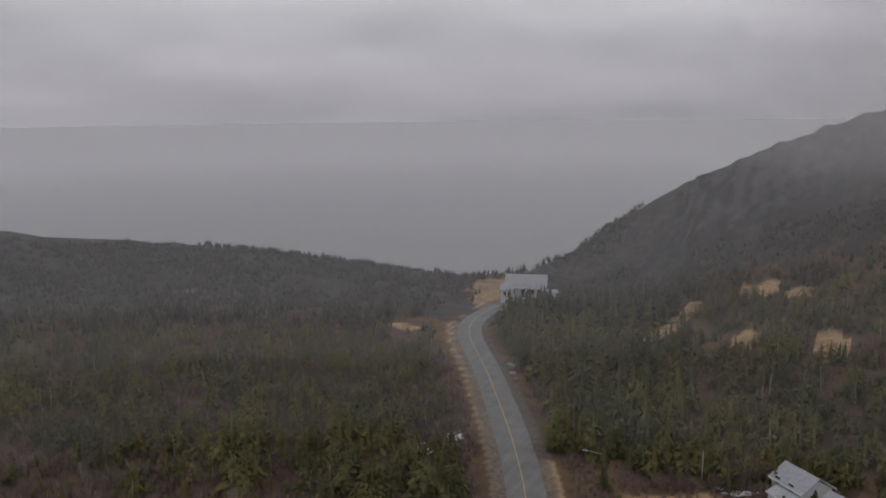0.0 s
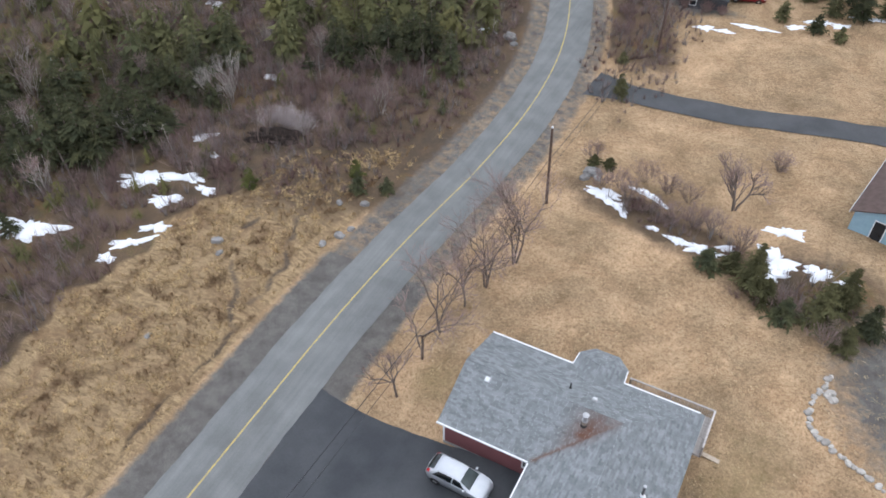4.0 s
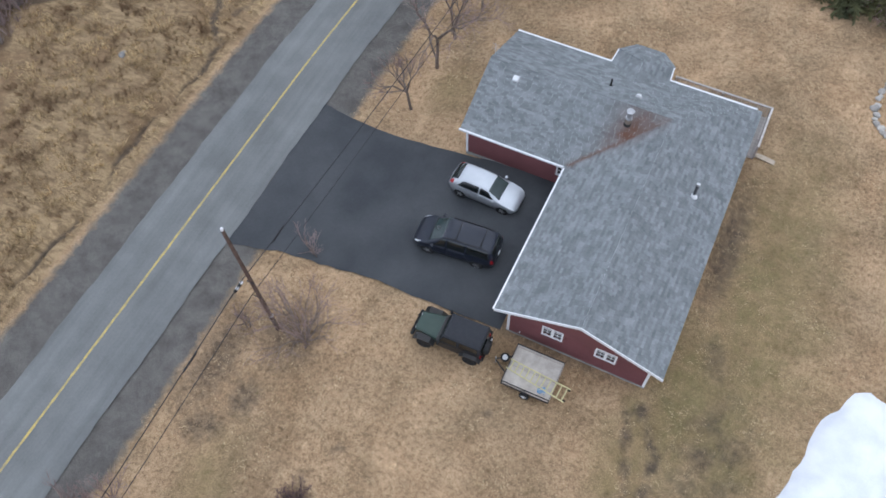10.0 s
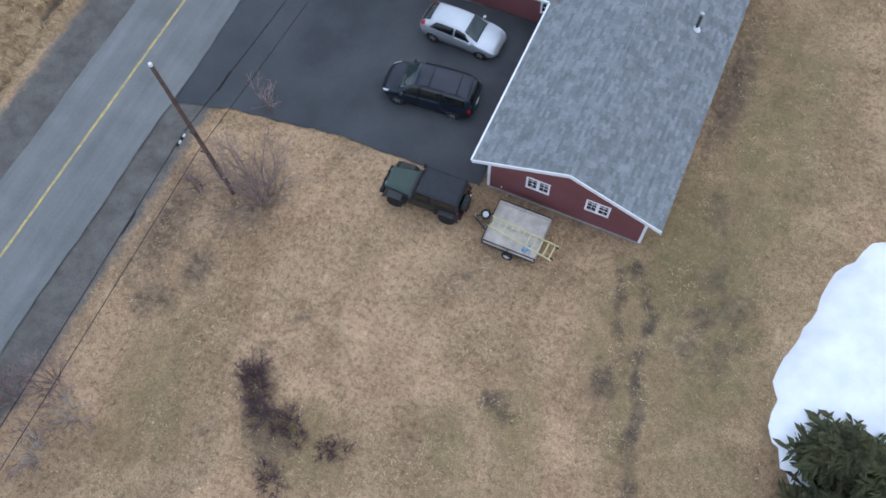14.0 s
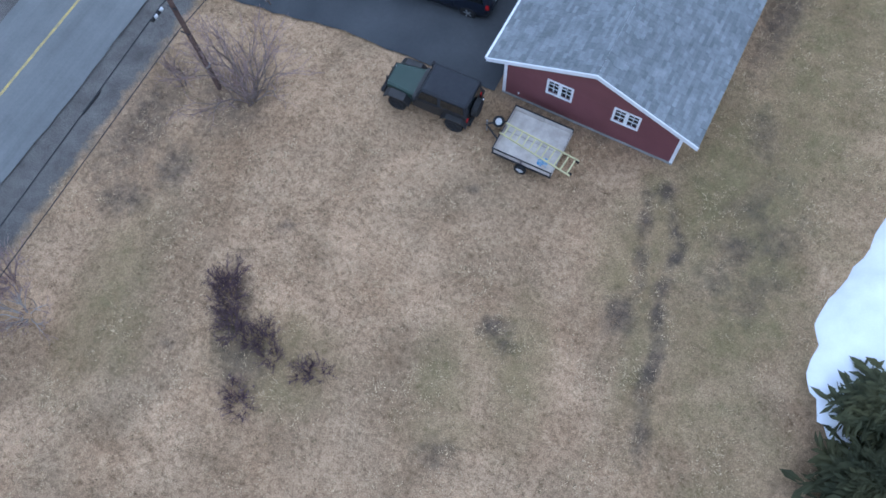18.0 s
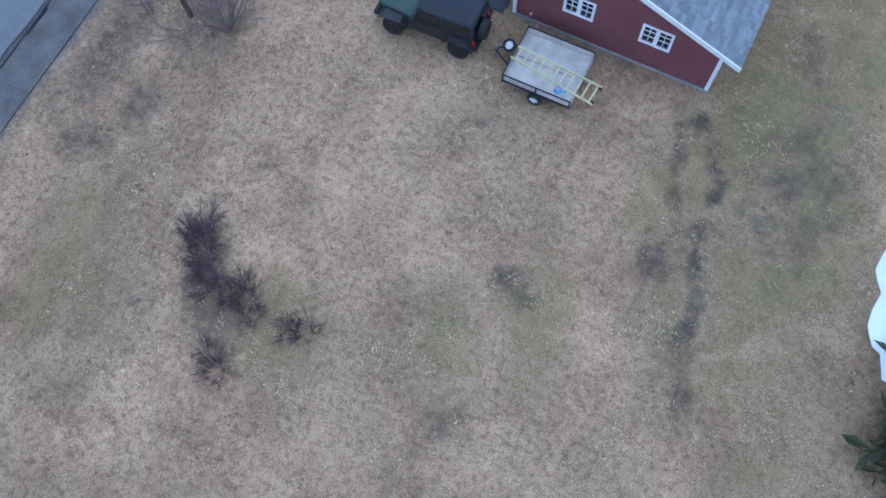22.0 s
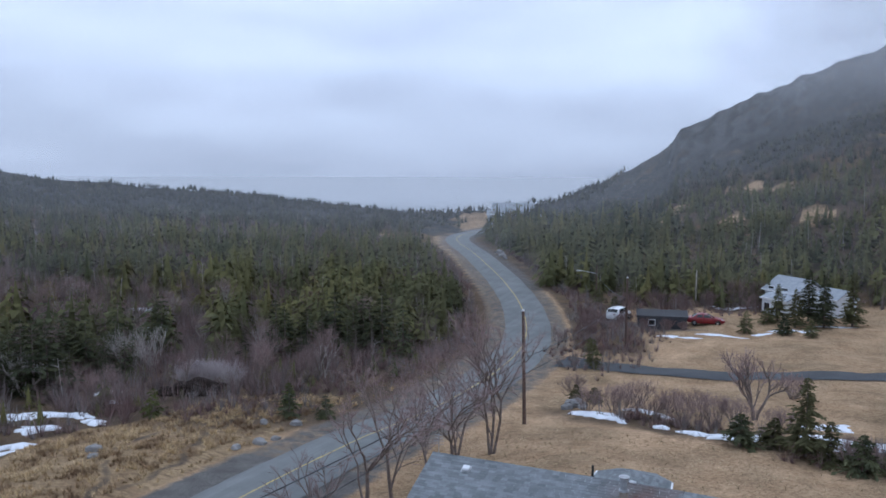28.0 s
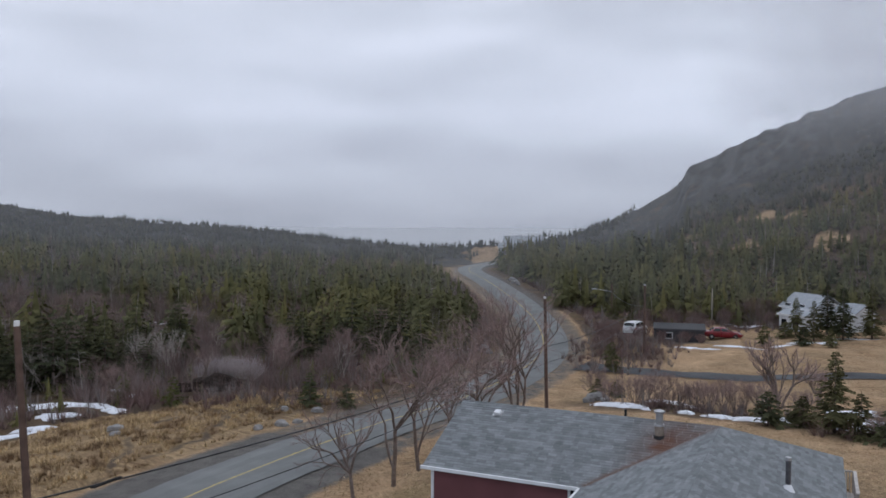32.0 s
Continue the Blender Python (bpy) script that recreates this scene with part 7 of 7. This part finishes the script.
snow_patch(17.35, -1.5, 2.75, 6.0, -0.24, 1.0, 300, "large rounded pile of old ploughed snow on the lawn", rough=0.13)
for n_, (x, y, rx, ry, t) in enumerate(((-6.3, 39.7, 1.9, 0.75, -0.4), (-4.3, 38.2, 1.1, 0.5, -0.7), (-2.5, 41.2, 1.5, 0.55, -0.4), (-0.9, 36.7, 0.45, 0.3, 0), (1.3, 36.1, 0.9, 0.45, -0.5), (3.4, 35.8, 1.7, 0.6, 0.1), (5.2, 37.0, 0.8, 0.35, 0.3), (9.3, 41.4, 1.3, 0.8, 0.3), (9.2, 37.2, 1.4, 1.5, 0.3), (9.0, 35.2, 1.2, 0.7, 0.2), (12.4, 37.2, 1.2, 0.8, 0.6), (14.6, 36.6, 1.0, 0.6, 0.2),
                                        (-49.4, 12.6, 2.6, 1.5, 0.5), (-44.6, 23.0, 3.0, 1.1, 0.35), (-41.6, 24.6, 1.6, 0.7, 0.2), (-41.3, 21.2, 1.5, 0.7, 0.3), (-38.8, 24.0, 1.0, 0.5, 0.2), (-39.5, 18.0, 1.2, 0.6, 0.6), (-40.2, 15.6, 1.5, 0.6, 0.7), (-40.6, 13.2, 0.8, 0.5, 0.4), (-41.8, 28.5, 0.7, 0.4, 0), (-44.5, 30.5, 1.2, 0.5, 0.6),
                                        (-6.2, 74.6, 1.1, 0.9, 0.1), (-4.0, 75.0, 1.2, 0.7, 0.3), (-0.9, 77.2, 1.9, 0.9, 0.2), (3.4, 79.4, 1.3, 0.8, 0.1), (5.6, 81.2, 1.4, 1.0, 0.4), (7.9, 81.2, 1.2, 0.8, 0.1), (11.1, 84.0, 1.6, 1.0, 0.1), (-2.0, 96.5, 2.2, 0.7, 0), (0.6, 97.2, 1.2, 0.5, 0.2), (-87.5, 47.3, 1.4, 0.6, 0), (-84.3, 46.6, 1.2, 0.5, 0.3), (-66.5, 57.2, 1.2, 0.8, 0.2), (-60.1, 51.7, 0.9, 0.7, 0), (-52.4, 63.0, 0.9, 1.6, 0), (-60.5, 42.7, 0.9, 0.7, 0), (-45.0, 42.4, 0.7, 0.6, 0), (-45.9, 90.5, 1.4, 2.6, 0.2), (-43.0, 96.0, 1.2, 1.6, 0), (-28.9, 62.3, 1.3, 0.6, 0.3), (-72.0, 42.0, 1.0, 0.5, 0.3), (-67.0, 33.0, 0.9, 0.5, 0))):
    snow_patch(x, y, rx, ry * (0.6 if 70 < y < 90 else 1), t, 0.06 if y > 70 else 0.2, 310 + n_, "thin ragged patch of melting snow among scrub", rough=0.55)

# ---- poles and cables ----
def pole(x, y, z0, z1, r, label, lean=(0, 0), cap=True, material=M_POLE):
    p = thing("utility_pole", pose(x, y, z0), label, "pole")
    part("shaft", tube(bmesh.new(), (0, 0, -0.3), (lean[0], lean[1], z1 - z0), r, r * 0.72, 14), material, p)
    if cap:
        part("cap", tube(bmesh.new(), (lean[0], lean[1], z1 - z0), (lean[0], lean[1], z1 - z0 + 0.14), r * 0.66, r * 0.6, 14), M_TRIM, p, "white band at the top")
    return p


p1 = pole(-11.1, -4.65, -1.15, 8.85, 0.115, "tall brown wooden utility pole with a white cap", (-0.42, -0.2))
for z in (5.4, 3.9):
    part("bracket", boxed(-0.42, -0.2, z - 0.025, 0.0, -0.15, z + 0.025), M_TAR, p1)
part("steel_strap", tube(bmesh.new(), (-0.05, -0.02, 1.6), (-0.053, -0.022, 1.72), 0.12, 0.12, 14), M_METAL, p1)
p2 = pole(-10.5, 36.6, -2.45, 6.05, 0.14, "brown wooden utility pole beside the road", (-0.2, -0.05))
p3 = pole(-9.35, 66.4, -1.9, 4.9, 0.13, "brown wooden utility pole in the field", cap=True)
p4 = pole(-18.6, 91.8, land1(-18.6, 91.8), 3.0, 0.12, "wooden street lamp pole by the road", cap=False)
arm = tube(bmesh.new(), (0, 0, 1.95 - land1(-18.6, 91.8)), (-2.0, -0.3, 2.25 - land1(-18.6, 91.8)), 0.04, 0.03, 8)
part("lamp_arm", arm, M_METAL, p4)
part("lamp_head", boxed(-2.75, -0.45, 2.18 - land1(-18.6, 91.8), -1.95, -0.2, 2.32 - land1(-18.6, 91.8), bevel=0.05), M_METAL, p4, "grey street lamp head")
p5 = pole(-6.2, 98.0, land1(-6.2, 98), 2.4, 0.10, "pale grey weathered pole at the wood's edge", cap=False, material=M_TWIG_PALE)
p6 = pole(-60.6, 163, land1(-60.6, 163), land1(-60.6, 163) + 5.2, 0.12, "wooden pole with street lamp at the bend", cap=False)
part("lamp_arm", tube(bmesh.new(), (0, 0, 4.9), (-1.9, -0.4, 5.15), 0.045, 0.035, 8), M_METAL, p6)
part("lamp_head", boxed(-2.6, -0.55, 5.08, -1.85, -0.28, 5.22, bevel=0.05), M_METAL, p6)


def cable(name, pts, r, label, sag=0.5):
    V, F = [], []
    for a, b in zip(pts, pts[1:]):
        a, b = np.array(a, float), np.array(b, float)
        n = 14
        prev = a
        for k in range(1, n + 1):
            u = k / n
            q = a + (b - a) * u - np.array((0, 0, sag * 4 * u * (1 - u)))
            limb(V, F, prev, q, r, r, 6)
            prev = q
    ob = link_mesh(name, V, F, M_TAR)
    return tagged(ob, label, "cable")


c1 = cable("power_cable", [(-11.0, -60, 4.2), (-11.75, -4.9, 4.25), (-10.75, 36.6, 2.6), (-9.5, 66.4, 2.8), (-18.6, 91.7, 1.9)], 0.026, "thick black cable strung between the poles", 0.55)
c2 = cable("phone_cable", [(-11.0, -60, 2.9), (-11.6, -4.9, 2.75), (-10.75, 36.6, 1.4), (-9.5, 66.4, 1.6)], 0.02, "thin black cable strung below the power line", 0.45)
for y, l, r in ((-9.4, 0.9, 0.05), (-1.9, 0.9, 0.05)):
    s = thing("cable_splice", pose(0, 0, 0), "black splice sleeve on the cable", "cable splice", group="cable splices")
    xx = np.interp(y, [-60, -4.9, 36.6], [-11.0, -11.75, -10.75])
    u = (y + 60) / 55.1 if y < -4.9 else (y + 4.9) / 41.5
    zz = (4.2 if y < -4.9 else 4.25 - 1.65 * u) - 0.55 * 4 * u * (1 - u)
    part("sleeve", tube(bmesh.new(), (xx, y - l / 2, zz), (xx, y + l / 2, zz), r, r, 10), M_BLACK, s)
    for e in (-1, 1):
        part("end_cap", tube(bmesh.new(), (xx, y + e * l / 2, zz), (xx, y + e * (l / 2 + 0.12), zz), r * 0.9, 0.02, 10), M_BLACK, s)
ins = thing("insulators", pose(-11.82, -5.2, 4.02), "black and white insulator cluster beside the pole", "insulator")
for k in range(4):
    part("ring", tube(bmesh.new(), (0, -0.34 + 0.17 * k, 0), (0, -0.2 + 0.17 * k, 0), 0.075, 0.075, 12), M_TRIM if k % 2 else M_BLACK, ins)

# ---- houses and cars beyond the field ----
M_CLAP = mat("white_clapboard", (0.62, 0.64, 0.66), (0.54, 0.56, 0.58), scale=2, rough=0.7, bump=0.15)
M_BROWNROOF = mat("brown_shingles", (0.12, 0.085, 0.075), (0.09, 0.065, 0.058), scale=2, rough=0.95, bump=0.4, fine=0.2)
M_GREYROOF = mat("pale_grey_roofing", (0.38, 0.40, 0.42), (0.3, 0.32, 0.34), scale=2, rough=0.9, bump=0.3, fine=0.12)
M_BLUE = mat("light_blue_clapboard", (0.28, 0.42, 0.5), (0.24, 0.37, 0.45), scale=2, rough=0.7, bump=0.1)
M_DARKSHED = mat("dark_shed_boards", (0.05, 0.05, 0.055), (0.08, 0.08, 0.085), scale=2, rough=0.9, bump=0.2)


def cottage(m, L, W, wall_h, rise, wall_mat, roof_mat, label, windows, over=0.35, category="house", edge=M_TRIM):
    """A gabled house: ridge along x, windows as (side, along, sill, width, height)."""
    c = thing("house", m, label, category)
    h = W / 2
    part("wall", boxed(-L / 2, -h, -1.0, L / 2, -h + 0.2, wall_h), wall_mat, c)
    part("wall", boxed(-L / 2, h - 0.2, -1.0, L / 2, h, wall_h), wall_mat, c)
    for x in (-L / 2, L / 2 - 0.2):
        bm = bmesh.new()
        prism(bm, [(-h + 0.2, -1.0), (h - 0.2, -1.0), (h - 0.2, wall_h), (0, wall_h + rise - 0.25), (-h + 0.2, wall_h)], 0, 0.2)
        bmesh.ops.transform(bm, matrix=Matrix.Translation((x + 0.2, 0, 0)) @ Matrix.Rotation(radians(90), 4, "Z"), verts=bm.verts)
        part("gable_wall", bm, wall_mat, c)
    k = rise / h
    for s in (-1, 1):
        bm = bmesh.new()
        e, t = s * (h + over), 0.12
        pts = [(-L / 2 - over, e, wall_h - over * k), (L / 2 + over, e, wall_h - over * k), (L / 2 + over, 0, wall_h + rise), (-L / 2 - over, 0, wall_h + rise)]
        a = [bm.verts.new(p) for p in pts]
        b = [bm.verts.new((p[0], p[1], p[2] + t)) for p in pts]
        bm.faces.new(a), bm.faces.new(b[::-1])
        for i in range(4):
            bm.faces.new((a[i], a[(i + 1) % 4], b[(i + 1) % 4], b[i]))
        bmesh.ops.recalc_face_normals(bm, faces=bm.faces)
        part("roof", bm, roof_mat, c)
        part("fascia", boxed(-L / 2 - over, min(e, e + s * 0.04), wall_h - over * k - 0.06, L / 2 + over, max(e, e + s * 0.04), wall_h - over * k + 0.16), edge, c)
    for side, u, z, w, hh in windows:
        if side in "SN":
            y = -h if side == "S" else h
            o = -0.02 if side == "S" else 0.02
            fr = part("window", boxed(u - w / 2 - 0.08, min(y, y + 2 * o), z - 0.08, u + w / 2 + 0.08, max(y, y + 2 * o), z + hh + 0.08), M_TRIM, c)
            part("pane", boxed(u - w / 2, min(y + 2 * o, y + 2.6 * o), z, u + w / 2, max(y + 2 * o, y + 2.6 * o), z + hh), M_PANE, fr)
        else:
            x = -L / 2 if side == "W" else L / 2
            o = -0.02 if side == "W" else 0.02
            fr = part("window", boxed(min(x, x + 2 * o), u - w / 2 - 0.08, z - 0.08, max(x, x + 2 * o), u + w / 2 + 0.08, z + hh + 0.08), M_TRIM, c)
            part("pane", boxed(min(x + 2 * o, x + 2.6 * o), u - w / 2, z, max(x + 2 * o, x + 2.6 * o), u + w / 2, z + hh), M_PANE, fr)
    return c


gz = land1(7, 96)
cottage(pose(6.3, 97.2, gz, 0, 0, -45), 5.4, 4.8, 0.6 - gz, 1.5, M_CLAP, M_GREYROOF, "white two-storey clapboard house with grey roof", [("W", -1.0, 2.2, 0.8, 1.0), ("W", 1.0, 2.2, 0.8, 1.0), ("S", -1.6, 2.1, 0.9, 1.0), ("S", 0.8, 2.1, 0.9, 1.0)])
cottage(pose(11.0, 92.4, land1(11, 92.4), 0, 0, -45), 3.4, 3.2, 2.2, 1.0, M_CLAP, M_GREYROOF, "low white wing beside the clapboard house", [("S", 0.0, 0.6, 0.9, 0.9)], over=0.2)
cottage(pose(4.9, 93.5, land1(4.9, 93.5), 0, 0, -45), 4.2, 2.6, 2.0, 0.5, M_CLAP, M_GREYROOF, "long white porch along the clapboard house", [("S", -1.2, 0.4, 0.9, 1.0), ("S", 0.8, 0.1, 0.9, 1.6)], over=0.2)
cottage(pose(18.6, 49.0, land1(16, 48), 0, 0, 78), 11, 7.6, 2.3, 1.6, M_BLUE, M_BROWNROOF, "light blue bungalow with brown roof and white fascia", [("W", -1.5, 0.8, 1.0, 1.1), ("N", -2.5, 0.9, 1.4, 1.0), ("N", 2.0, 0.9, 1.4, 1.0), ("W", 1.6, 0.1, 0.9, 1.9)])
cottage(pose(-8.0, 80.6, land1(-8, 80.6), 0, 0, 12), 5.6, 3.2, 1.4, 0.5, M_DARKSHED, M_TAR, "low black-roofed weathered shed beside the lane", [("S", -1.2, 0.4, 0.7, 0.6)], over=0.15, category="shed", edge=M_DARKSHED)
zp = land1(-61, 176) - 0.2
cottage(pose(-60.5, 177.0, zp, 0, 0, 14), 9.6, 7.0, 2.7, 2.4, M_CLAP, M_GREYROOF, "white bungalow with wide pale grey roof at the pass", [("S", -3.2, 0.9, 1.2, 1.2), ("S", -0.6, 0.1, 1.0, 2.0), ("S", 1.4, 0.9, 1.6, 1.2), ("S", 3.6, 0.9, 1.0, 1.2), ("W", 0, 0.9, 1.2, 1.2)], over=0.5)
cottage(pose(-63.6, 171.6, zp, 0, 0, 14), 3.0, 2.6, 2.6, 0.9, M_CLAP, M_GREYROOF, "white gabled porch in front of the bungalow", [("S", -0.5, 0.9, 0.6, 1.0), ("S", 0.6, 0.1, 0.8, 1.9)], over=0.2, category="porch")
cottage(pose(-53.2, 173.5, land1(-53.2, 173.5), 0, 0, 8), 3.6, 2.8, 1.8, 0.9, M_DECKWOOD, M_GREYROOF, "small grey wooden shed near the bungalow", [("S", 0, 0.5, 0.6, 0.6)], over=0.2, category="shed")
car(pose(-3.3, 83.6, land1(-3.3, 83.6), 0, 0, 12), "dark red saloon car parked by the shed", "car", M_REDCAR,
    [(-2.2, .42, .74, .82, .60, .66, .54), (-2.08, .32, .86, .94, .74, .78, .66), (-1.6, .24, .92, .99, .82, .85, .70), (-1.0, .20, .93, 1.36, .83, .86, .60), (-0.4, .19, .92, 1.42, .83, .86, .60),
     (0.2, .19, .91, 1.38, .83, .86, .60), (1.0, .19, .89, .97, .83, .86, .70), (1.6, .22, .80, .88, .80, .83, .68), (2.05, .28, .67, .75, .70, .74, .58), (2.2, .38, .56, .60, .52, .56, .44)],
    (0.98, 0.24), (-1.58, -1.05), [(-0.3, 0.8, -0.28, 0.3), (-1.25, -0.4, -0.95, -0.38)], [(-0.32, 0.86), (-1.2, -0.36)], (1.32, -1.35), 0.31, (-2.12, -1.95, 3.2, 4.6), (1.8, 2.08))
car(pose(-13.2, 81.0, land1(-13.2, 81), 0, 0, 80), "white sport utility vehicle parked on gravel", "car", M_WHITECAR,
    [(-2.1, .46, .95, 1.08, .70, .78, .60), (-2.02, .40, 1.04, 1.5, .80, .85, .66), (-1.8, .35, 1.06, 1.68, .84, .88, .68), (-0.5, .32, 1.06, 1.74, .86, .90, .68), (0.35, .32, 1.05, 1.70, .86, .90, .68),
     (1.05, .32, 1.02, 1.1, .86, .90, .76), (1.7, .34, .95, 1.02, .83, .87, .74), (2.05, .38, .80, .88, .74, .78, .62), (2.15, .46, .66, .70, .58, .62, .5)],
    (1.02, 0.4), (-2.05, -1.85), [(-0.3, 0.8, -0.28, 0.48), (-1.75, -0.42, -1.7, -0.4)], [(-0.3, 0.86), (-1.2, -0.36)], (1.3, -1.3), 0.36, (-2.06, -1.9, 2.8, 4.4), (1.8, 2.05))
